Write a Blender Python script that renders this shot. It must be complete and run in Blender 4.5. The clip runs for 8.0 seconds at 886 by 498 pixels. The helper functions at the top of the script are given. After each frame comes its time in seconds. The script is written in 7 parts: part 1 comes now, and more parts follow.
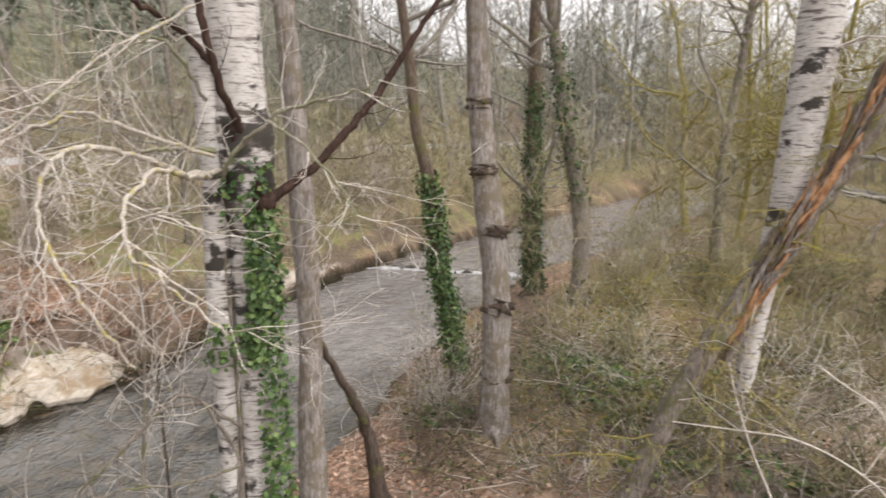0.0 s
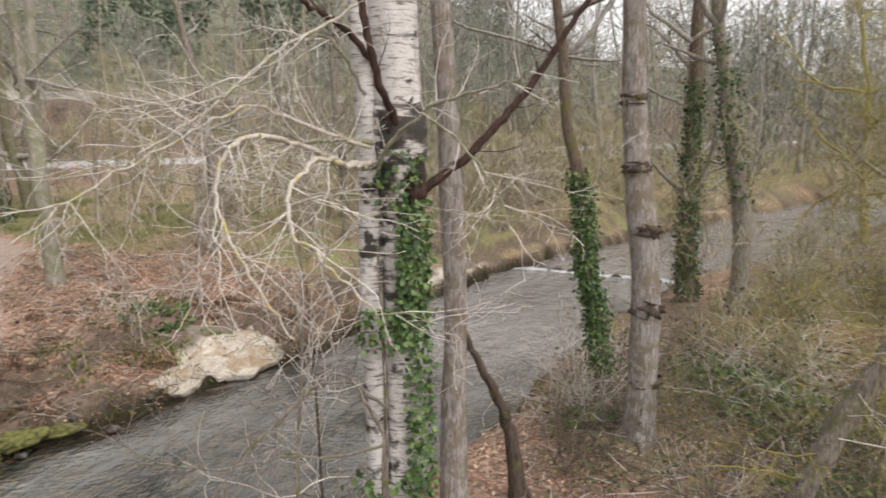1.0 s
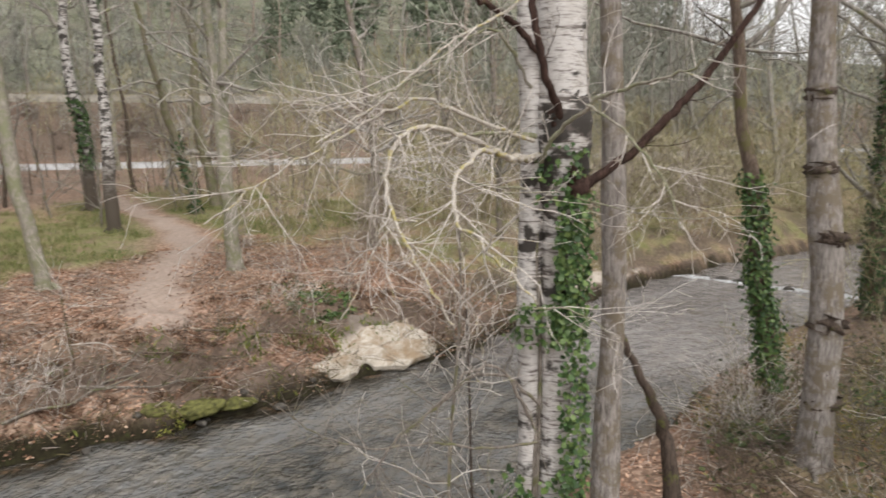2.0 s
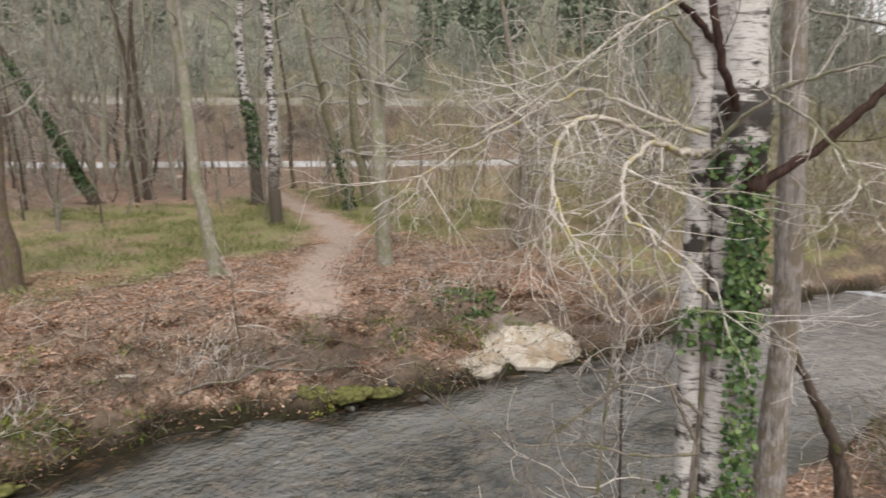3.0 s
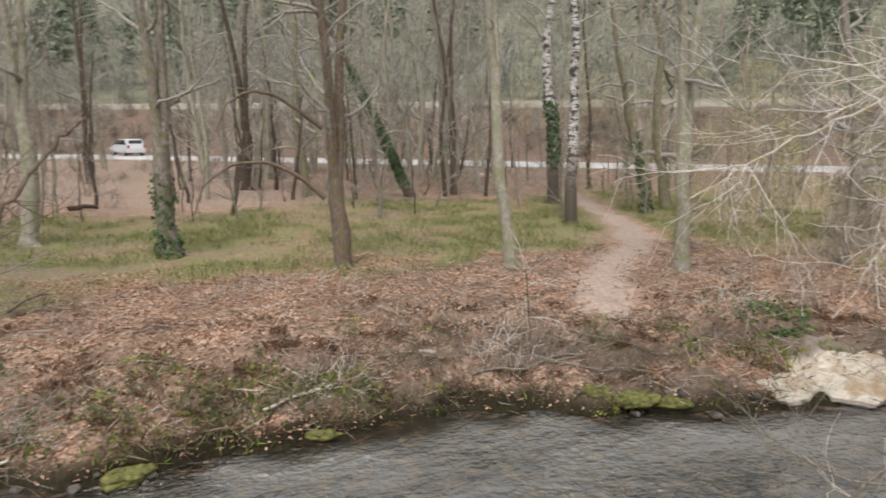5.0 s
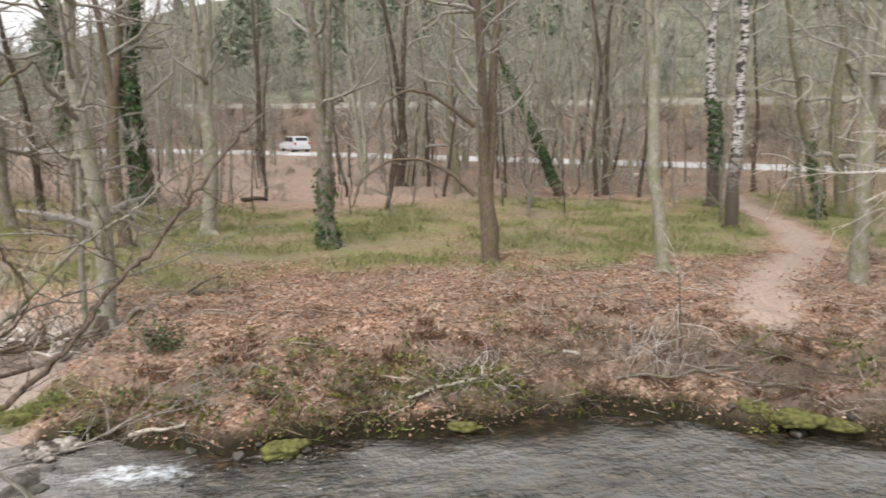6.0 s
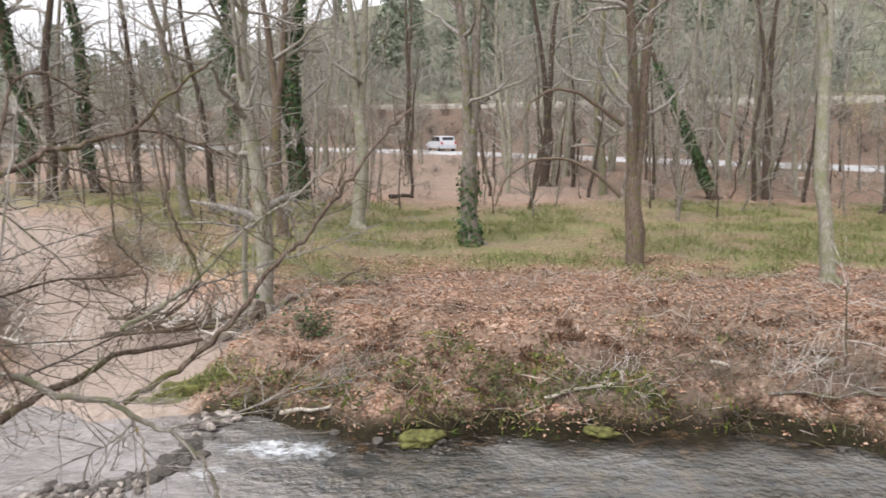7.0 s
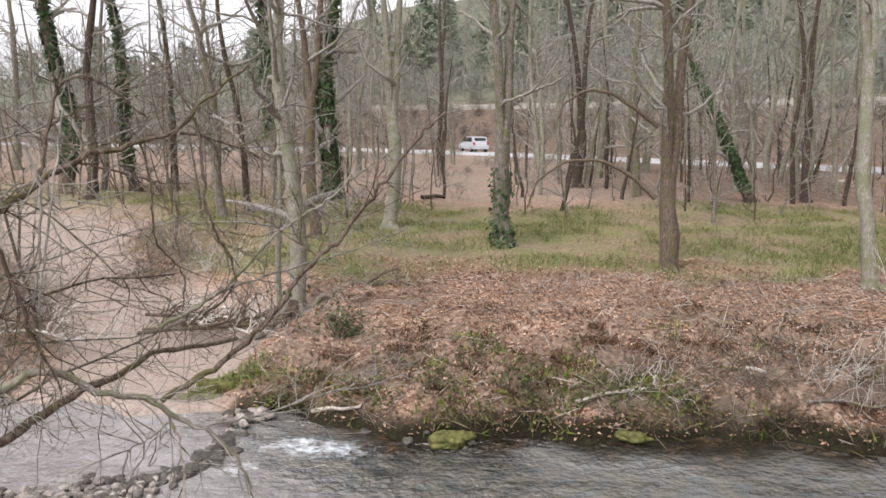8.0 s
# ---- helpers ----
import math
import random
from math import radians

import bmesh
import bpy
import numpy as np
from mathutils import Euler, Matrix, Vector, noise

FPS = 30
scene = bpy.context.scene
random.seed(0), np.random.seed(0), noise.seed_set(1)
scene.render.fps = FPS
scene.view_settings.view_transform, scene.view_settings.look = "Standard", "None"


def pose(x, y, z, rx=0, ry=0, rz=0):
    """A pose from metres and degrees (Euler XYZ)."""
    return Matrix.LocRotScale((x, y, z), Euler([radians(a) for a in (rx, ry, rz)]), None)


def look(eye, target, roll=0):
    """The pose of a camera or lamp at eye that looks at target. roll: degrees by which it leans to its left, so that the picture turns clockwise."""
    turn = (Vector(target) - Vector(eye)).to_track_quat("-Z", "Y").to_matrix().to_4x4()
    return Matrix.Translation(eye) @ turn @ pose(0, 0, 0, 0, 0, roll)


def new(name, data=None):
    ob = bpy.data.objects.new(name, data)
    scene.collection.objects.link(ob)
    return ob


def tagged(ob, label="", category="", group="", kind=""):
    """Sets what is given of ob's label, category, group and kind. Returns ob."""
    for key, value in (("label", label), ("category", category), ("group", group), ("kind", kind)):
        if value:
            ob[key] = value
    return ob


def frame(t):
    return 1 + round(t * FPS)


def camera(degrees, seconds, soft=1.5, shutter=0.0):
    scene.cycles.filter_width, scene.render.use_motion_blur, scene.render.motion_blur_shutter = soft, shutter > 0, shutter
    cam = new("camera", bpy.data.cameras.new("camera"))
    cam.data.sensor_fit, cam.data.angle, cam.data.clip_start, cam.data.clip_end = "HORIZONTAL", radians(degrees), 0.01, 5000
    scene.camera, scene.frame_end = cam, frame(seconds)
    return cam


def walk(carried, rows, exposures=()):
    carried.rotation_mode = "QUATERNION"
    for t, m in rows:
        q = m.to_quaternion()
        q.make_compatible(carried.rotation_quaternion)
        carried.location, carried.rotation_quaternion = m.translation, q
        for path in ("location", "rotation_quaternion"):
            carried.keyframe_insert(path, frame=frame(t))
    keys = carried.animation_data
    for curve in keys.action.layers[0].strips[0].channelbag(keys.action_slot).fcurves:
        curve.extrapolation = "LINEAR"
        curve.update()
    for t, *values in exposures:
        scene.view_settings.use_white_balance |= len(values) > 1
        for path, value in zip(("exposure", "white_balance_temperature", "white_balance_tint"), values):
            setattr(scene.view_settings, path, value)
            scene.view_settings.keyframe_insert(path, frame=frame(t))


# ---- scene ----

cam = camera(64.03, 8.0, soft=1.6, shutter=0.4)
walk(cam, [
    (0.0, pose(0.203, -0.107, 4.612, 79.38, 0, -85.63) @ pose(0, 0, 0, 0, 0, 0.27)),
    (0.5, pose(0.191, -0.116, 4.566, 79.49, 0, -79.18) @ pose(0, 0, 0, 0, 0, 0.02)),
    (1.0, pose(0.163, -0.126, 4.545, 79.57, 0, -73.53) @ pose(0, 0, 0, 0, 0, -0.07)),
    (1.5, pose(0.161, -0.114, 4.519, 79.66, 0, -67.19) @ pose(0, 0, 0, 0, 0, -0.17)),
    (3.0, pose(0.107, 0.031, 4.414, 80.05, 0, -49.55) @ pose(0, 0, 0, 0, 0, 0.02)),
    (3.5, pose(0.106, 0.073, 4.400, 80.08, 0, -43.58) @ pose(0, 0, 0, 0, 0, -0.03)),
    (4.0, pose(0.088, 0.100, 4.377, 80.14, 0, -38.03) @ pose(0, 0, 0, 0, 0, 0.01)),
    (5.5, pose(0.007, 0.058, 4.313, 80.20, 0, -20.14) @ pose(0, 0, 0, 0, 0, 0.18)),
    (6.0, pose(0.007, 0.030, 4.315, 80.09, 0, -14.12) @ pose(0, 0, 0, 0, 0, 0.22)),
    (6.5, pose(0.012, 0.031, 4.306, 80.02, 0, -7.73) @ pose(0, 0, 0, 0, 0, 0.24)),
    (7.0, pose(0.008, 0.001, 4.289, 80.05, 0, -2.56) @ pose(0, 0, 0, 0, 0, 0.24)),
    (7.5, pose(-0.002, -0.047, 4.306, 80.05, 0, -0.06) @ pose(0, 0, 0, 0, 0, 0.38)),
    (8.0, pose(0.000, 0.000, 4.300, 80.08, 0, 0.00) @ pose(0, 0, 0, 0, 0, 0.37)),
], exposures=[(0.0, 0.51, 6700, 14), (1.0, 0.39, 6650, 13), (1.5, 0.31, 6600, 12), (3.0, 0.25, 6600, 12), (4.0, 0.28, 6600, 12), (5.5, 0.43, 6550, 12), (6.0, 0.49, 6500, 12), (6.5, 0.52, 6420, 13), (7.0, 0.55, 6360, 14), (8.0, 0.47, 6340, 15)])

# ---- world and sun: a bright overcast winter day ----
world = bpy.data.worlds.new("sky")
scene.world = world
world.use_nodes = True
wn, wl = world.node_tree.nodes, world.node_tree.links
sky = wn.new("ShaderNodeTexSky")
sky.sky_type, sky.sun_disc = "NISHITA", False
sky.sun_elevation, sky.sun_rotation = radians(58), radians(215)
sky.air_density, sky.dust_density, sky.ozone_density = 1.0, 2.0, 1.0
grey = wn.new("ShaderNodeHueSaturation")
grey.inputs["Saturation"].default_value = 0.06
grey.inputs["Value"].default_value = 1.5
wl.new(sky.outputs["Color"], grey.inputs["Color"])
wl.new(grey.outputs["Color"], wn["Background"].inputs["Color"])
wn["Background"].inputs["Strength"].default_value = 0.13

lamp = bpy.data.lights.new("sun", "SUN")
lamp.energy, lamp.angle, lamp.color = 1.5, radians(30), (1.0, 0.945, 0.875)
sun = new("sun", lamp)
sun.matrix_world = look((0, 0, 60), (-30 * math.sin(radians(215)), -30 * math.cos(radians(215)), 60 - 30 * math.tan(radians(58))))

# ---- materials ----
def material(name, roughness=0.85, specular=0.25):
    m = bpy.data.materials.new(name)
    m.use_nodes = True
    b = m.node_tree.nodes["Principled BSDF"]
    b.inputs["Roughness"].default_value = roughness
    b.inputs["Specular IOR Level"].default_value = specular
    return m, m.node_tree.nodes, m.node_tree.links, b


def noise_node(nodes, links, scale, detail=4, stretch=None, rough=0.55):
    n = nodes.new("ShaderNodeTexNoise")
    n.inputs["Scale"].default_value, n.inputs["Detail"].default_value, n.inputs["Roughness"].default_value = scale, detail, rough
    c = nodes.new("ShaderNodeNewGeometry")
    if stretch:
        p = nodes.new("ShaderNodeMapping")
        p.inputs["Scale"].default_value = stretch
        links.new(c.outputs["Position"], p.inputs["Vector"])
        links.new(p.outputs["Vector"], n.inputs["Vector"])
    else:
        links.new(c.outputs["Position"], n.inputs["Vector"])
    return n.outputs["Fac"]


def ramp(nodes, links, value, stops):
    r = nodes.new("ShaderNodeValToRGB")
    e = r.color_ramp.elements
    while len(e) < len(stops):
        e.new(0.5)
    for k, (at, col) in zip(e, stops):
        k.position, k.color = at, (*col, 1)
    links.new(value, r.inputs["Fac"])
    return r.outputs["Color"]


def mix(nodes, links, fac, a, b, kind="MIX"):
    n = nodes.new("ShaderNodeMix")
    n.data_type, n.blend_type = "RGBA", kind
    for sock, v in ((n.inputs[0], fac), (n.inputs[6], a), (n.inputs[7], b)):
        if isinstance(v, (int, float)):
            sock.default_value = v
        elif isinstance(v, tuple):
            sock.default_value = (*v, 1)
        else:
            links.new(v, sock)
    return n.outputs[2]


def bump(nodes, links, b, value, strength, distance):
    n = nodes.new("ShaderNodeBump")
    n.inputs["Strength"].default_value, n.inputs["Distance"].default_value = strength, distance
    links.new(value, n.inputs["Height"])
    links.new(n.outputs["Normal"], b.inputs["Normal"])


def bark(name, dark, light, moss=0.0, moss_colour=(0.12, 0.13, 0.04), scale=1.0):
    """Furrowed bark, with lichen or moss in patches."""
    m, n, l, b = material(name, 0.9, 0.15)
    furrow = noise_node(n, l, 9 * scale, 6, (5, 5, 0.8), 0.65)
    patch = noise_node(n, l, 2.2 * scale, 4)
    col = ramp(n, l, furrow, ((0.36, dark), (0.62, light)))
    if scale < 1.5:
        col = mix(n, l, ramp(n, l, patch, ((0.4, (0, 0, 0)), (0.65, (0.5, 0.5, 0.5)))), col, tuple(0.6 * c for c in light))
    if moss:
        spot = noise_node(n, l, 5 * scale, 5, None, 0.7)
        col = mix(n, l, ramp(n, l, spot, ((0.62 - 0.25 * moss, (0, 0, 0)), (0.70 - 0.2 * moss, (1, 1, 1)))), col, moss_colour)
    l.new(col, b.inputs["Base Color"])
    bump(n, l, b, furrow, 0.8 if scale < 1.5 else 0.5, 0.02 if scale < 1.5 else 0.003)
    return m


def birch_bark(name, black=0.5, foot=False):
    """White bark with dark cross bands and scars."""
    m, n, l, b = material(name, 0.7, 0.25)
    bands = noise_node(n, l, 7, 5, (0.8, 0.8, 5.5), 0.6)
    scar = noise_node(n, l, 3.2, 4, (1, 1, 1.6), 0.6)
    tint = noise_node(n, l, 1.6, 3)
    lines = noise_node(n, l, 22, 4, (0.7, 0.7, 3.5), 0.7)
    smear = noise_node(n, l, 4.5, 5, (1, 1, 0.7), 0.7)
    white = mix(n, l, tint, (0.44, 0.42, 0.40), (0.68, 0.67, 0.65))
    white = mix(n, l, ramp(n, l, lines, ((0.50, (0, 0, 0)), (0.66, (0.75, 0.75, 0.75)))), white, (0.26, 0.235, 0.21))
    white = mix(n, l, ramp(n, l, smear, ((0.50, (0, 0, 0)), (0.72, (0.7, 0.7, 0.7)))), white, (0.36, 0.33, 0.29))
    col = mix(n, l, ramp(n, l, bands, ((0.60 - 0.1 * black, (0, 0, 0)), (0.70 - 0.1 * black, (1, 1, 1)))), white, (0.13, 0.11, 0.10))
    col = mix(n, l, ramp(n, l, scar, ((0.68 - 0.16 * black, (0, 0, 0)), (0.74 - 0.16 * black, (1, 1, 1)))), col, (0.05, 0.045, 0.04))
    if foot:
        geo = n.new("ShaderNodeNewGeometry")
        xyz = n.new("ShaderNodeSeparateXYZ")
        l.new(geo.outputs["Position"], xyz.inputs["Vector"])
        rag = n.new("ShaderNodeMath")
        rag.operation = "MULTIPLY_ADD"
        rag.inputs[1].default_value = 3.0
        l.new(scar, rag.inputs[0])
        l.new(xyz.outputs["Z"], rag.inputs[2])
        old = n.new("ShaderNodeMapRange")
        old.inputs["From Min"].default_value, old.inputs["From Max"].default_value = 3.6, 5.6
        l.new(rag.outputs[0], old.inputs["Value"])
        col = mix(n, l, old.outputs["Result"], (0.09, 0.075, 0.06), col)
    l.new(col, b.inputs["Base Color"])
    bump(n, l, b, bands, 0.5, 0.008)
    return m


def leafy(name, colours, roughness=0.7, specular=0.3, damp_shade=0.0):
    """Leaves and blades: each one its own shade."""
    m, n, l, b = material(name, roughness, specular)
    g = n.new("ShaderNodeNewGeometry")
    stops = [(i / max(1, len(colours) - 1), c) for i, c in enumerate(colours)]
    col = ramp(n, l, g.outputs["Random Per Island"], stops)
    fleck = noise_node(n, l, 30, 3)
    col = mix(n, l, ramp(n, l, fleck, ((0.35, (0, 0, 0)), (0.7, (0.45, 0.45, 0.45)))), col, tuple(0.55 * c for c in colours[0]))
    if damp_shade:
        wet = noise_node(n, l, 0.9, 5, (0.7, 1.5, 1), 0.65)
        col = mix(n, l, ramp(n, l, wet, ((0.46, (0, 0, 0)), (0.62, (damp_shade, damp_shade, damp_shade)))), col, (0.12, 0.068, 0.045))
    l.new(col, b.inputs["Base Color"])
    return m


def plain(name, a, c, scale, roughness=0.8, specular=0.3, relief=0.0, metallic=0.0):
    m, n, l, b = material(name, roughness, specular)
    v = noise_node(n, l, scale, 5)
    l.new(ramp(n, l, v, ((0.3, a), (0.7, c))), b.inputs["Base Color"])
    b.inputs["Metallic"].default_value = metallic
    if relief:
        bump(n, l, b, v, 0.6, relief)
    return m


BARK = {
    "grey": bark("grey_bark", (0.065, 0.055, 0.046), (0.34, 0.30, 0.26), 0.45, (0.15, 0.15, 0.075)),
    "pale": bark("pale_bark", (0.17, 0.155, 0.125), (0.42, 0.39, 0.33), 0.6, (0.22, 0.225, 0.14)),
    "brown": bark("brown_bark", (0.055, 0.040, 0.030), (0.22, 0.17, 0.135), 0.4, (0.13, 0.12, 0.055)),
    "dark": bark("dark_bark", (0.028, 0.021, 0.018), (0.13, 0.10, 0.08), 0.2),
    "ruddy": bark("ruddy_dark_bark", (0.022, 0.014, 0.012), (0.085, 0.052, 0.042), 0.1),
    "moss": bark("mossy_bark", (0.09, 0.08, 0.055), (0.27, 0.24, 0.18), 0.6, (0.15, 0.15, 0.08)),
    "lichen": bark("lichened_twig_bark", (0.24, 0.215, 0.18), (0.58, 0.54, 0.48), 0.38, (0.38, 0.335, 0.13), 2.6),
    "poplar": bark("poplar_bark", (0.10, 0.088, 0.078), (0.42, 0.385, 0.355), 0.55, (0.19, 0.16, 0.12)),
    "twig": bark("twig_bark", (0.36, 0.325, 0.285), (0.74, 0.70, 0.65), 0.15, (0.4, 0.36, 0.18), 2.0),
    "olive": bark("olive_twig_bark", (0.16, 0.14, 0.06), (0.40, 0.34, 0.15), 0.6, (0.33, 0.29, 0.06), 2.0),
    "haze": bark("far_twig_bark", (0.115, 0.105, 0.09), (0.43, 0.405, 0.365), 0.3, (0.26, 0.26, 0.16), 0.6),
    "redhaze": bark("far_red_twig_bark", (0.20, 0.15, 0.12), (0.44, 0.36, 0.30), 0.1, (0.3, 0.29, 0.16), 0.6),
    "birch": birch_bark("birch_bark", 0.62),
    "scarred": birch_bark("scarred_birch_bark", 0.7),
    "fissured": birch_bark("fissured_birch_bark", 1.5),
    "oldbirch": birch_bark("old_birch_bark", 1.15, True),
}
# Darker copy of the ivy leaf, with the farther trees' shade in its colour.
SHADEDIVY = leafy("old_ivy_leaf", ((0.022, 0.045, 0.016), (0.045, 0.088, 0.028), (0.085, 0.14, 0.045)), 0.6, 0.3)
IVY = leafy("ivy_leaf", ((0.022, 0.054, 0.016), (0.062, 0.125, 0.032), (0.165, 0.24, 0.07)), 0.5, 0.35)
LITTER = leafy("dead_leaf", ((0.19, 0.10, 0.062), (0.42, 0.235, 0.15), (0.57, 0.37, 0.255), (0.72, 0.55, 0.42)), 0.8, 0.2, 0.85)
GRASS = leafy("grass_blade", ((0.08, 0.11, 0.035), (0.15, 0.185, 0.055), (0.23, 0.25, 0.085), (0.40, 0.34, 0.20)), 0.7, 0.25)
MOSSY = leafy("moss_blade", ((0.05, 0.08, 0.015), (0.13, 0.17, 0.03), (0.27, 0.28, 0.06)), 0.8, 0.2)
MOSS = leafy("moss_leaf", ((0.09, 0.10, 0.02), (0.22, 0.23, 0.05), (0.36, 0.34, 0.10)), 0.85, 0.15)
# Far pines and twigs are greyed and paled: distance haze in their colour.
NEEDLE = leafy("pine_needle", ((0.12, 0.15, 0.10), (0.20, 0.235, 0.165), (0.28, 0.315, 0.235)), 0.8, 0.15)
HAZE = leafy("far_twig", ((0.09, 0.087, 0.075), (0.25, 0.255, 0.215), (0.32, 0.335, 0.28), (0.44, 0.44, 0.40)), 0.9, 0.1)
REDTWIG = leafy("red_brown_twig", ((0.11, 0.088, 0.072), (0.22, 0.175, 0.145), (0.33, 0.27, 0.225)), 0.9, 0.1)
OLIVE = leafy("olive_twig", ((0.20, 0.175, 0.095), (0.38, 0.34, 0.20), (0.47, 0.43, 0.31), (0.31, 0.31, 0.155)), 0.9, 0.1)
TWIGS = leafy("dead_twig", ((0.12, 0.095, 0.078), (0.40, 0.34, 0.29), (0.58, 0.52, 0.45)), 0.9, 0.1)
STRAW = leafy("dead_grass", ((0.07, 0.05, 0.035), (0.19, 0.14, 0.09), (0.13, 0.125, 0.05), (0.31, 0.24, 0.17)), 0.9, 0.1)
BRAMBLE = leafy("bramble_leaf", ((0.035, 0.05, 0.014), (0.09, 0.11, 0.032), (0.21, 0.185, 0.07)), 0.6, 0.3)
LEDGESHADE = leafy("dead_bracken", ((0.05, 0.03, 0.02), (0.11, 0.065, 0.042), (0.24, 0.14, 0.09), (0.16, 0.11, 0.07)), 0.9, 0.1)
BRUSH = leafy("undergrowth_stem", ((0.075, 0.09, 0.03), (0.20, 0.155, 0.10), (0.36, 0.30, 0.22), (0.13, 0.155, 0.055)), 0.85, 0.15)
# Brighter green than the ivy on the stems.
BRIGHTIVY = leafy("young_green_leaf", ((0.035, 0.07, 0.02), (0.085, 0.15, 0.04), (0.19, 0.25, 0.08)), 0.6, 0.3)


def ground_material():
    """Leaf litter, grass, bare earth and embankment, by the ground's own zones. The waterside strip is painted dark."""
    m, n, l, b = material("ground", 0.92, 0.1)
    zone = n.new("ShaderNodeAttribute")
    zone.attribute_name = "zone"
    sep = n.new("ShaderNodeSeparateColor")
    l.new(zone.outputs["Color"], sep.inputs["Color"])
    shelf = n.new("ShaderNodeAttribute")
    shelf.attribute_name = "shelf"
    fine = noise_node(n, l, 11, 6, None, 0.7)
    mid = noise_node(n, l, 1.7, 5, None, 0.6)
    vor = n.new("ShaderNodeTexVoronoi")
    vor.inputs["Scale"].default_value = 19
    geo = n.new("ShaderNodeNewGeometry")
    l.new(geo.outputs["Position"], vor.inputs["Vector"])
    one = n.new("ShaderNodeSeparateColor")
    l.new(vor.outputs["Color"], one.inputs["Color"])
    litter = ramp(n, l, one.outputs["Red"], ((0.0, (0.13, 0.078, 0.055)), (0.35, (0.28, 0.17, 0.12)), (0.7, (0.45, 0.30, 0.22)), (1.0, (0.60, 0.44, 0.34))))
    litter = mix(n, l, ramp(n, l, mid, ((0.35, (0, 0, 0)), (0.7, (0.7, 0.7, 0.7)))), litter, (0.15, 0.10, 0.07))
    litter = mix(n, l, ramp(n, l, noise_node(n, l, 0.28, 6, None, 0.7), ((0.40, (0, 0, 0)), (0.62, (0.65, 0.65, 0.65)))), litter, (0.20, 0.165, 0.125))
    turf = ramp(n, l, fine, ((0.3, (0.09, 0.115, 0.035)), (0.55, (0.18, 0.205, 0.075)), (0.75, (0.29, 0.27, 0.14))))
    turf = mix(n, l, ramp(n, l, mid, ((0.45, (0, 0, 0)), (0.65, (0.8, 0.8, 0.8)))), turf, litter)
    earth = ramp(n, l, fine, ((0.3, (0.25, 0.195, 0.16)), (0.7, (0.42, 0.35, 0.30))))
    col = mix(n, l, sep.outputs["Red"], litter, turf)
    col = mix(n, l, sep.outputs["Green"], col, earth)
    col = mix(n, l, shelf.outputs["Fac"], col, ramp(n, l, noise_node(n, l, 5, 6, None, 0.7), ((0.3, (0.30, 0.25, 0.20)), (0.5, (0.47, 0.42, 0.36)), (0.7, (0.58, 0.53, 0.46)))))
    # Wet soil and the undercut bank's shade, both painted into one dark tone.
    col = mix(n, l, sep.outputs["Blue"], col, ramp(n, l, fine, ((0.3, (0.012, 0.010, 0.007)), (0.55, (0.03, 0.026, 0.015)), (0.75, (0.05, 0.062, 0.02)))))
    hill = n.new("ShaderNodeAttribute")
    hill.attribute_name = "hill"
    col = mix(n, l, hill.outputs["Fac"], col, ramp(n, l, noise_node(n, l, 0.35, 6, None, 0.7), ((0.35, (0.10, 0.10, 0.07)), (0.5, (0.17, 0.185, 0.125)), (0.65, (0.24, 0.22, 0.18)))))
    col = mix(n, l, zone.outputs["Alpha"], ramp(n, l, fine, ((0.3, (0.07, 0.054, 0.043)), (0.7, (0.165, 0.13, 0.105)))), col)
    l.new(col, b.inputs["Base Color"])
    rough = n.new("ShaderNodeMath")
    rough.operation = "MULTIPLY"
    bare = n.new("ShaderNodeMath")
    bare.operation = "SUBTRACT"
    bare.inputs[0].default_value = 1.0
    l.new(shelf.outputs["Fac"], bare.inputs[1])
    l.new(one.outputs["Green"], rough.inputs[0])
    l.new(bare.outputs[0], rough.inputs[1])
    bump(n, l, b, rough.outputs[0], 0.5, 0.03)
    return m


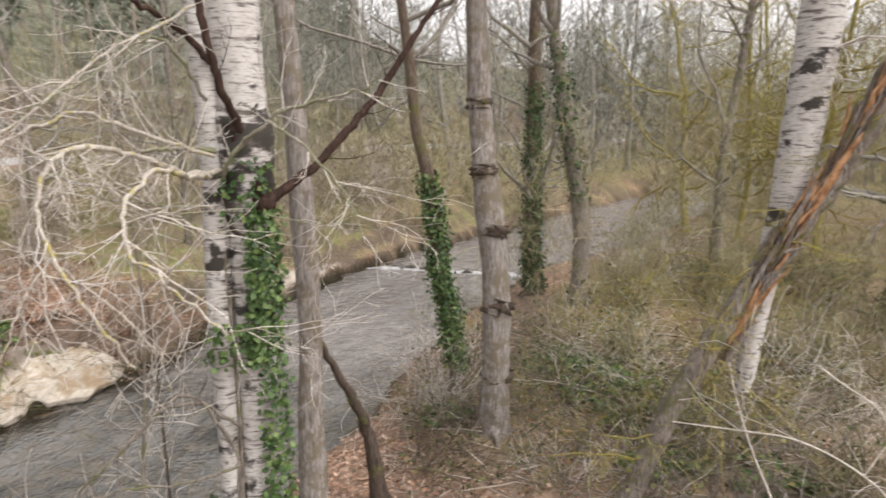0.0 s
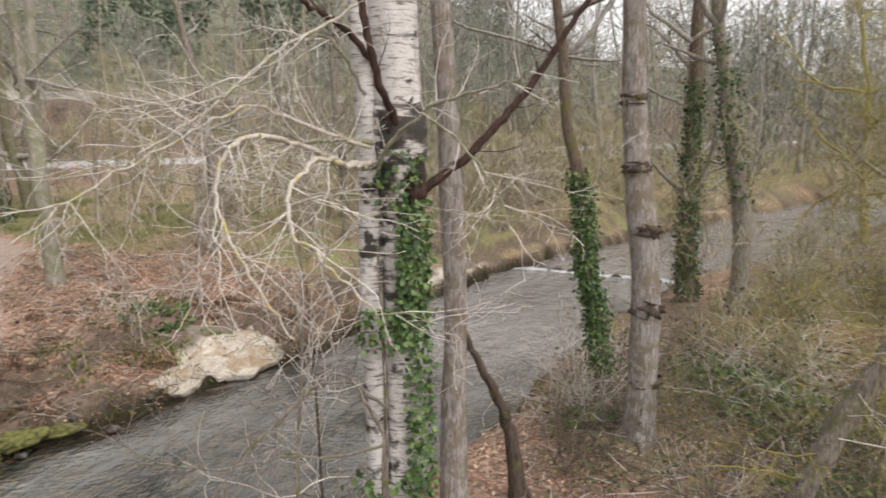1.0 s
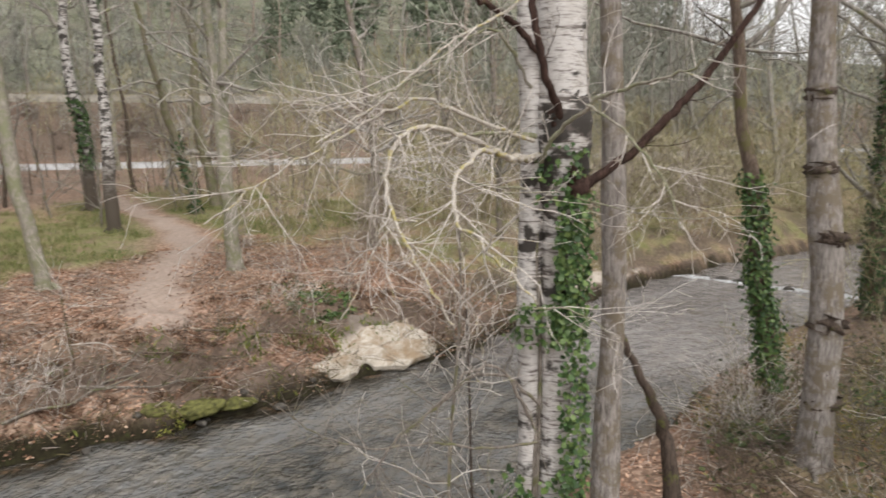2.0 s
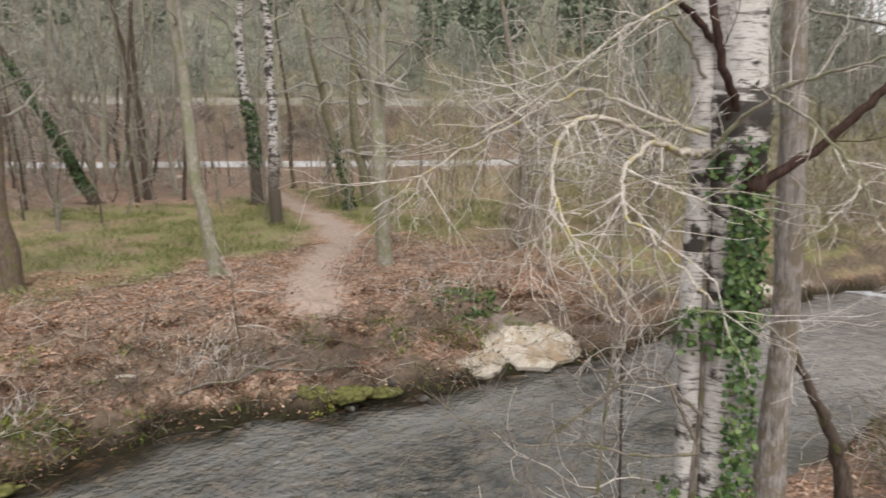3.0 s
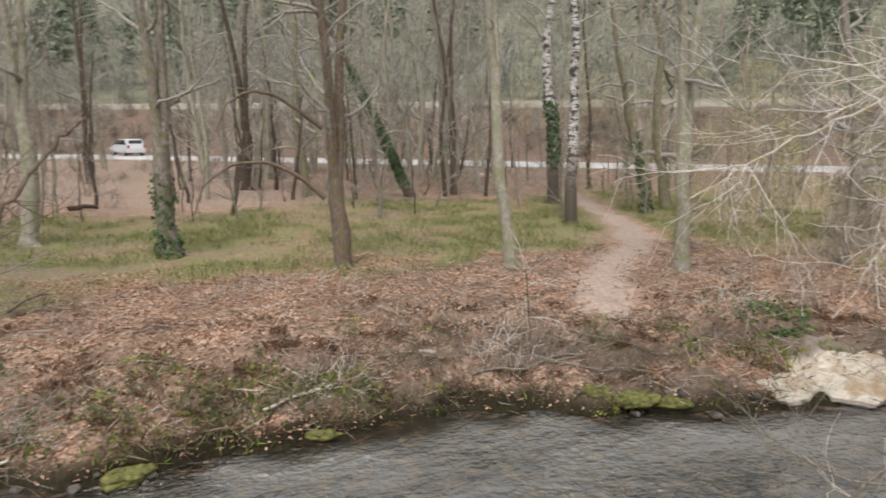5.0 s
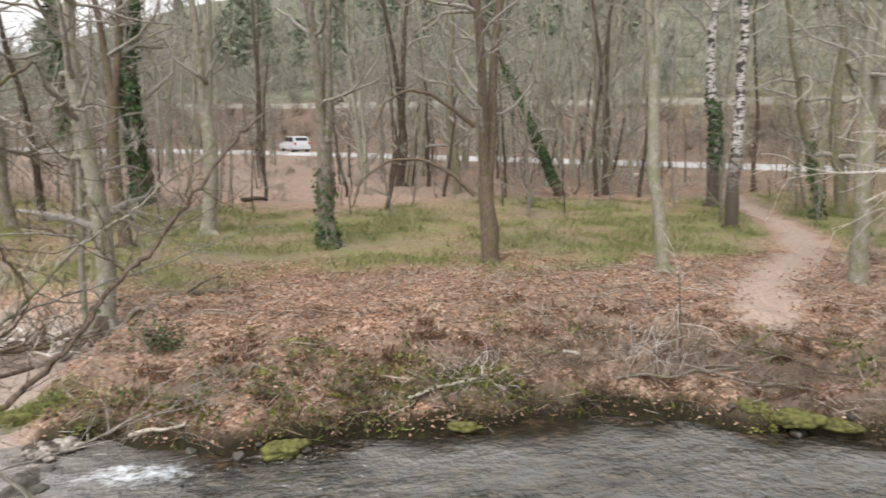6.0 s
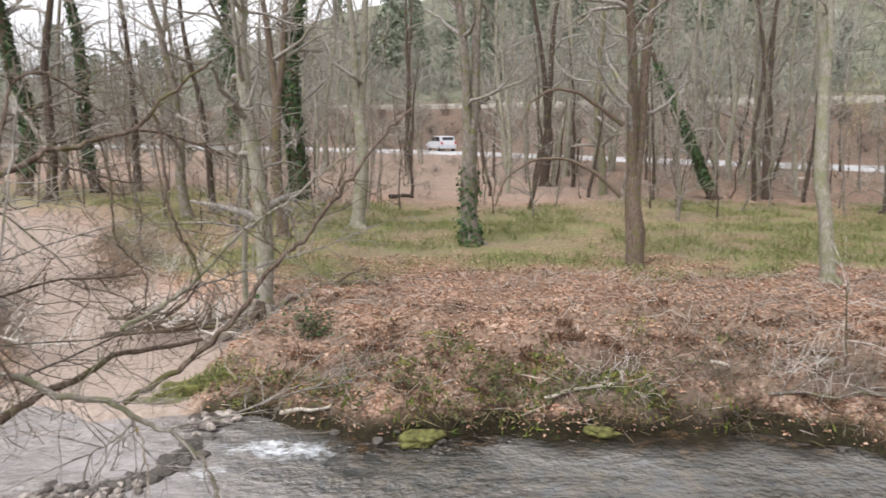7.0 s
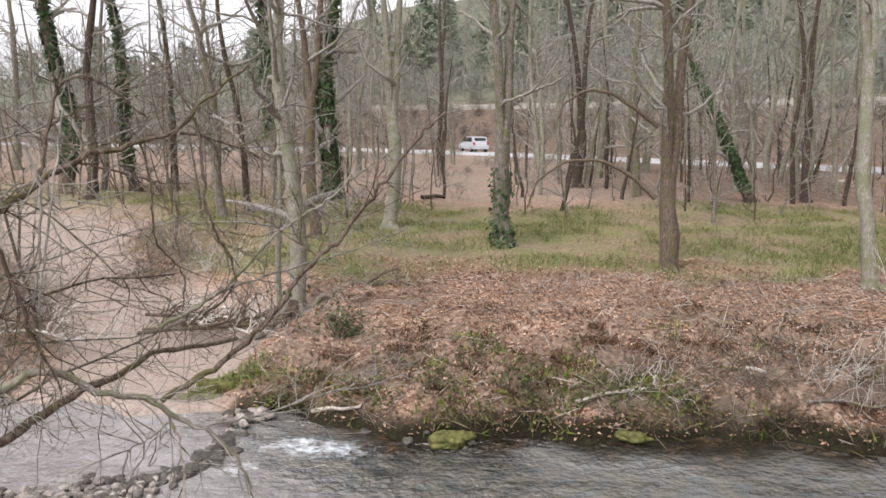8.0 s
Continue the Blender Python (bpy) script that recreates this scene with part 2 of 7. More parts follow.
def water_material():
    """A shallow stream: dark bed seen through, choppy wavelets, white where it breaks over stones. Bank shade and sky
    sheen are put into the colour.
    """
    m, n, l, b = material("stream_water", 0.04, 1.0)
    b.inputs["IOR"].default_value = 1.36
    broad = noise_node(n, l, 0.55, 4, (0.7, 1.2, 1), 0.6)
    bed = noise_node(n, l, 3.4, 6, None, 0.65)
    deep = ramp(n, l, broad, ((0.36, (0.038, 0.042, 0.040)), (0.64, (0.17, 0.172, 0.168))))
    col = mix(n, l, ramp(n, l, bed, ((0.40, (0, 0, 0)), (0.66, (0.75, 0.75, 0.75)))), deep, (0.17, 0.15, 0.118))
    # The far bank's shade and dark reflection, painted over the brown edge of the bed.
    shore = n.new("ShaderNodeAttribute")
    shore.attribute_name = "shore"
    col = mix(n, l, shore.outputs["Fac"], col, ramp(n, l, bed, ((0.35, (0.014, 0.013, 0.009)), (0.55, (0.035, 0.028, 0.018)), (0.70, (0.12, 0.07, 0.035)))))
    # Pale silt bed, with the sky's sheen put into the same colour.
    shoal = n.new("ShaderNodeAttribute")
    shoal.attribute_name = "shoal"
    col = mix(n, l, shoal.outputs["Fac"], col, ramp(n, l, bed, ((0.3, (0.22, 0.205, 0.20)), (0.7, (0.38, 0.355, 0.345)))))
    foam = n.new("ShaderNodeAttribute")
    foam.attribute_name = "foam"
    streak = noise_node(n, l, 5.5, 6, (0.8, 1.5, 1), 0.8)
    add = n.new("ShaderNodeMath")
    add.operation = "MULTIPLY"
    l.new(foam.outputs["Fac"], add.inputs[0])
    l.new(streak, add.inputs[1])
    white = ramp(n, l, add.outputs[0], ((0.40, (0, 0, 0)), (0.56, (1, 1, 1))))
    l.new(mix(n, l, white, col, (0.62, 0.66, 0.69)), b.inputs["Base Color"])
    l.new(ramp(n, l, add.outputs[0], ((0.36, (0.04, 0.04, 0.04)), (0.52, (0.8, 0.8, 0.8)))), b.inputs["Roughness"])
    chop = noise_node(n, l, 4.2, 2, (0.95, 1.1, 1), 0.5)
    small = noise_node(n, l, 12, 2, (0.95, 1.1, 1), 0.5)
    s = n.new("ShaderNodeMath")
    s.operation = "MULTIPLY_ADD"
    s.inputs[1].default_value = 0.55
    l.new(small, s.inputs[0])
    l.new(chop, s.inputs[2])
    calm = noise_node(n, l, 0.6, 3, (0.7, 1.4, 1))
    lively = n.new("ShaderNodeMapRange")
    lively.inputs["From Min"].default_value, lively.inputs["From Max"].default_value = 0.35, 0.65
    lively.inputs["To Min"].default_value, lively.inputs["To Max"].default_value = 0.45, 1.5
    l.new(calm, lively.inputs["Value"])
    wave = n.new("ShaderNodeMath")
    wave.operation = "MULTIPLY"
    l.new(s.outputs[0], wave.inputs[0])
    l.new(lively.outputs["Result"], wave.inputs[1])
    still = n.new("ShaderNodeMath")
    still.operation = "MULTIPLY_ADD"
    still.inputs[1].default_value, still.inputs[2].default_value = -0.6, 1.0
    l.new(shoal.outputs["Fac"], still.inputs[0])
    pool = n.new("ShaderNodeMath")
    pool.operation = "MULTIPLY"
    l.new(wave.outputs[0], pool.inputs[0])
    l.new(still.outputs[0], pool.inputs[1])
    bump(n, l, b, pool.outputs[0], 1.0, 0.14)
    return m


GROUND, WATER = ground_material(), water_material()


def stone_material(name, low, high, rough):
    """Each stone its own shade, with stains."""
    m, n, l, b = material(name, rough, 0.35)
    info = n.new("ShaderNodeObjectInfo")
    v = noise_node(n, l, 14, 5)
    col = ramp(n, l, info.outputs["Random"], ((0.0, low), (0.55, tuple(0.5 * (a + c) for a, c in zip(low, high))), (1.0, high)))
    l.new(mix(n, l, ramp(n, l, v, ((0.4, (0, 0, 0)), (0.65, (0.7, 0.7, 0.7)))), col, low), b.inputs["Base Color"])
    bump(n, l, b, v, 0.6, 0.012)
    return m


def ledge_material():
    """Bleached rock, streaked, with brown silt and dry moss lying on it."""
    m, n, l, b = material("bleached_rock", 0.92, 0.12)
    streak = noise_node(n, l, 6, 6, (1.0, 2.4, 2.4), 0.7)
    silt = noise_node(n, l, 1.9, 6, None, 0.7)
    col = ramp(n, l, streak, ((0.3, (0.30, 0.26, 0.20)), (0.55, (0.50, 0.455, 0.39)), (0.75, (0.62, 0.575, 0.51))))
    col = mix(n, l, ramp(n, l, silt, ((0.47, (0, 0, 0)), (0.62, (0.85, 0.85, 0.85)))), col, (0.27, 0.195, 0.12))
    l.new(col, b.inputs["Base Color"])
    bump(n, l, b, streak, 0.6, 0.012)
    return m


LIMESTONE = ledge_material()
STONE = stone_material("river_stone", (0.06, 0.048, 0.04), (0.48, 0.43, 0.38), 0.7)
DARKSTONE = plain("wet_stone", (0.03, 0.028, 0.024), (0.11, 0.10, 0.085), 8, 0.55, 0.3, 0.01)
MOSSROCK = plain("mossy_rock", (0.045, 0.045, 0.020), (0.20, 0.20, 0.07), 13, 0.9, 0.1, 0.02)
ASPHALT = plain("pale_asphalt", (0.38, 0.38, 0.38), (0.50, 0.50, 0.50), 3, 0.55, 0.4, 0.004)
KERB = plain("weathered_concrete", (0.20, 0.18, 0.15), (0.42, 0.40, 0.35), 1.2, 0.9, 0.2, 0.01)
RAW = plain("torn_orange_wood", (0.20, 0.085, 0.035), (0.56, 0.34, 0.19), 13, 0.8, 0.2, 0.02)
PAINT = plain("white_car_paint", (0.50, 0.51, 0.53), (0.56, 0.57, 0.59), 3, 0.25, 0.5)
DARKGLASS = plain("car_glass", (0.02, 0.022, 0.025), (0.03, 0.032, 0.036), 3, 0.08, 0.6)
RUBBER = plain("tyre_rubber", (0.015, 0.015, 0.015), (0.03, 0.03, 0.03), 20, 0.85, 0.2)
ALLOY = plain("alloy_rim", (0.4, 0.4, 0.41), (0.5, 0.5, 0.51), 10, 0.35, 0.5, 0, 0.9)
REDGLASS = plain("red_lamp_glass", (0.3, 0.01, 0.01), (0.4, 0.02, 0.02), 10, 0.2, 0.5)
PALEWOOD = plain("bleached_wood", (0.40, 0.36, 0.30), (0.62, 0.57, 0.50), 12, 0.85, 0.2, 0.01)

# ---- terrain ----
FAR_X = (-200, -60, -12, -5, -2.6, -1.8, 0, 2, 4.9, 5.8, 6.7, 8.1, 9.8, 11.5, 14, 18.3, 20.2, 24, 29, 36, 46, 70, 200)
FAR_Y = (20, 12, 10.7, 10.5, 9.95, 9.7, 9.15, 9.2, 9.15, 8.9, 8.1, 7.6, 7.1, 6.2, 5.7, 4.7, 4.2, 2.6, -0.5, -4.2, -11, -30, -140)
NEAR_X = (-200, -60, -10, 0, 5, 8, 10, 11.6, 14, 16.5, 19.9, 21.5, 26, 34, 46, 70, 200)
NEAR_Y = (10, 2, 3.4, 3.2, 2.9, 2.4, 2.0, 1.6, 1.2, 0.4, -0.9, -2.2, -5.2, -9.5, -17, -36, -148)
ROAD_X = (-300, -60, -25, -10, 2.7, 12.5, 20, 28.5, 40, 60, 90, 300)
ROAD_Y = (140, 92, 83.5, 77.5, 70, 60.5, 53.5, 45.5, 35, 18, -8, -185)
PATH = ((8.7, 10.5), (9.1, 11.2), (9.9, 12.3), (11.7, 13.85), (13.4, 15.1), (14.7, 16.7), (16.3, 19.4), (17.8, 22.9), (20.0, 27.0), (22.5, 33.0))
SILT = ((-5.0, 9.8), (-4.9, 11.5), (-5.0, 13.4), (-5.9, 15.0), (-8.2, 17.1), (-11.2, 20.2), (-13.8, 23.8), (-19, 27.0), (-34, 34))


def smooth(a, b, v):
    s = np.clip((v - a) / (b - a), 0, 1)
    return s * s * (3 - 2 * s)


def line_gap(x, y, pts):
    """Distance to a polyline."""
    best = np.full(np.shape(x), 1e9)
    for (ax, ay), (bx, by) in zip(pts, pts[1:]):
        dx, dy = bx - ax, by - ay
        s = np.clip(((x - ax) * dx + (y - ay) * dy) / (dx * dx + dy * dy), 0, 1)
        best = np.minimum(best, np.hypot(x - ax - s * dx, y - ay - s * dy))
    return best


def waves(x, y):
    """Uneven ground, a few centimetres to decimetres."""
    return (0.05 * np.sin(1.3 * x + 0.7 * y + 1.1) * np.sin(0.9 * y - 0.5 * x) + 0.035 * np.sin(2.9 * x - 1.7 * y) * np.sin(2.3 * y + 1.1 * x + 0.4)
            + 0.018 * np.sin(6.1 * x + 4.3 * y) * np.sin(5.2 * y - 3.9 * x + 2.0) + 0.008 * np.sin(13 * x + 3 * y) * np.sin(11 * y - 5 * x))


def value_noise(x, y, seed=0):
    """Smooth random heights between 0 and 1, one to a metre."""
    def corner(i, j):
        v = np.sin(i * 127.1 + j * 311.7 + seed * 74.7) * 43758.5453
        return v - np.floor(v)

    i, j = np.floor(x), np.floor(y)
    u, v = x - i, y - j
    u, v = u * u * (3 - 2 * u), v * v * (3 - 2 * v)
    return (corner(i, j) * (1 - u) + corner(i + 1, j) * u) * (1 - v) + (corner(i, j + 1) * (1 - u) + corner(i + 1, j + 1) * u) * v


def ledge_gap(x, y):
    """Distance behind the broken edge of turf that runs along the far bank."""
    return far_gap(x, y) - 0.55 - 1.7 * value_noise(0.7 * x, 0.5 * y, 3) - 0.35 * value_noise(2.9 * x, 2.1 * y, 4)


def bank_relief(x, y):
    """Hummocks, hollows and a slumped edge on the far bank."""
    f = far_gap(x, y)
    lumps = 0.26 * (value_noise(1.2 * x, 1.5 * y, 1) - 0.5) + 0.17 * (value_noise(2.8 * x, 3.4 * y, 2) - 0.5) + 0.09 * (value_noise(6.3 * x, 7.1 * y, 5) - 0.5)
    step = 0.20 * (smooth(-0.05, 0.07, ledge_gap(x, y)) - 0.6) * smooth(0.35, 0.6, value_noise(0.55 * x, 0.3 * y, 6))
    return (lumps + step) * smooth(0.15, 0.6, f) * (1 - smooth(2.6, 5.0, f)) * smooth(-4.5, -2.5, x)


def far_gap(x, y):
    return (y - np.interp(x, FAR_X, FAR_Y) - 0.10 * np.sin(1.9 * x) - 0.08 * np.sin(5.3 * x + 1)) * np.where(x > 11, 0.85, 1.0)


def near_gap(x, y):
    return np.interp(x, NEAR_X, NEAR_Y) + 0.12 * np.sin(1.7 * x) - y


def road_gap(x, y):
    return (y - np.interp(x, ROAD_X, ROAD_Y)) * 0.76


def silt_gap(x, y):
    return line_gap(x, y, SILT) - (1 + 0.1 * np.sin(0.9 * y) + 0.09 * np.sin(2.3 * x)) * np.interp(y, (9.5, 11.5, 13.2, 15, 16.6, 21, 24, 26), (1.6, 1.6, 2.25, 2.0, 1.2, 1.5, 2.4, 2.6))


def height(x, y):
    x, y = np.asarray(x, float), np.asarray(y, float)
    f, n, r = far_gap(x, y), near_gap(x, y), road_gap(x, y)
    bank = np.interp(f, (-1.2, -0.2, 0.0, 0.15, 0.38, 1.2, 2.4, 4.5, 12, 26, 60), (-0.55, -0.32, -0.10, 0.26, 0.40, 0.62, 0.86, 1.06, 1.15, 1.32, 1.6))
    bank = bank + waves(x, y) * smooth(0.2, 1.0, f) + bank_relief(x, y)
    near = np.interp(n, (-1.2, -0.25, 0.0, 0.12, 0.6, 2.0, 5, 40), (-0.55, -0.32, -0.06, 0.2, 0.4, 0.72, 0.95, 1.4)) + 1.4 * waves(x, y) * smooth(0.2, 1.0, n)
    z = np.where(f > -1.2, bank, np.where(n > -1.2, near, -0.55))
    z = np.where(n > 0, near, z)
    s = silt_gap(x, y)
    z = np.where(f > 0, z * (1 - 0.45 * (1 - smooth(-6, -3.5, x)) * (1 - smooth(16, 26, y))), z)
    flat = 0.07 + 0.75 * smooth(14, 26, y) + 0.012 * np.sin(3 * x + y) * np.sin(2 * y)
    z = np.where(y > 8.5, z + (flat - z) * (1 - smooth(-0.3, 0.9, s)) * smooth(9.85, 10.5, y + 0.28 * np.sin(1.3 * x + 0.5) + 0.16 * np.sin(3.7 * x) + 0.06 * np.sin(9 * x)), z)
    z = np.where(f > 3, z + (1.6 - z) * smooth(-16, -3.5, r), z)
    bearing = np.degrees(np.arctan2(x, np.maximum(y, 1e-3)))
    tall = smooth(-24, 0, bearing) * (1 - 0.8 * smooth(68, 86, bearing)) * 0.6 + 0.4
    climb = np.interp(r, (3.5, 5, 12, 14, 18, 40, 90, 200, 500, 3000), (0, 0.15, 4.2, 4.6, 4.6, 10.5, 27, 58, 84, 100))
    z = z + np.where((r > 3.5) & (f > 3), np.where(r < 18, climb, 4.6 + (climb - 4.6) * tall), 0)
    return z


# ---- mesh tools ----
def mesh_quads(name, verts, quads, smooth_shade=True):
    me = bpy.data.meshes.new(name)
    verts, quads = np.asarray(verts, np.float32), np.asarray(quads, np.int32)
    me.vertices.add(len(verts))
    me.vertices.foreach_set("co", verts.ravel())
    me.loops.add(quads.size)
    me.loops.foreach_set("vertex_index", quads.ravel())
    me.polygons.add(len(quads))
    me.polygons.foreach_set("loop_start", np.arange(0, quads.size, 4, dtype=np.int32))
    me.polygons.foreach_set("use_smooth", np.full(len(quads), smooth_shade))
    me.update(calc_edges=True)
    return me


def dress(name, me, mat, parent=None, label=""):
    """Links a mesh as one object, under a thing if a parent is given."""
    me.materials.append(mat)
    ob = new(name, me)
    ob.parent = parent
    return tagged(ob, label)


def part(name, bm, mat, parent=None, label=""):
    me = bpy.data.meshes.new(name)
    bm.to_mesh(me)
    bm.free()
    return dress(name, me, mat, parent, label)


class Shape:
    """Collects tubes and leaves into one mesh."""

    def __init__(self):
        self.v, self.q, self.n = [], [], 0

    def take(self, v, q):
        self.v.append(v)
        self.q.append(q + self.n)
        self.n += len(v)

    def tube(self, pts, radii, sides, rough=0.0, rng=None):
        pts, radii = np.asarray(pts, float), np.asarray(radii, float)
        k = len(pts)
        tan = np.gradient(pts, axis=0)
        tan /= np.linalg.norm(tan, axis=1)[:, None] + 1e-9
        mean = np.abs(tan.mean(0))
        ref = np.eye(3)[int(np.argmin(mean))]
        a = np.cross(tan, ref)
        a /= np.linalg.norm(a, axis=1)[:, None] + 1e-9
        b = np.cross(tan, a)
        ang = np.arange(sides) * (2 * math.pi / sides)
        rr = radii[:, None] * np.ones((1, sides))
        if rough and rng is not None:
            rr = rr * (1 + rough * rng.normal(0, 1, (k, sides)))
        v = pts[:, None] + rr[:, :, None] * (a[:, None] * np.cos(ang)[None, :, None] + b[:, None] * np.sin(ang)[None, :, None])
        i = np.arange(k - 1)[:, None] * sides
        j = np.arange(sides)[None]
        j2 = (j + 1) % sides
        q = np.stack([i + j, i + j2, i + sides + j2, i + sides + j], -1).reshape(-1, 4)
        self.take(v.reshape(-1, 3), q)

    def leaves(self, at, normal, size, rng, wide=0.7, fold=0.25, along=None):
        """Leaves of two halves, folded along the middle."""
        k = len(at)
        normal = normal / (np.linalg.norm(normal, axis=1)[:, None] + 1e-9)
        d = rng.normal(0, 1, (k, 3)) if along is None else along
        d = d - normal * (d * normal).sum(1)[:, None]
        d /= np.linalg.norm(d, axis=1)[:, None] + 1e-9
        s = np.cross(normal, d)
        size = np.broadcast_to(size, (k,))[:, None]
        lift = normal * size * wide * fold
        base, tip = at - d * size * 0.5, at + d * size * 0.5
        w = size * wide * 0.5
        l1, l2 = at - d * size * 0.22 + s * w + lift, at + d * size * 0.2 + s * w * 0.75 + lift * 0.7
        r1, r2 = at - d * size * 0.22 - s * w + lift, at + d * size * 0.2 - s * w * 0.75 + lift * 0.7
        v = np.stack([base, l1, l2, tip, r2, r1], 1).reshape(-1, 3)
        i = np.arange(k)[:, None] * 6
        q = np.concatenate([i + np.array([[0, 3, 2, 1]]), i + np.array([[0, 5, 4, 3]])], 0)
        self.take(v, q)

    def mesh(self, name, smooth_shade=True):
        return mesh_quads(name, np.concatenate(self.v), np.concatenate(self.q), smooth_shade)

    def arrays(self):
        return np.concatenate(self.v), np.concatenate(self.q)


def sides_for(r):
    return 10 if r > 0.08 else 6 if r > 0.03 else 4 if r > 0.010 else 3


def turned(d, angle, rng):
    """A direction that leaves d by the angle, to a random side."""
    s = np.cross(d, rng.normal(0, 1, 3))
    s /= np.linalg.norm(s) + 1e-9
    return d * math.cos(angle) + s * math.sin(angle)


def grow(shape, p, d, length, r, level, rng, wander=0.18, up=0.05, kids=5, seg=0.25, tip=0.35, least=0.003):
    """A bough that wanders, tapers and carries smaller ones."""
    k = max(4, min(14, int(length / seg)))
    step = length / (k - 1)
    pts = [np.array(p, float)]
    d = np.array(d, float)
    for _ in range(k - 1):
        d = d + rng.normal(0, wander, 3)
        d[2] += up
        d /= np.linalg.norm(d)
        pts.append(pts[-1] + d * step)
    pts = np.array(pts)
    radii = np.maximum(least, np.linspace(r, r * tip, k))
    shape.tube(pts, radii, sides_for(r))
    if level > 0:
        for _ in range(kids):
            f = rng.uniform(0.2, 1.0)
            i = min(k - 2, int(f * (k - 1)))
            cd = turned((pts[i + 1] - pts[i]) / step, rng.uniform(0.5, 1.15), rng)
            grow(shape, pts[i], cd, length * rng.uniform(0.35, 0.7) * (1.15 - 0.5 * f), max(least, radii[i] * rng.uniform(0.45, 0.7)), level - 1, rng, wander * 1.15, up, kids, seg * 0.7, tip, least)
    return pts, radii


def resample(pts, k):
    """A smooth line of k points through a few given ones."""
    pts = np.asarray(pts, float)
    s = np.concatenate([[0], np.cumsum(np.linalg.norm(np.diff(pts, axis=0), axis=1))])
    u = np.linspace(0, s[-1], k)
    out = np.stack([np.interp(u, s, pts[:, c]) for c in range(3)], 1)
    for _ in range(2):
        out[1:-1] = 0.25 * out[:-2] + 0.5 * out[1:-1] + 0.25 * out[2:]
    return out


def thing(name, x, y, z, label, category, group=""):
    e = new(name)
    e.empty_display_size = 0.2
    e.location = (x, y, z)
    return tagged(e, label, category, group)


def hung(name, shape, mat, root, label="", under=None):
    """Links a shape given in world metres under its thing, or under a part of it."""
    v, q = shape.arrays()
    me = mesh_quads(name, v - np.array(root.location), q)
    return dress(name, me, mat, under or root, label)


def ivy_on(shape, pts, radii, rng, count, size, spread=0.05, side=None, arc=math.pi):
    """Ivy leaves over a stem, on all of it or about one side."""
    pts = np.asarray(pts)
    f = (len(pts) - 1.001) * rng.beta(1.25, 1.25, count)
    i = f.astype(int)
    w = (f - i)[:, None]
    c = pts[i] * (1 - w) + pts[i + 1] * w
    r = np.interp(f, np.arange(len(radii)), radii)
    a = rng.uniform(0, 2 * math.pi, count) if side is None else side + rng.uniform(-arc, arc, count)
    out = np.stack([np.cos(a), np.sin(a), np.zeros(count)], 1)
    at = c + out * (r + np.abs(rng.normal(0, spread, count)) + 0.01)[:, None]
    nrm = out + rng.normal(0, 0.45, (count, 3)) + np.array([0, 0, 0.35])
    shape.leaves(at, nrm, size * rng.uniform(0.6, 1.25, count), rng, 0.95, 0.12)


# ---- ground, one sheet to the horizon ----
def axis_lines(stops, reach):
    """Grid lines: even steps between the stops, then growing out to the reach on both ends."""
    out = []
    for a, b, step in stops:
        out += list(np.arange(a, b - 1e-6, step))
    out.append(stops[-1][1])
    for sign, end in ((1, out[-1]), (-1, out[0])):
        step, at, more = 0.35, end, []
        while abs(at) < reach:
            step *= 1.13
            at += sign * step
            more.append(at)
        out = out + more if sign > 0 else more[::-1] + out
    return np.array(out)


def grass_mask(x, y):
    edge = 14.9 + 0.7 * np.sin(0.8 * x) + 0.4 * np.sin(2.1 * x + 1)
    main = smooth(edge - 0.6, edge + 0.8, y) * (1 - smooth(25.5, 29.0, y + 1.2 * np.sin(0.5 * x))) * smooth(-13, -10.0, x + 0.15 * (18 - y)) * smooth(0.3, 1.2, silt_gap(x, y))
    left = smooth(26, 28, y) * (1 - smooth(33, 37, y)) * (1 - smooth(-9, -5, x))
    meadow = smooth(13, 17, x) * (1 - smooth(70, 80, x)) * smooth(0.15, 0.7, far_gap(x, y)) * (1 - smooth(14, 20, y))
    bankside = 0.8 * smooth(6.5, 9, x) * smooth(1.5, 2.6, near_gap(x, y))
    main = np.maximum(np.maximum(main, meadow), bankside)
    patch = smooth(0.25, 0.65, 0.6 * value_noise(0.45 * x, 0.6 * y, 9) + 0.4 * value_noise(1.4 * x, 1.7 * y, 10))
    return np.clip(np.maximum(main, left) * (0.35 + 0.65 * patch), 0, 1) * smooth(0.5, 1.2, line_gap(x, y, PATH))


def shelf_mask(x, y):
    """Pale silt shelves at the water's edge."""
    out = 0
    for cx, cy, turn, a, b in ((10.9, 7.2, 38, 1.4, 0.75), (18.0, 5.2, -20, 2.0, 0.7), (20.3, 4.2, -35, 1.0, 0.5)):
        c, s = math.cos(radians(turn)), math.sin(radians(turn))
        u, v = ((x - cx) * c + (y - cy) * s) / a, ((y - cy) * c - (x - cx) * s) / b
        d = np.hypot(u, v) + 0.16 * np.sin(5.1 * x + 2 * y) + 0.12 * np.sin(9.3 * y - 4 * x)
        out = np.maximum(out, 1 - smooth(0.75, 1.05, d))
    return out


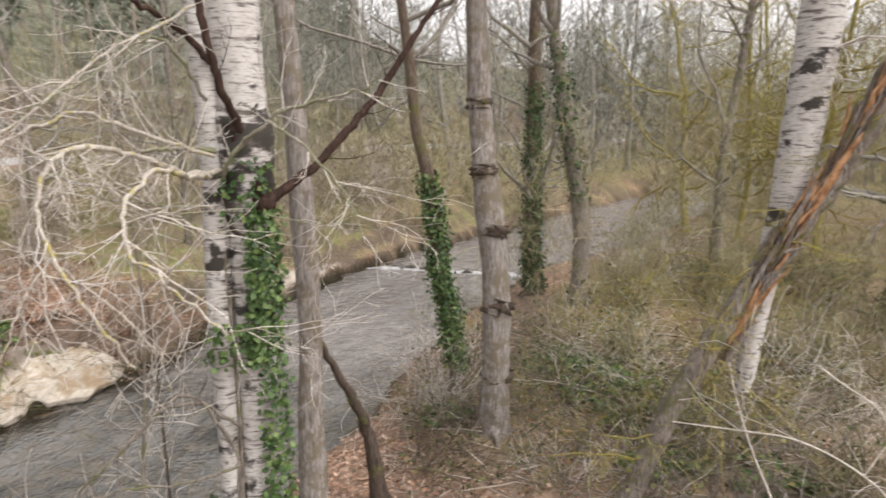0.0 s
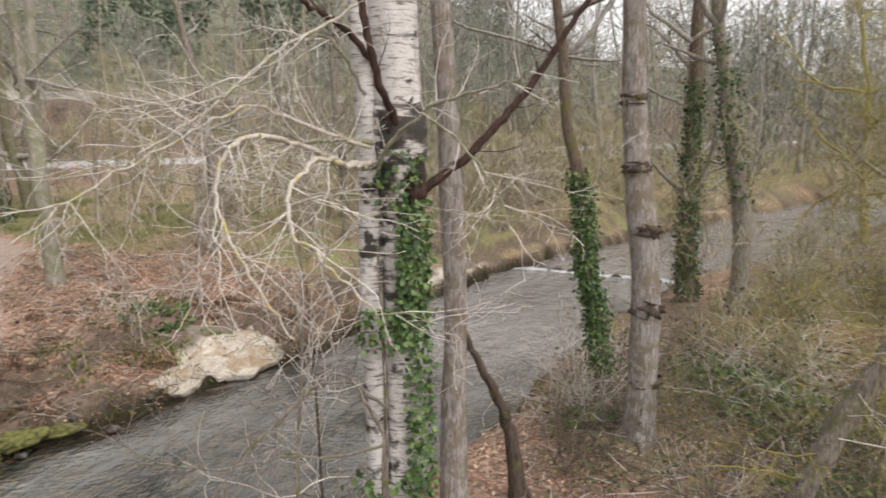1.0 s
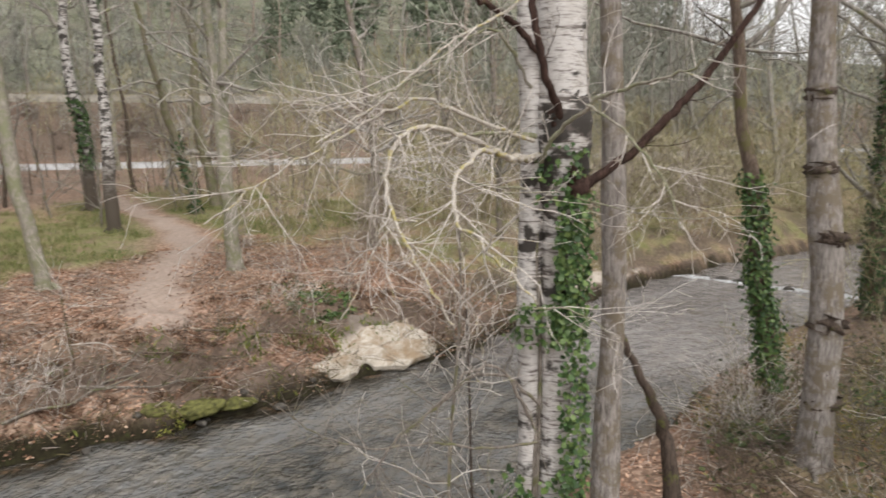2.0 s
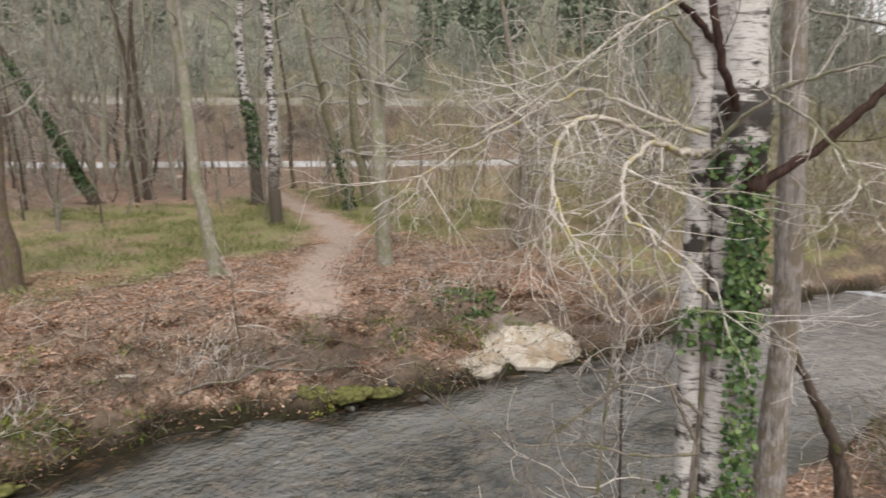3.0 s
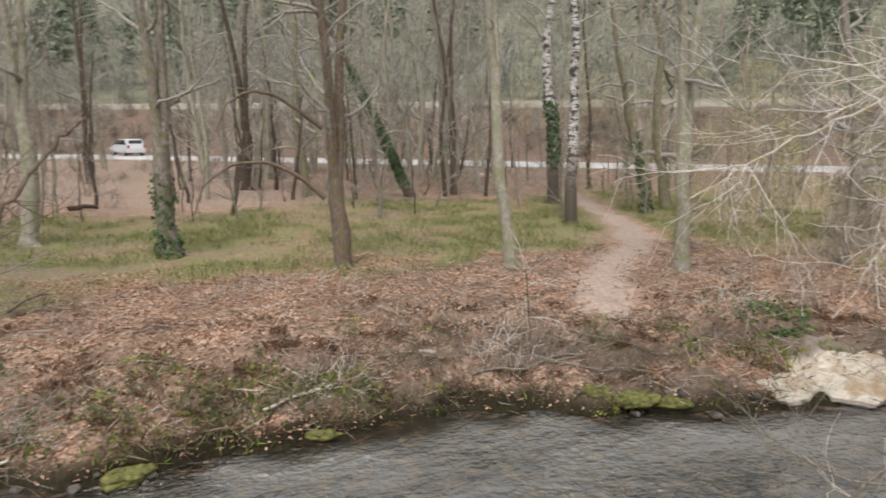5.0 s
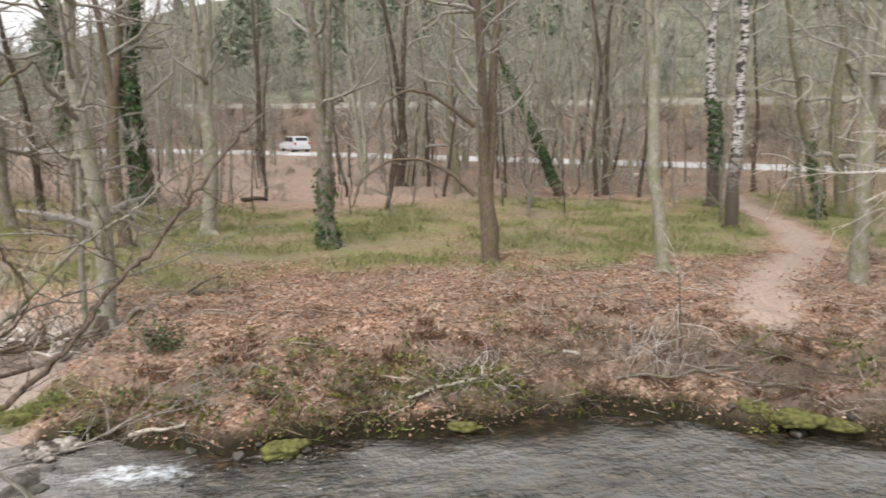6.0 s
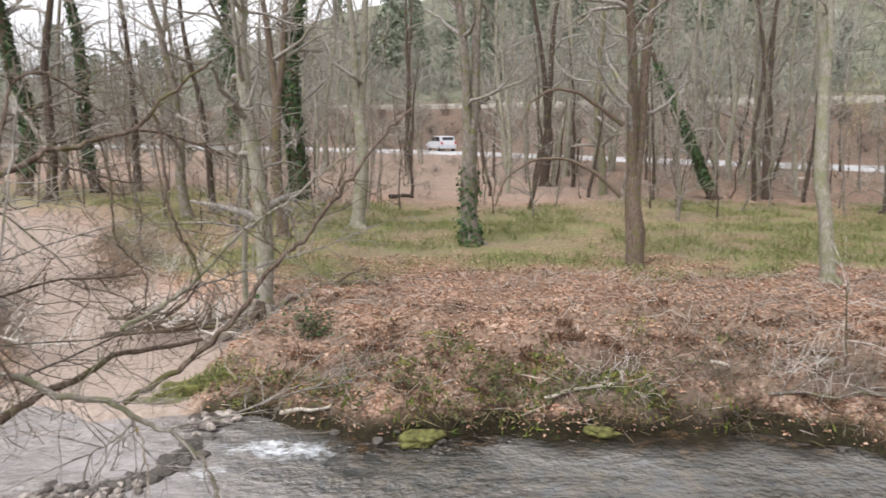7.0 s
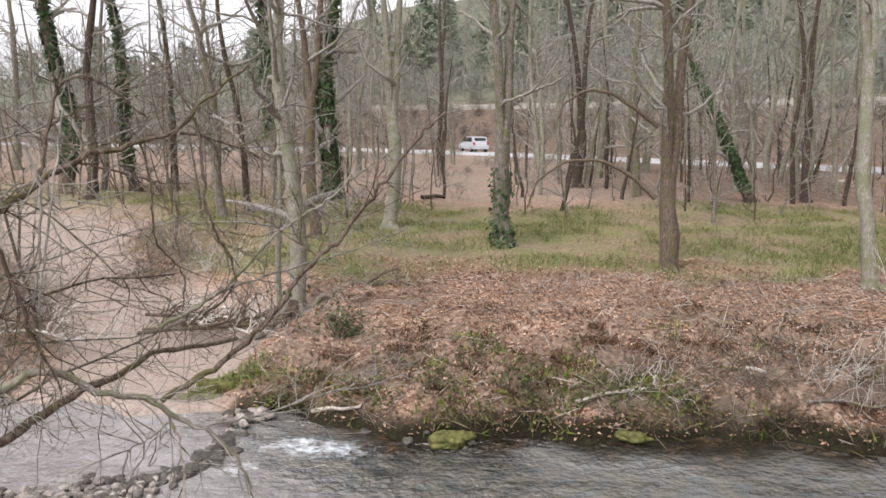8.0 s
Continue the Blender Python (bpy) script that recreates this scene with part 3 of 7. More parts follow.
def soil_shade_mask(x, y):
    """Bare dark clods where the bank has slumped, and shade painted along the ledge face."""
    f = far_gap(x, y)
    clod = np.sin(1.7 * x + 0.9 * y) + 0.8 * np.sin(3.3 * x - 2.6 * y) + 0.6 * np.sin(6.1 * y + 2 * x) + 0.5 * smooth(5, 8, x)
    slump = smooth(-0.1, 0.7, clod) * (1 - smooth(1.4, 2.8, f)) * smooth(0.05, 0.2, f) * smooth(0.0, 3.0, x)
    # Dark line on the turf ledge: bare soil and its shade in one.
    torn = (1 - smooth(0.08, 0.22, np.abs(ledge_gap(x, y) + 0.05))) * smooth(0.4, 0.55, value_noise(0.55 * x, 0.3 * y, 6)) * (1 - smooth(2.6, 4.0, f)) * smooth(-3, -1, x)
    return np.maximum(slump, torn) * (f > 0.05)


def build_ground():
    xs = axis_lines(((-9, -3, 0.16), (-3, 4.5, 0.08), (4.5, 12, 0.05), (12, 24, 0.12), (24, 30, 0.4)), 2600)
    ys = axis_lines(((-5, 3.5, 0.3), (3.5, 6, 0.1), (6, 9.6, 0.05), (9.6, 12.5, 0.08), (12.5, 24, 0.3), (24, 100, 0.9)), 2600)
    gx, gy = np.meshgrid(xs, ys)
    z = height(gx, gy)
    v = np.stack([gx, gy, z], -1).reshape(-1, 3)
    w, h = len(xs), len(ys)
    i = (np.arange(h - 1)[:, None] * w + np.arange(w - 1)[None]).reshape(-1, 1)
    me = mesh_quads("ground", v, i + np.array([[0, 1, w + 1, w]]))
    f, n = far_gap(gx, gy), near_gap(gx, gy)
    grass = grass_mask(gx, gy)
    s = silt_gap(gx, gy)
    ragged = 0.2 * np.sin(3.1 * gx + gy) + 0.15 * np.sin(5.7 * gy - 2 * gx)
    bare = (1 - smooth(-0.2, 0.5, s + ragged)) * (gy > 9.6)
    trail = 1 - smooth(0.25, 0.75, line_gap(gx, gy, PATH) + 0.5 * ragged - 0.02 * (17 - gy))
    plain_strip = smooth(-34, -30, road_gap(gx, gy)) * (1 - smooth(-6, -3, road_gap(gx, gy))) * (1 - smooth(7, 13, gx)) * 0.4 * smooth(26, 30, gy)
    bare = np.maximum(np.maximum(bare, 0.85 * trail * (gy > 9)), plain_strip)
    # Strip along both waterlines: wet soil, and shade painted under the bank.
    damp_shade = np.where(f > -1.2, 1 - smooth(0.12, 0.32, f + 0.14 * (value_noise(2.1 * gx, 2.1 * gy, 41) - 0.5)), 0) + np.where(n > -1.2, 1 - smooth(0.1, 0.4, n), 0)
    damp_shade = np.clip(damp_shade, 0, 1) * (s > 0.3) * (1 - 0.9 * shelf_mask(gx, gy) * (f > 0.2))
    grass = 0.8 * grass
    r = road_gap(gx, gy)
    dull = 1 - 0.75 * smooth(3.5, 5, r) * (1 - 0.9 * smooth(13, 20, r))
    dull = np.minimum(dull, 1 - 0.4 * smooth(26, 30, gy) * smooth(4, 10, gx) * (r < 3.5))
    dull = np.minimum(dull, 1 - 0.8 * soil_shade_mask(gx, gy))
    dull = np.minimum(dull, 1 - 0.4 * smooth(0.2, 0.6, n) * (0.6 + 0.4 * np.sin(1.3 * gx + 0.8 * gy) * np.sin(1.9 * gy - gx)))
    col = np.stack([grass, bare, damp_shade, dull], -1).reshape(-1, 4)
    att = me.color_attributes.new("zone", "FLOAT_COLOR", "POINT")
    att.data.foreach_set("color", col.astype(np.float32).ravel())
    pale = shelf_mask(gx, gy) * smooth(0.12, 0.26, f)
    att = me.attributes.new("shelf", "FLOAT", "POINT")
    att.data.foreach_set("value", pale.astype(np.float32).ravel())
    att = me.attributes.new("hill", "FLOAT", "POINT")
    att.data.foreach_set("value", smooth(18, 24, r).astype(np.float32).ravel())
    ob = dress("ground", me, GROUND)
    tagged(ob, "woodland ground with brown leaf litter, grass and bare earth", "ground", kind="structure")


build_ground()


def build_water():
    xs = np.concatenate([np.arange(-60, -8, 1.0), np.arange(-8, 24, 0.12), np.arange(24, 80, 1.0)])
    us = np.linspace(0, 1, 70)
    gx, gu = np.meshgrid(xs, us)
    lo, hi = np.interp(gx, NEAR_X, NEAR_Y) - 0.5, np.interp(gx, FAR_X, FAR_Y) + 0.5
    gy = lo + (hi - lo) * gu
    quick = 1.0 * np.exp(-((gx + 1.7) / 1.7) ** 2 - ((gy - 8.75 + 0.12 * gx) / 0.55) ** 2) + 0.8 * np.exp(-((gx + 2.6) / 0.5) ** 2 - ((gy - 8.3) / 0.3) ** 2) + np.exp(-((gx - 20.9 - 0.15 * gy) / 0.45) ** 2)
    z = 0.006 * np.sin(2.1 * gx + 1.3 * gy) * np.sin(3.7 * gy - 0.6 * gx) + 0.006 * np.sin(6.3 * gx + 9 * gy) + 0.03 * quick * np.sin(7 * gx + 3 * gy) * np.sin(9 * gy)
    v = np.stack([gx, gy, z], -1).reshape(-1, 3)
    w, h = len(xs), len(us)
    i = (np.arange(h - 1)[:, None] * w + np.arange(w - 1)[None]).reshape(-1, 1)
    me = mesh_quads("water", v, i + np.array([[0, 1, w + 1, w]]))
    att = me.attributes.new("foam", "FLOAT", "POINT")
    att.data.foreach_set("value", np.clip(quick, 0, 1).astype(np.float32).ravel())
    # Silt pool upstream; towards the riffle and downstream the paleness is painted sky sheen.
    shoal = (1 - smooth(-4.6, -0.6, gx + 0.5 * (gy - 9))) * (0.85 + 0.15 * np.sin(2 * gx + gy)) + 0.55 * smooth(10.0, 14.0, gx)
    # Strip of water that takes the bank's painted shade.
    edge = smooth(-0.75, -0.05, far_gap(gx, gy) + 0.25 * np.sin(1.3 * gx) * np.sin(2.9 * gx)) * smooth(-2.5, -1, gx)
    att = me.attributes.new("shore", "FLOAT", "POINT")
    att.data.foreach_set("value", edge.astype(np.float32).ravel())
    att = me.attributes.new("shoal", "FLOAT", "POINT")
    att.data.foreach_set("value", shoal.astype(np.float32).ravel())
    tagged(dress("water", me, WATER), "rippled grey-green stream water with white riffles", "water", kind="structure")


build_water()


def ribbon(name, xs, offsets, lift, mat, thick=0.0):
    """A strip along the road's line, between two distances from it."""
    xs = np.asarray(xs, float)
    yc = np.interp(xs, ROAD_X, ROAD_Y)
    for _ in range(3):
        yc[1:-1] = 0.25 * yc[:-2] + 0.5 * yc[1:-1] + 0.25 * yc[2:]
    rows = []
    for off, dz in offsets:
        y = yc + off / 0.76
        rows.append(np.stack([xs, y, height(xs, y) + lift + dz], -1))
    v = np.concatenate(rows)
    w, h = len(xs), len(rows)
    i = (np.arange(h - 1)[:, None] * w + np.arange(w - 1)[None]).reshape(-1, 1)
    return dress(name, mesh_quads(name, v, i + np.array([[0, 1, w + 1, w]])), mat)


ROAD_RUN = np.arange(-58, 100, 1.0)
tagged(ribbon("road", ROAD_RUN, ((-3.7, -0.12), (-3.6, 0.03), (0, 0.08), (3.3, 0.03), (3.4, -0.12)), 0.03, ASPHALT), "pale grey asphalt road through the wood", "road", kind="structure")
tagged(ribbon("parapet_wall", ROAD_RUN, ((13.9, -0.4), (13.9, 0.5), (13.98, 0.56), (14.3, 0.56), (14.38, 0.5), (14.38, -0.4)), 0.0, KERB), "low pale concrete wall along the upper road", "wall", kind="structure")


# ---- trees ----
def ray_seed(x, y):
    return np.random.default_rng(int(abs(x * 131 + y * 977)) + 7)


def tree(label, x, y, r, tall, lean=(0, 0), style="grey", fork=0.0, ivy=None, boughs=15, low=0.12, knots=(), twig="haze", spread=1.0, name="tree", dense=4, leaves=None):
    """A bare winter tree: trunk, one or two stems, boughs with twigs, and ivy where it grows."""
    rng = ray_seed(x, y)
    z = float(height(x, y))
    root = thing(name, x, y, z, label, "tree", "bare trees by the stream")
    stem, crown, leaf = Shape(), Shape(), Shape()
    base = np.array([x, y, z])
    k = 18
    hh = np.concatenate([[-0.25, 0.0, 0.12, 0.35], np.linspace(0.8, tall, k)])
    bend = rng.normal(0, 0.05, 2)
    sway = np.stack([np.sin(hh * 0.7 + rng.uniform(0, 6)), np.sin(hh * 0.6 + rng.uniform(0, 6))], 1) * (0.07 + 0.32 * r) * np.minimum(1, hh / 2)[:, None].clip(0)
    kink = np.cumsum(rng.normal(0, 1, (len(hh), 2)), 0)
    kink = (kink - np.linspace(0, 1, len(hh))[:, None] * kink[-1]) * np.minimum(0.045, 0.2 * r) * (0.3 if style == "poplar" else 1) * np.minimum(1, hh / 1.5).clip(0)[:, None]
    sway = sway + kink
    line = np.stack([x + lean[0] * hh + sway[:, 0] + bend[0] * (hh / tall) ** 2 * 4, y + lean[1] * hh + sway[:, 1] + bend[1] * (hh / tall) ** 2 * 4, z + hh], 1)
    rad = 0.92 * r * (1 - 0.72 * np.clip(hh / tall, 0, 1) ** 0.9) * (1 + rng.normal(0, 0.06, len(hh))) + r * 0.22 * np.exp(-np.clip(hh, 0, None) / 0.16) * (hh < 1.2)
    stems = []
    if fork:
        cut = int(np.searchsorted(hh, fork))
        stem.tube(line[:cut + 1], rad[:cut + 1], 12, 0.035, rng)
        away = turned(np.array([0, 0, 1.0]), 0.16, rng)
        for sgn in (1, -1):
            d = np.array([lean[0], lean[1], 1.0]) + sgn * np.array([0.13, 0.05, 0]) + 0.3 * sgn * np.array([away[0], away[1], 0])
            d /= np.linalg.norm(d)
            s = np.linspace(0, tall - fork, 12)
            l2 = line[cut] + d * s[:, None] + np.stack([0.06 * np.sin(s * 1.1 + sgn), 0.06 * np.sin(s * 0.9), -0.02 * s * 0], 1)
            r2 = rad[cut] * 0.74 * (1 - 0.7 * s / s[-1])
            stem.tube(l2, r2, 10, 0.03, rng)
            stems.append((l2, r2))
    else:
        stem.tube(line, rad, 12, 0.035, rng)
        stems.append((line[4:], rad[4:]))
    for a in rng.uniform(0, 6.28, 4):
        reach = r * rng.uniform(1.4, 2.3)
        foot = np.array([[x, y, z + 0.22], [x + 0.55 * reach * math.cos(a), y + 0.55 * reach * math.sin(a), z + 0.07], [x + reach * math.cos(a), y + reach * math.sin(a), z - 0.08]])
        stem.tube(foot, (r * 0.42, r * 0.28, r * 0.08), 6)
    for i in range(boughs):
        l2, r2 = stems[i % len(stems)]
        f = low + (0.95 - low) * rng.uniform() ** 1.5
        j = min(len(l2) - 2, int(f * (len(l2) - 1)))
        a = rng.uniform(0, 6.28)
        d = np.array([math.cos(a), math.sin(a), rng.uniform(0.05, 0.9)])
        d /= np.linalg.norm(d)
        grow(crown, l2[j], d, spread * rng.uniform(1.2, 3.4), max(0.02, r2[j] * rng.uniform(0.26, 0.6)), 2, rng, 0.24, 0.05, dense, 0.3, 0.3, 0.006)
    hung("trunk", stem, BARK[style], root)
    if boughs:
        hung("crown", crown, BARK[twig], root, "bare thin twigs")
    if ivy:
        lo, hi, count, size = ivy
        for l2, r2 in ([(line, rad)] if not fork else [(line[:cut + 1], rad[:cut + 1])] + stems):
            keep = (l2[:, 2] - z >= lo - 0.3) & (l2[:, 2] - z <= hi + 0.3)
            if keep.sum() > 1:
                ivy_on(leaf, l2[keep], r2[keep], rng, count, size, 0.06)
        if leaf.n:
            hung("ivy", leaf, leaves or SHADEDIVY, root, "dark green ivy leaves")
    for at in knots:
        ring = Shape()
        c = np.array([np.interp(at, hh, line[:, 0]), np.interp(at, hh, line[:, 1]), z + at])
        rr = float(np.interp(at, hh, rad))
        tall_ring = rng.uniform(0.04, 0.10)
        s = np.linspace(-tall_ring, tall_ring, 7)
        skew = rng.normal(0, 0.05 * rr, 2)
        ring.tube(c + np.array([skew[0], skew[1], 0]) + np.array([0.1 * rng.normal(), 0.1 * rng.normal(), 1.0]) * s[:, None], rr * (0.93 + 0.12 * np.cos(s / tall_ring * 1.5)) * rng.uniform(0.94, 1.06, 7), 14, 0.16, rng)
        hung("knot", ring, BARK["dark"], root, "dark ring-shaped branch scar")
    return root


GREYTREE = "bare grey-barked tree standing in leaf litter"
# far bank, first rows
tree("tall tree wrapped in dark ivy beyond the grass", -4.71, 29.4, 0.40, 13, (0.035, 0.006), "brown", 0, (0.3, 10, 2600, 0.15))
tree("pale forked tree at the edge of the grass", -1.65, 21.3, 0.24, 12, (0.01, 0.0), "pale", 3.0)
tree("thin dark trunk beyond the grass", -0.06, 43.5, 0.17, 12, (-0.013, 0), "dark", boughs=10)
tree("grey tree in two stems with ivy at its foot", 1.61, 18.8, 0.27, 12, (-0.016, 0), "grey", 2.3, (0.0, 2.4, 420, 0.10))
tree("dark forked tree behind the grass", 6.44, 34.2, 0.25, 13, (-0.05, 0.009), "dark", 3.5)
tree("slender grey tree behind the grass", 8.5, 31.1, 0.19, 12, (-0.067, 0.018), "moss")
brown_tree = tree("brown forked tree at the edge of the leaf litter", 5.13, 15.85, 0.22, 12, (0.0, 0.0), "brown", 2.0, boughs=19)
tree("leaning tree covered in bright ivy", 12.7, 29.2, 0.22, 9, (-0.44, 0.16), "dark", 0, (0.5, 5.5, 2600, 0.10), boughs=8)
tree("dark forked tree behind the grass", 15.0, 29.3, 0.21, 13, (-0.06, 0.03), "dark", 3.7)
tree("pale forked tree at the edge of the leaf litter", 8.67, 14.05, 0.17, 12, (-0.075, 0.045), "pale", 4.2, boughs=18)
tree("birch with black scarred bark and ivy", 17.06, 24.4, 0.25, 13, (-0.038, 0.026), "oldbirch", 0, (1.6, 4.2, 420, 0.14), boughs=10, low=0.45, name="birch_tree")
tree("white birch with black bands beside the path", 14.46, 19.6, 0.22, 13, (-0.019, 0.014), "oldbirch", boughs=10, low=0.45, name="birch_tree")
tree("thin dark trunk near the path", 22.5, 29.0, 0.12, 12, (-0.04, 0.03), "dark", boughs=8)
tree("mossy leaning tree beside the path", 18.3, 20.2, 0.18, 10, (-0.167, 0.145), "moss", 0, (0.1, 3.0, 240, 0.12), boughs=11)
tree("mossy tree beside the path", 20.2, 21.2, 0.24, 12, (-0.084, 0.078), "moss", boughs=13)
tree("pale forked tree beside the path", 11.8, 11.8, 0.20, 12, (0.003, -0.003), "pale", 3.2, boughs=19)
tree(GREYTREE, 16.4, 11.1, 0.14, 11, (-0.048, 0.068), "grey", boughs=16, dense=5)
tree(GREYTREE, 28.3, 15.3, 0.15, 11, (-0.039, 0.069), "grey", boughs=16, dense=5)
tree(GREYTREE, 19.6, 8.7, 0.11, 10, (-0.018, 0.04), "grey", boughs=19, dense=5)
# upstream
tree("tall tree wrapped in dark ivy", -16.7, 31.4, 0.36, 13, (0.021, 0.011), "brown", 0, (1.0, 9, 1500, 0.16))
tree(GREYTREE, -14.5, 29.2, 0.24, 13, (0.047, 0.023), "dark")
tree("tall tree wrapped in dark ivy", -13.8, 31.7, 0.25, 13, (-0.03, -0.013), "dark", 0, (1.0, 9, 1200, 0.15))
tree(GREYTREE, -12.6, 33.3, 0.19, 12, (-0.006, 0), "dark")
tree("slender tree with ivy on its upper trunk", -5.1, 22.5, 0.19, 12, (-0.076, -0.018), "grey", 0, (3.0, 8.5, 900, 0.13))
root_tree = tree("pale tree with exposed roots at the silt's edge", -2.99, 14.0, 0.19, 12, (-0.018, 0), "pale", 0, (0.0, 0.7, 40, 0.10), boughs=14)
tree("slim pale trunk at the silt's edge", -3.45, 14.6, 0.075, 11, (0.012, 0.01), "pale", boughs=8)
tree("brown forked tree behind the silt", -3.62, 20.0, 0.18, 12, (-0.011, 0), "brown", 3.5)
tree(GREYTREE, -7.6, 24.2, 0.19, 12, (-0.068, -0.022), "grey")
tree("thin dark trunk upstream", -7.1, 25.7, 0.14, 11, (-0.06, -0.017), "dark")
tree(GREYTREE, -26.7, 44.5, 0.28, 13, (0.047, 0.028), "grey")
tree("thin dark trunk beyond the grass", -0.2, 41.1, 0.17, 12, (-0.032, 0), "dark", boughs=10)
tree("pale slender trunk beyond the grass", -5.5, 45.9, 0.21, 13, (0.063, 0.007), "pale", boughs=10)
# near bank, downstream
tree("smooth grey poplar with dark ring scars", 8.54, -0.11, 0.205, 12, (0.0, 0.024), "poplar", boughs=8, low=0.55, knots=(0.75, 1.62, 2.55, 3.25, 4.05), twig="haze", name="poplar_tree")
tree("leaning tree with a collar of dense ivy", 9.9, 0.39, 0.125, 9, (-0.013, 0.14), "brown", 0, (0.55, 3.3, 3000, 0.05), boughs=10, low=0.45, twig="haze", leaves=IVY)
tree("ivy-clad tree on the near bank", 16.1, -1.0, 0.21, 12, (0.002, 0.056), "brown", 0, (0.4, 5.0, 2600, 0.065), boughs=13, twig="haze")
tree("grey tree with ivy strands on the near bank", 14.6, -1.8, 0.21, 12, (0.007, 0.074), "grey", 0, (2.0, 5.4, 700, 0.065), boughs=10, low=0.4, twig="haze")
tree("slim grey trunk close behind the birch", 6.29, 1.56, 0.15, 11, (-0.01, 0.038), "poplar", boughs=5, low=0.5, twig="haze")
tree("dark broken stem behind the birch", 6.9, 1.05, 0.10, 2.0, (-0.06, 0.11), "dark", boughs=0)
tree("yellow-lichened willow on the near bank", 25.2, -6.7, 0.14, 10, (0.03, 0.1), "olive", boughs=16, low=0.1, twig="olive", dense=6, spread=1.3)
tree("yellow-lichened willow on the near bank", 22.0, -7.4, 0.12, 10, (-0.02, 0.02), "olive", boughs=29, low=0.1, twig="olive", dense=6, spread=1.3)
tree("yellow-lichened willow on the near bank", 19.0, -8.4, 0.12, 9, (0.0, -0.03), "olive", boughs=29, low=0.1, twig="olive", dense=6, spread=1.2)
tree("yellow-lichened willow on the near bank", 29.0, -10.5, 0.14, 10, (0.0, 0.04), "olive", boughs=16, low=0.1, twig="olive", dense=6, spread=1.4)
tree(GREYTREE, 17.5, -5.4, 0.16, 12, (0.0, -0.03), "grey", boughs=13)
tree(GREYTREE, 13.5, -7.4, 0.2, 12, (0.01, -0.05), "brown", 0, (0.2, 4, 500, 0.1), boughs=13)


# ---- the near birch, in two stems grown together ----
def limb(root, pts, r0, r1, tone, twigs):
    """A bough bent as given, with fine twigs."""
    birch = root.name.startswith("birch")
    tone = {"alder": "brown", "birch": "ruddy"}.get(root.name[:5], tone) if tone == "dark" else tone
    slim = 0.72 if birch else (0.86 if r0 > 0.025 else 0.7) if root.name.startswith("alder") else 0.9
    r0, r1 = slim * r0, slim * r1
    rng = ray_seed(pts[-1][0] * 7 + pts[-1][2], pts[0][2] + len(pts))
    line = resample(pts, 5 * len(pts))
    line[1:-1] += rng.normal(0, min(0.011, r0 * 0.5) if r0 < 0.02 else 0.006, line[1:-1].shape)
    rad = np.linspace(r0, r1, len(line))
    s = Shape()
    s.tube(line, rad, 8 if r0 > 0.02 else 6, 0.06, rng)
    fine = Shape()
    for _ in range(int(twigs * (1.2 if birch else 3.4))):
        j = int(rng.uniform(0.15, 0.98) * (len(line) - 1))
        d = turned((line[min(j + 1, len(line) - 1)] - line[j - 1]) / (np.linalg.norm(line[min(j + 1, len(line) - 1)] - line[j - 1]) + 1e-9), rng.uniform(0.5, 1.3), rng)
        grow(fine, line[j], d, rng.uniform(0.22, 0.8) * (1 if birch else 0.7), min(0.006 if birch else 0.0032, rad[j] * 0.7), 1, rng, 0.17 if birch else 0.26, -0.01, 5 if birch else 4, 0.07, 0.3, 0.0015 if birch else 0.0011)
    me = hung("bough", s, BARK[tone], root)
    f = hung("twig_spray", fine, BARK[tone if tone in ("ruddy", "grey", "brown") else "twig" if birch else "haze"], root, "fine bare twigs", me)
    tagged(f, kind="stuff")
    return me


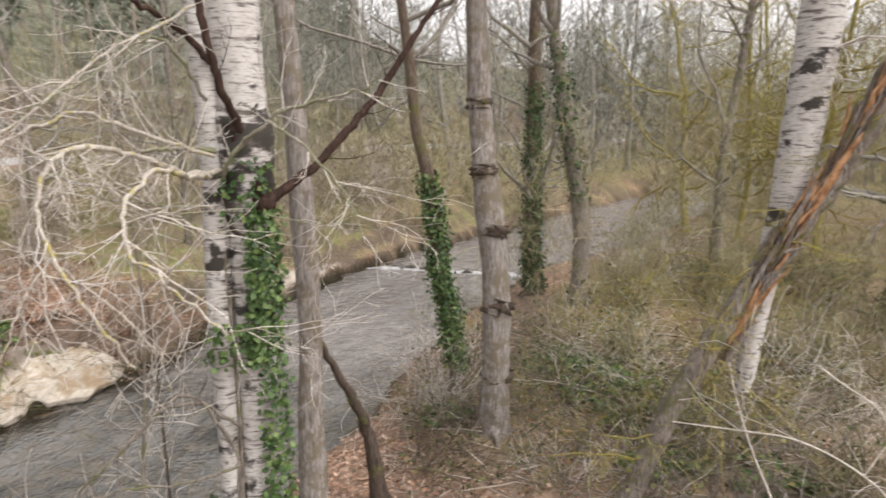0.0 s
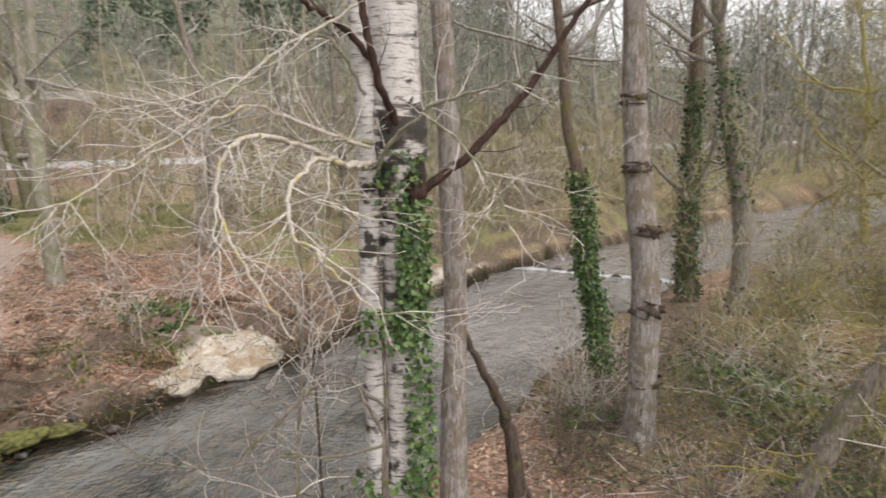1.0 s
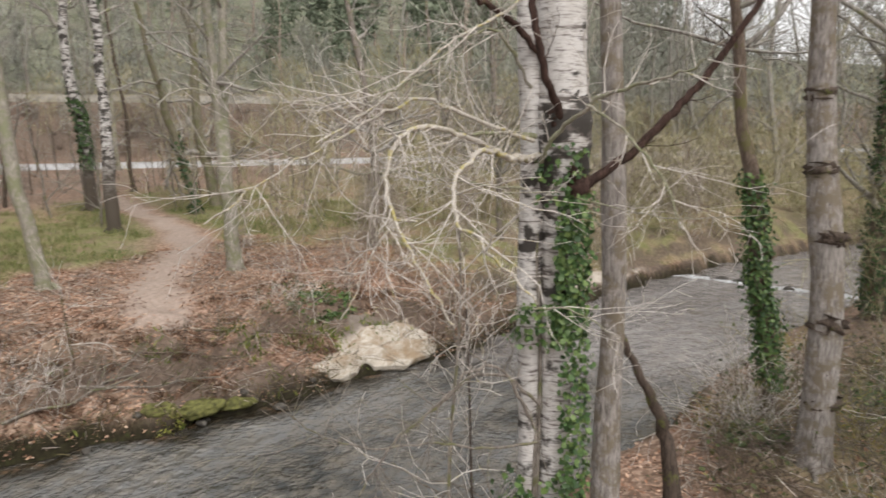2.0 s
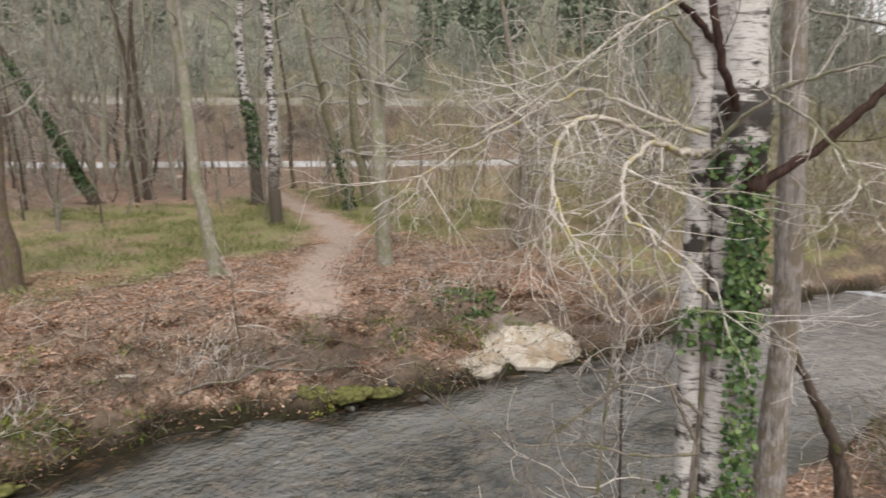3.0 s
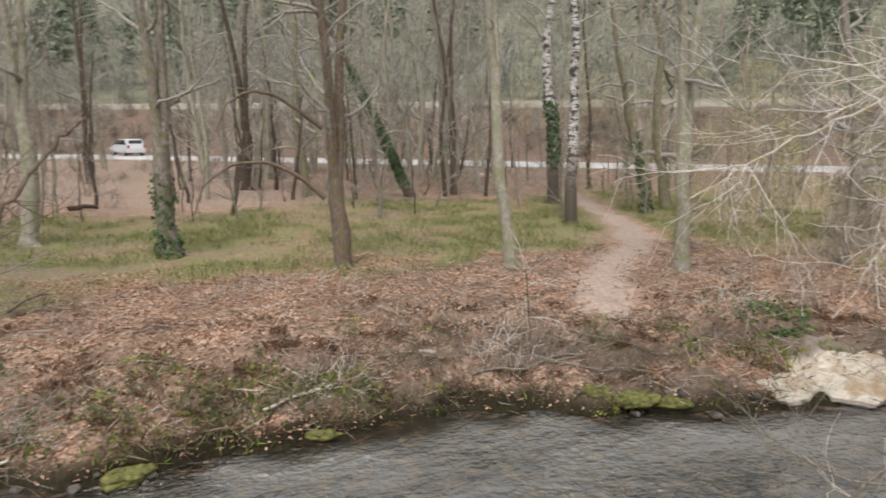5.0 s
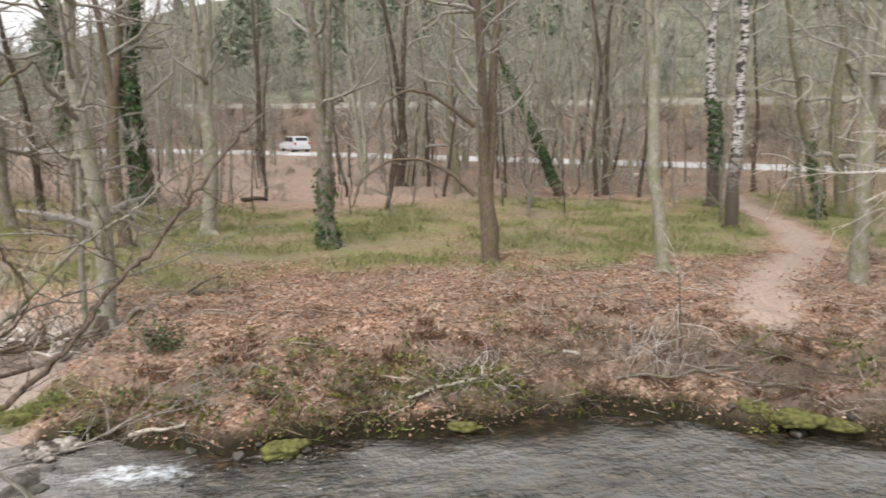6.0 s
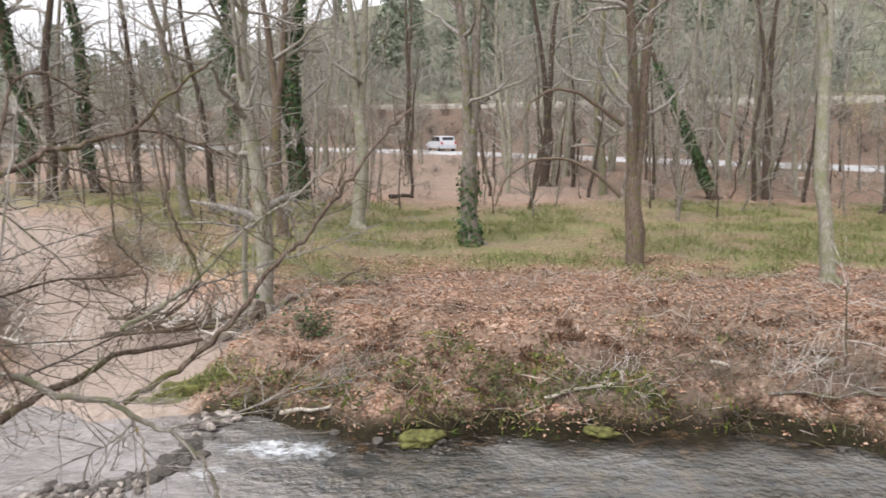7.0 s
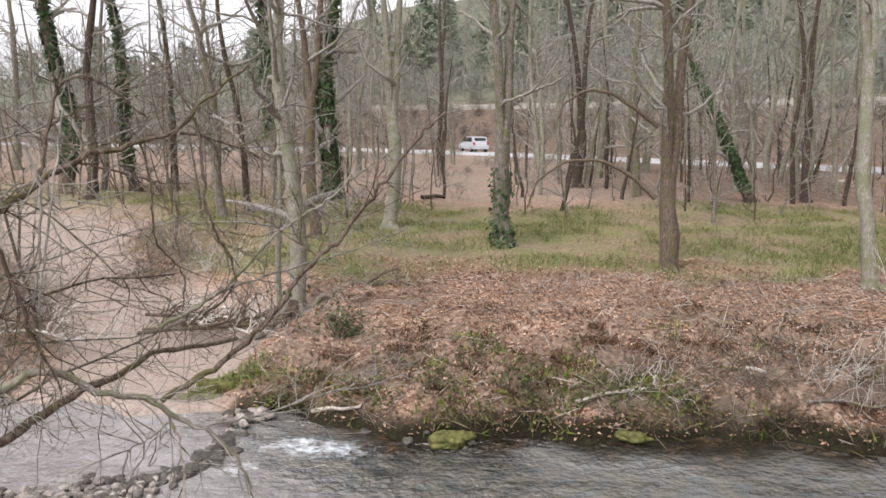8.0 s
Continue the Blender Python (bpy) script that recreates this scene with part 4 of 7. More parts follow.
def near_birch():
    rng = np.random.default_rng(5)
    x, y = 4.97, 1.72
    z = float(height(x, y))
    root = thing("birch_tree", x, y, z, "white-barked birch in two fused stems, ivy-clad, lichened drooping boughs", "tree", "bare trees by the stream")
    for pts, wide in (
        (((4.90, 1.81, z - 0.2), (4.90, 1.81, 1.96), (4.90, 1.81, 2.62), (4.90, 1.83, 3.05), (4.90, 1.82, 3.66), (4.90, 1.80, 4.25), (4.90, 1.85, 4.81), (4.90, 1.87, 5.17), (4.90, 1.88, 5.6), (4.9, 1.9, 7.0), (4.9, 1.95, 9.5)),
         ((z, 0.10), (1.96, 0.075), (3.0, 0.088), (3.7, 0.09), (4.3, 0.098), (4.8, 0.082), (5.6, 0.075), (9.5, 0.04))),
        (((4.98, 1.66, z - 0.2), (4.98, 1.64, 1.93), (4.98, 1.62, 2.60), (4.98, 1.63, 3.03), (4.98, 1.64, 3.65), (4.98, 1.62, 4.05), (4.98, 1.61, 4.44), (4.98, 1.65, 4.81), (4.98, 1.665, 5.18), (4.98, 1.66, 5.6), (5.02, 1.6, 7.0), (5.1, 1.5, 10.5)),
         ((z, 0.14), (1.93, 0.115), (3.0, 0.125), (3.65, 0.12), (4.1, 0.165), (4.45, 0.178), (4.8, 0.168), (5.2, 0.178), (7.0, 0.13), (10.5, 0.06))),
    ):
        line = resample(pts, 60)
        h, w = zip(*wide)
        rad = np.interp(line[:, 2], h, w) + 0.07 * np.exp(-(line[:, 2] - z).clip(0) / 0.2)
        s = Shape()
        s.tube(line, rad, 22, 0.016, rng)
        hung("stem", s, BARK["birch"], root)
    fork = resample(((4.965, 1.63, 3.70), (4.965, 1.62, 4.05), (4.965, 1.61, 4.44), (4.97, 1.64, 4.72)), 24)
    s = Shape()
    s.tube(fork, np.interp(fork[:, 2], (3.7, 3.85, 4.1, 4.45, 4.62, 4.72), (0.10, 0.135, 0.182, 0.192, 0.182, 0.14)), 26, 0.05, rng)
    hung("fork", s, BARK["fissured"], root, "black fissured bark round the fork")
    for c, r in (((4.87, 1.50, 4.10), 0.06), ((4.90, 1.48, 4.02), 0.075), ((4.83, 1.63, 4.52), 0.05)):
        u = np.linspace(-1, 1, 11)
        burr = Shape()
        burr.tube(np.array(c) + np.array([0.0, 0.02, 1.7 * r]) * u[:, None] + rng.normal(0, 0.006, (11, 3)), r * np.sqrt(np.clip(1.02 - u ** 2, 0.02, 1)), 14, 0.2, rng)
        hung("burr", burr, BARK["ruddy"], root, "dark knotted burr at the fork")
    vine = Shape()
    for off, top in ((0.0, 3.4), (0.025, 3.9)):
        h = np.linspace(z, top, 30)
        vine.tube(np.stack([4.87 + 0.015 * np.sin(3 * h), 1.725 + off + 0.012 * np.sin(2.2 * h + off * 30), h], 1), np.full(30, 0.016), 7, 0.1, rng)
    hung("ivy_stem", vine, BARK["grey"], root, "twisted grey ivy stems")
    leaf = Shape()
    band = resample(((4.95, 1.52, z), (4.95, 1.50, 2.0), (4.96, 1.52, 3.0)), 30)
    ivy_on(leaf, band, np.full(30, 0.085), rng, 1000, 0.042, 0.035, radians(232), 1.1)
    band = resample(((4.96, 1.57, 2.9), (4.96, 1.57, 3.5), (4.97, 1.54, 4.0)), 20)
    ivy_on(leaf, band, np.full(20, 0.12), rng, 900, 0.043, 0.04, radians(225), 0.95)
    band = resample(((4.92, 1.74, 2.85), (4.92, 1.74, 3.2)), 8)
    ivy_on(leaf, band, np.full(8, 0.14), rng, 220, 0.042, 0.04, radians(185), 1.6)
    band = resample(((4.92, 1.75, z), (4.92, 1.75, 1.9)), 8)
    ivy_on(leaf, band, np.full(8, 0.17), rng, 520, 0.05, 0.07, radians(190), 1.7)
    band = resample(((4.93, 1.66, 3.9), (4.93, 1.60, 4.35)), 8)
    ivy_on(leaf, band, np.full(8, 0.17), rng, 110, 0.042, 0.03, radians(200), 1.2)
    hung("ivy", leaf, IVY, root, "glossy green ivy leaves")
    return root


white_birch = near_birch()
limb(white_birch, ((4.85, 1.73, 4.25), (4.49, 1.82, 4.24), (4.14, 1.86, 4.35), (3.78, 1.89, 4.43), (3.52, 1.94, 4.46), (3.37, 1.99, 4.39), (3.25, 1.99, 4.24), (3.18, 1.92, 4.05), (3.14, 1.79, 3.88), (3.11, 1.66, 3.71), (3.18, 1.53, 3.47)), 0.030, 0.008, "lichen", 12)
limb(white_birch, ((4.86, 1.78, 4.22), (4.41, 1.75, 4.24), (3.96, 1.76, 4.32), (3.54, 1.71, 4.21), (3.31, 1.62, 4.11), (3.23, 1.55, 3.94), (3.19, 1.42, 3.95), (3.12, 1.32, 3.85), (3.13, 1.20, 3.78), (3.17, 1.09, 3.64)), 0.028, 0.008, "lichen", 11)
limb(white_birch, ((4.84, 1.74, 4.12), (4.70, 1.66, 4.28), (4.62, 1.46, 4.49), (4.56, 1.22, 4.63), (4.51, 0.96, 4.70), (4.45, 0.70, 4.76), (4.36, 0.49, 4.92)), 0.026, 0.007, "pale", 9)
limb(white_birch, ((4.48, 1.30, 4.58), (4.41, 1.08, 4.46), (4.33, 0.89, 4.30), (4.24, 0.74, 4.11), (4.13, 0.64, 3.90)), 0.014, 0.006, "pale", 6)
limb(white_birch, ((4.86, 1.60, 4.45), (4.74, 1.59, 4.60), (4.62, 1.62, 4.75), (4.54, 1.64, 4.93), (4.48, 1.69, 5.28), (4.44, 1.69, 5.65)), 0.042, 0.03, "dark", 2)
limb(white_birch, ((4.94, 1.48, 4.02), (5.09, 1.36, 4.12), (5.24, 1.19, 4.27), (5.38, 1.01, 4.49), (5.52, 0.83, 4.72), (5.66, 0.59, 5.09), (5.79, 0.30, 5.56)), 0.052, 0.026, "dark", 6)
limb(white_birch, ((4.84, 1.77, 4.95), (4.69, 1.86, 5.11), (4.55, 1.93, 5.18), (4.39, 2.04, 5.27), (4.23, 2.12, 5.40)), 0.034, 0.02, "dark", 3)
limb(white_birch, ((4.62, 1.77, 5.27), (4.36, 1.92, 5.11), (4.07, 2.07, 4.94), (3.80, 2.18, 4.73), (3.50, 2.30, 4.51), (3.20, 2.39, 4.37)), 0.015, 0.007, "lichen", 12)
limb(white_birch, ((4.74, 1.74, 4.38), (4.58, 1.86, 4.40), (4.44, 1.93, 4.41), (4.28, 2.03, 4.40), (4.11, 2.12, 4.30)), 0.03, 0.01, "pale", 6)
limb(white_birch, ((4.61, 1.52, 4.02), (4.36, 1.71, 4.03), (4.06, 1.95, 4.04), (3.81, 2.04, 4.02)), 0.008, 0.004, "pale", 5)
limb(white_birch, ((4.66, 1.39, 3.98), (4.68, 1.06, 3.91), (4.67, 0.76, 3.88), (4.65, 0.43, 3.92), (4.59, 0.21, 3.95)), 0.008, 0.003, "pale", 5)
limb(white_birch, ((4.19, 1.51, 3.32), (4.19, 1.33, 3.36), (4.17, 1.15, 3.32), (4.16, 0.95, 3.21)), 0.01, 0.004, "pale", 5)
limb(white_birch, ((4.76, 1.70, 2.26), (4.57, 1.88, 2.76), (4.39, 2.03, 2.79), (4.22, 2.14, 2.63), (4.04, 2.24, 2.48)), 0.022, 0.01, "grey", 7)
limb(white_birch, ((4.72, 1.74, 4.35), (4.42, 1.93, 4.47), (4.05, 2.25, 4.64), (3.73, 2.39, 4.49), (3.39, 2.53, 4.34), (3.04, 2.64, 4.16), (2.69, 2.72, 3.97)), 0.022, 0.005, "lichen", 14)
limb(white_birch, ((4.71, 1.76, 4.71), (4.43, 1.91, 5.10), (4.15, 2.04, 4.95), (3.90, 2.10, 4.78), (3.59, 2.23, 4.62), (3.30, 2.32, 4.49)), 0.018, 0.005, "pale", 10)
limb(white_birch, ((3.52, 1.95, 3.93), (3.39, 2.08, 3.95), (3.43, 1.92, 3.80), (3.46, 1.74, 3.64), (3.50, 1.54, 3.38)), 0.01, 0.005, "lichen", 5)
limb(white_birch, ((3.38, 2.00, 3.97), (3.30, 2.04, 3.86), (3.21, 2.08, 3.74), (3.13, 2.12, 3.54), (3.05, 2.15, 3.45)), 0.009, 0.004, "lichen", 5)
limb(white_birch, ((4.84, 1.69, 2.41), (4.65, 1.89, 2.68), (4.48, 2.05, 2.72), (4.26, 2.28, 2.48), (4.03, 2.47, 2.28), (3.82, 2.62, 1.94)), 0.02, 0.01, "grey", 8)
limb(white_birch, ((4.74, 1.67, 2.17), (4.47, 1.97, 2.15), (4.19, 2.23, 2.27), (3.85, 2.53, 2.28), (3.53, 2.74, 2.47), (3.28, 2.82, 2.75)), 0.014, 0.005, "grey", 9)
limb(white_birch, ((4.61, 1.74, 4.03), (4.31, 1.95, 4.07), (3.95, 2.21, 4.18), (3.58, 2.43, 4.18), (3.20, 2.61, 4.31), (2.80, 2.75, 4.49)), 0.014, 0.004, "pale", 12)


# roots laid bare at the edge of the silt
for turn, reach in ((-150, 0.95), (-115, 0.8), (-80, 0.75), (-45, 0.85), (-10, 0.9), (170, 0.8)):
    c, d = math.cos(radians(turn)), math.sin(radians(turn))
    gx, gy = -2.99 + reach * c, 14.0 + reach * d
    shape = Shape()
    bend = ((-2.99 + 0.05 * c, 14.0 + 0.05 * d, float(height(-2.99, 14.0)) + 0.5), (-2.99 + 0.3 * c, 14.0 + 0.3 * d, float(height(-2.99, 14.0)) + 0.22), (-2.99 + 0.65 * reach * c, 14.0 + 0.65 * reach * d, float(height(gx, gy)) + 0.10), (gx, gy, float(height(gx, gy)) - 0.04))
    shape.tube(resample(bend, 14), np.linspace(0.10, 0.03, 14), 8, 0.08, ray_seed(turn, reach))
    hung("root", shape, BARK["dark" if turn in (-115, -80) else "grey"], root_tree, "bare root laid open by floods")


# two arching boughs of the brown tree
limb(brown_tree, ((4.68, 15.61, 2.73), (4.05, 15.69, 3.30), (3.43, 15.73, 3.57), (2.69, 15.77, 3.54), (2.07, 15.76, 3.10), (1.86, 15.69, 2.48)), 0.06, 0.015, "brown", 2)
limb(brown_tree, ((4.69, 15.72, 4.29), (4.12, 15.75, 4.71), (3.67, 15.74, 5.01), (3.11, 15.73, 5.09), (2.63, 15.70, 4.82), (2.37, 15.62, 4.22)), 0.06, 0.02, "brown", 2)


# ---- the tree upstream whose boughs hang over the water ----
def bough_tree():
    z = float(height(-2.75, 1.7))
    root = thing("alder_tree", -2.75, 1.7, z, "leaning bare tree with long lichened boughs over the stream", "tree", "bare trees by the stream")
    s = Shape()
    line = resample(((-2.8, 1.6, z - 0.2), (-2.75, 1.7, 1.6), (-2.7, 1.85, 3.0), (-2.7, 1.9, 4.5), (-2.8, 1.9, 7.5)), 24)
    s.tube(line, np.linspace(0.16, 0.07, 24), 12, 0.03, np.random.default_rng(2))
    hung("trunk", s, BARK["dark"], root)
    return root


bare_bough = bough_tree()
limb(bare_bough, ((-2.70, 1.85, 3.79), (-1.55, 2.45, 3.99), (-1.46, 2.53, 4.08), (-1.40, 2.58, 4.13), (-1.34, 2.63, 4.17), (-1.25, 2.70, 4.20), (-1.14, 2.76, 4.24), (-1.04, 2.83, 4.26), (-1.02, 2.85, 4.31), (-1.00, 2.88, 4.36), (-0.96, 2.91, 4.38), (-0.89, 2.95, 4.47), (-0.80, 2.99, 4.54)), 0.028, 0.006, "dark", 7)
limb(bare_bough, ((-1.05, 2.86, 4.26), (-0.99, 2.94, 4.25), (-0.87, 3.03, 4.20), (-0.76, 3.11, 4.14)), 0.008, 0.004, "dark", 4)
limb(bare_bough, ((-1.00, 2.88, 4.35), (-0.98, 2.88, 4.23), (-0.97, 2.88, 4.05), (-0.97, 2.87, 3.96), (-0.93, 2.88, 3.84), (-0.89, 2.89, 3.77), (-0.86, 2.89, 3.66), (-0.90, 2.87, 3.58), (-0.99, 2.83, 3.52)), 0.009, 0.007, "dark", 3)
limb(bare_bough, ((-1.46, 2.56, 4.08), (-1.45, 2.60, 4.21), (-1.42, 2.64, 4.40), (-1.41, 2.68, 4.45), (-1.35, 2.73, 4.48), (-1.28, 2.80, 4.42), (-1.18, 2.87, 4.32)), 0.012, 0.004, "dark", 4)
limb(bare_bough, ((-1.44, 2.46, 4.22), (-1.40, 2.46, 4.08), (-1.41, 2.44, 3.87), (-1.43, 2.41, 3.67)), 0.007, 0.006, "haze", 4)
limb(bare_bough, ((-1.33, 2.52, 4.35), (-1.36, 2.48, 4.10), (-1.40, 2.44, 3.83), (-1.42, 2.41, 3.63)), 0.006, 0.006, "haze", 3)
limb(bare_bough, ((-1.10, 2.63, 3.23), (-1.01, 2.71, 3.28), (-0.87, 2.81, 3.35), (-0.72, 2.90, 3.50), (-0.61, 2.97, 3.66), (-0.55, 3.03, 3.73), (-0.48, 3.08, 3.77), (-0.39, 3.14, 3.88), (-0.24, 3.20, 4.08), (-0.12, 3.25, 4.25), (0.01, 3.30, 4.36)), 0.018, 0.008, "dark", 4)
limb(bare_bough, ((-0.55, 3.05, 3.73), (-0.61, 3.04, 3.78), (-0.66, 3.03, 3.87)), 0.007, 0.005, "dark", 2)
limb(bare_bough, ((-0.55, 3.05, 3.73), (-0.51, 3.11, 3.86), (-0.49, 3.16, 3.93)), 0.005, 0.003, "dark", 1)
limb(bare_bough, ((-1.11, 2.68, 3.51), (-1.00, 2.80, 3.56), (-0.85, 2.92, 3.67), (-0.77, 3.02, 3.79), (-0.66, 3.12, 3.88), (-0.53, 3.21, 3.95), (-0.41, 3.30, 4.07), (-0.23, 3.39, 4.19)), 0.012, 0.006, "pale", 7)
limb(bare_bough, ((-1.09, 2.74, 3.51), (-1.04, 2.84, 3.55), (-0.88, 2.97, 3.62), (-0.62, 3.11, 3.68), (-0.48, 3.21, 3.71), (-0.25, 3.32, 3.78), (-0.18, 3.40, 3.81)), 0.009, 0.004, "haze", 7)
limb(bare_bough, ((-2.70, 1.85, 3.44), (-1.52, 2.35, 3.64), (-1.44, 2.49, 3.68), (-1.39, 2.60, 3.71), (-1.30, 2.73, 3.70), (-1.12, 2.89, 3.68)), 0.011, 0.006, "dark", 7)
limb(bare_bough, ((-2.70, 1.85, 3.56), (-1.56, 2.44, 3.76), (-1.41, 2.62, 3.82), (-1.30, 2.76, 3.86), (-1.13, 2.91, 3.89), (-1.03, 3.03, 3.94)), 0.008, 0.003, "haze", 7)
limb(bare_bough, ((-1.35, 2.62, 4.16), (-1.28, 2.75, 4.12), (-1.16, 2.89, 4.06), (-1.07, 3.02, 4.05)), 0.007, 0.003, "dark", 4)
limb(bare_bough, ((-1.17, 2.76, 4.22), (-1.15, 2.79, 4.08), (-1.16, 2.81, 3.83), (-1.10, 2.86, 3.73), (-1.07, 2.89, 3.67), (-1.10, 2.90, 3.52)), 0.006, 0.004, "dark", 3)
limb(bare_bough, ((-2.70, 1.85, 2.94), (-1.61, 2.41, 3.14), (-1.56, 2.55, 3.18), (-1.47, 2.69, 3.24), (-1.38, 2.83, 3.25), (-1.27, 2.97, 3.31), (-1.12, 3.12, 3.30), (-0.98, 3.26, 3.29)), 0.036, 0.010, "dark", 5)
limb(bare_bough, ((-2.70, 1.85, 3.08), (-1.60, 2.42, 3.28), (-1.50, 2.60, 3.33), (-1.35, 2.79, 3.38), (-1.19, 2.97, 3.42), (-1.12, 3.10, 3.45)), 0.012, 0.006, "grey", 6)
limb(bare_bough, ((-2.70, 1.85, 3.18), (-1.51, 2.30, 3.38), (-1.43, 2.35, 3.45), (-1.40, 2.37, 3.46), (-1.27, 2.44, 3.36), (-1.18, 2.49, 3.30), (-1.06, 2.54, 3.27), (-1.04, 2.55, 3.21), (-0.96, 2.58, 3.15), (-0.85, 2.62, 3.06), (-0.79, 2.63, 2.94), (-0.75, 2.65, 2.79)), 0.034, 0.006, "pale", 7)
limb(bare_bough, ((-1.04, 2.55, 3.21), (-1.01, 2.56, 3.10), (-1.00, 2.56, 2.98), (-1.00, 2.56, 2.86)), 0.009, 0.006, "lichen", 2)
limb(bare_bough, ((-1.04, 2.55, 3.18), (-1.10, 2.50, 3.13), (-1.16, 2.46, 3.11), (-1.18, 2.43, 3.02)), 0.007, 0.004, "haze", 3)
limb(bare_bough, ((-0.94, 2.64, 3.12), (-0.75, 2.83, 3.09), (-0.56, 3.00, 3.11), (-0.32, 3.16, 3.10), (-0.17, 3.30, 3.11)), 0.008, 0.003, "haze", 5)
limb(bare_bough, ((-2.70, 1.85, 4.03), (-1.63, 2.64, 4.23), (-1.51, 2.85, 4.31), (-1.39, 3.05, 4.44), (-1.22, 3.25, 4.57), (-0.98, 3.47, 4.72)), 0.01, 0.003, "grey", 8)
limb(bare_bough, ((-2.70, 1.85, 3.32), (-1.58, 2.43, 3.52), (-1.48, 2.61, 3.48), (-1.29, 2.82, 3.42), (-1.12, 3.00, 3.43)), 0.007, 0.004, "grey", 6)
limb(bare_bough, ((-1.45, 2.28, 3.89), (-1.42, 2.30, 3.74), (-1.39, 2.32, 3.58), (-1.33, 2.35, 3.38)), 0.012, 0.006, "dark", 5)
limb(bare_bough, ((-2.70, 1.85, 3.89), (-1.49, 2.37, 4.09), (-1.39, 2.49, 3.98), (-1.31, 2.59, 3.84), (-1.20, 2.70, 3.64), (-1.11, 2.79, 3.43)), 0.007, 0.003, "grey", 6)


# ---- the birch that snapped ----
def broken_tree():
    rng = np.random.default_rng(11)
    z = float(height(6.25, -1.2))
    root = thing("broken_tree", 6.25, -1.2, z, "snapped leaning birch, grey below, white above, torn orange wood between", "tree", "bare trees by the stream")
    s = Shape()
    line = resample(((6.25, -1.12, z - 0.2), (6.22, -1.36, 1.24), (6.2, -1.55, 1.79), (6.2, -1.74, 2.27), (6.2, -1.93, 2.64), (6.22, -2.12, 2.95), (6.26, -2.30, 3.35), (6.3, -2.44, 3.7)), 40)
    s.tube(line, np.interp(np.arange(40), (0, 12, 24, 32, 39), (0.12, 0.085, 0.10, 0.085, 0.02)), 16, 0.09, rng)
    hung("trunk", s, BARK["grey"], root, "weathered grey lower trunk")
    s = Shape()
    white = resample(((6.4, -2.33, 2.2), (6.4, -2.36, 2.59), (6.4, -2.43, 3.21), (6.4, -2.55, 3.8), (6.4, -2.62, 4.42), (6.4, -2.67, 5.02), (6.4, -2.71, 5.55), (6.4, -2.76, 6.3), (6.4, -2.9, 9.0)), 50)
    s.tube(white, np.interp(white[:, 2], (2.2, 2.3, 3.2, 3.8, 4.4, 5.5, 9.0), (0.06, 0.08, 0.10, 0.13, 0.165, 0.17, 0.1)), 18, 0.03, rng)
    hung("stem", s, BARK["scarred"], root, "white upper stem with black scars")
    torn = resample(((6.2, -2.0, 2.49), (6.2, -2.15, 2.85), (6.2, -2.32, 3.3), (6.2, -2.52, 3.66), (6.2, -2.69, 3.99), (6.2, -2.87, 4.34), (6.2, -3.05, 4.74), (6.2, -3.25, 5.22), (6.2, -3.5, 5.9), (6.2, -3.8, 6.9)), 60)
    s = Shape()
    s.tube(torn + np.array([0.08, -0.10, -0.02]), np.interp(np.arange(60), (0, 15, 30, 59), (0.03, 0.07, 0.11, 0.11)), 14, 0.16, rng)
    hung("torn_limb", s, BARK["grey"], root, "rough brown half of the split trunk")
    for k in range(64):
        s = Shape()
        a = rng.uniform(0, 40)
        b = min(59, a + rng.uniform(3, 13))
        u = np.linspace(a, b, 9)
        c = np.stack([np.interp(u, np.arange(60), torn[:, i]) for i in range(3)], 1)
        wide = np.interp(a, (0, 12, 25, 40), (0.02, 0.075, 0.085, 0.05))
        side = np.array([rng.uniform(-0.05, 0.02), rng.uniform(-1, 1) * wide, rng.uniform(-0.6, 0.6) * wide])
        flare = np.linspace(0, 1, 9)[:, None] ** 2 * rng.normal(0, 0.075, 3)
        s.tube(c + side + flare + rng.normal(0, 0.005, c.shape), rng.uniform(0.008, 0.026) * np.sin(np.linspace(0.3, 3.05, 9)) + 0.002, 5, 0.2, rng)
        hung("splinter", s, (RAW, BARK["brown"], RAW, BARK["poplar"])[k % 4], root, "torn wood splinter" if k % 2 else "torn orange-brown wood splinter")
    s = Shape()
    for c in np.concatenate([line[rng.integers(6, 38, 14)], torn[rng.integers(0, 55, 22)]]):
        d = np.array([rng.uniform(-1, 0.2), rng.uniform(-1, 1), rng.uniform(-0.5, 0.7)])
        grow(s, c, d / np.linalg.norm(d), rng.uniform(0.4, 1.2), rng.uniform(0.004, 0.010), 2, rng, 0.25, -0.04, 4, 0.12, 0.4, 0.002)
    tagged(hung("twig_spray", s, BARK["olive"], root, "yellow-lichened dead twigs"), kind="stuff")
    s = Shape()
    for a in rng.uniform(18, 49, 12):
        d = np.array([rng.uniform(-1, 1), rng.uniform(-1, 1), rng.uniform(-0.1, 0.7)])
        grow(s, white[int(a)], d / np.linalg.norm(d), rng.uniform(0.6, 1.8), rng.uniform(0.008, 0.02), 2, rng, 0.2, 0.0, 5, 0.16, 0.35, 0.003)
    hung("crown", s, BARK["twig"], root, "bare thin twigs")


broken_tree()


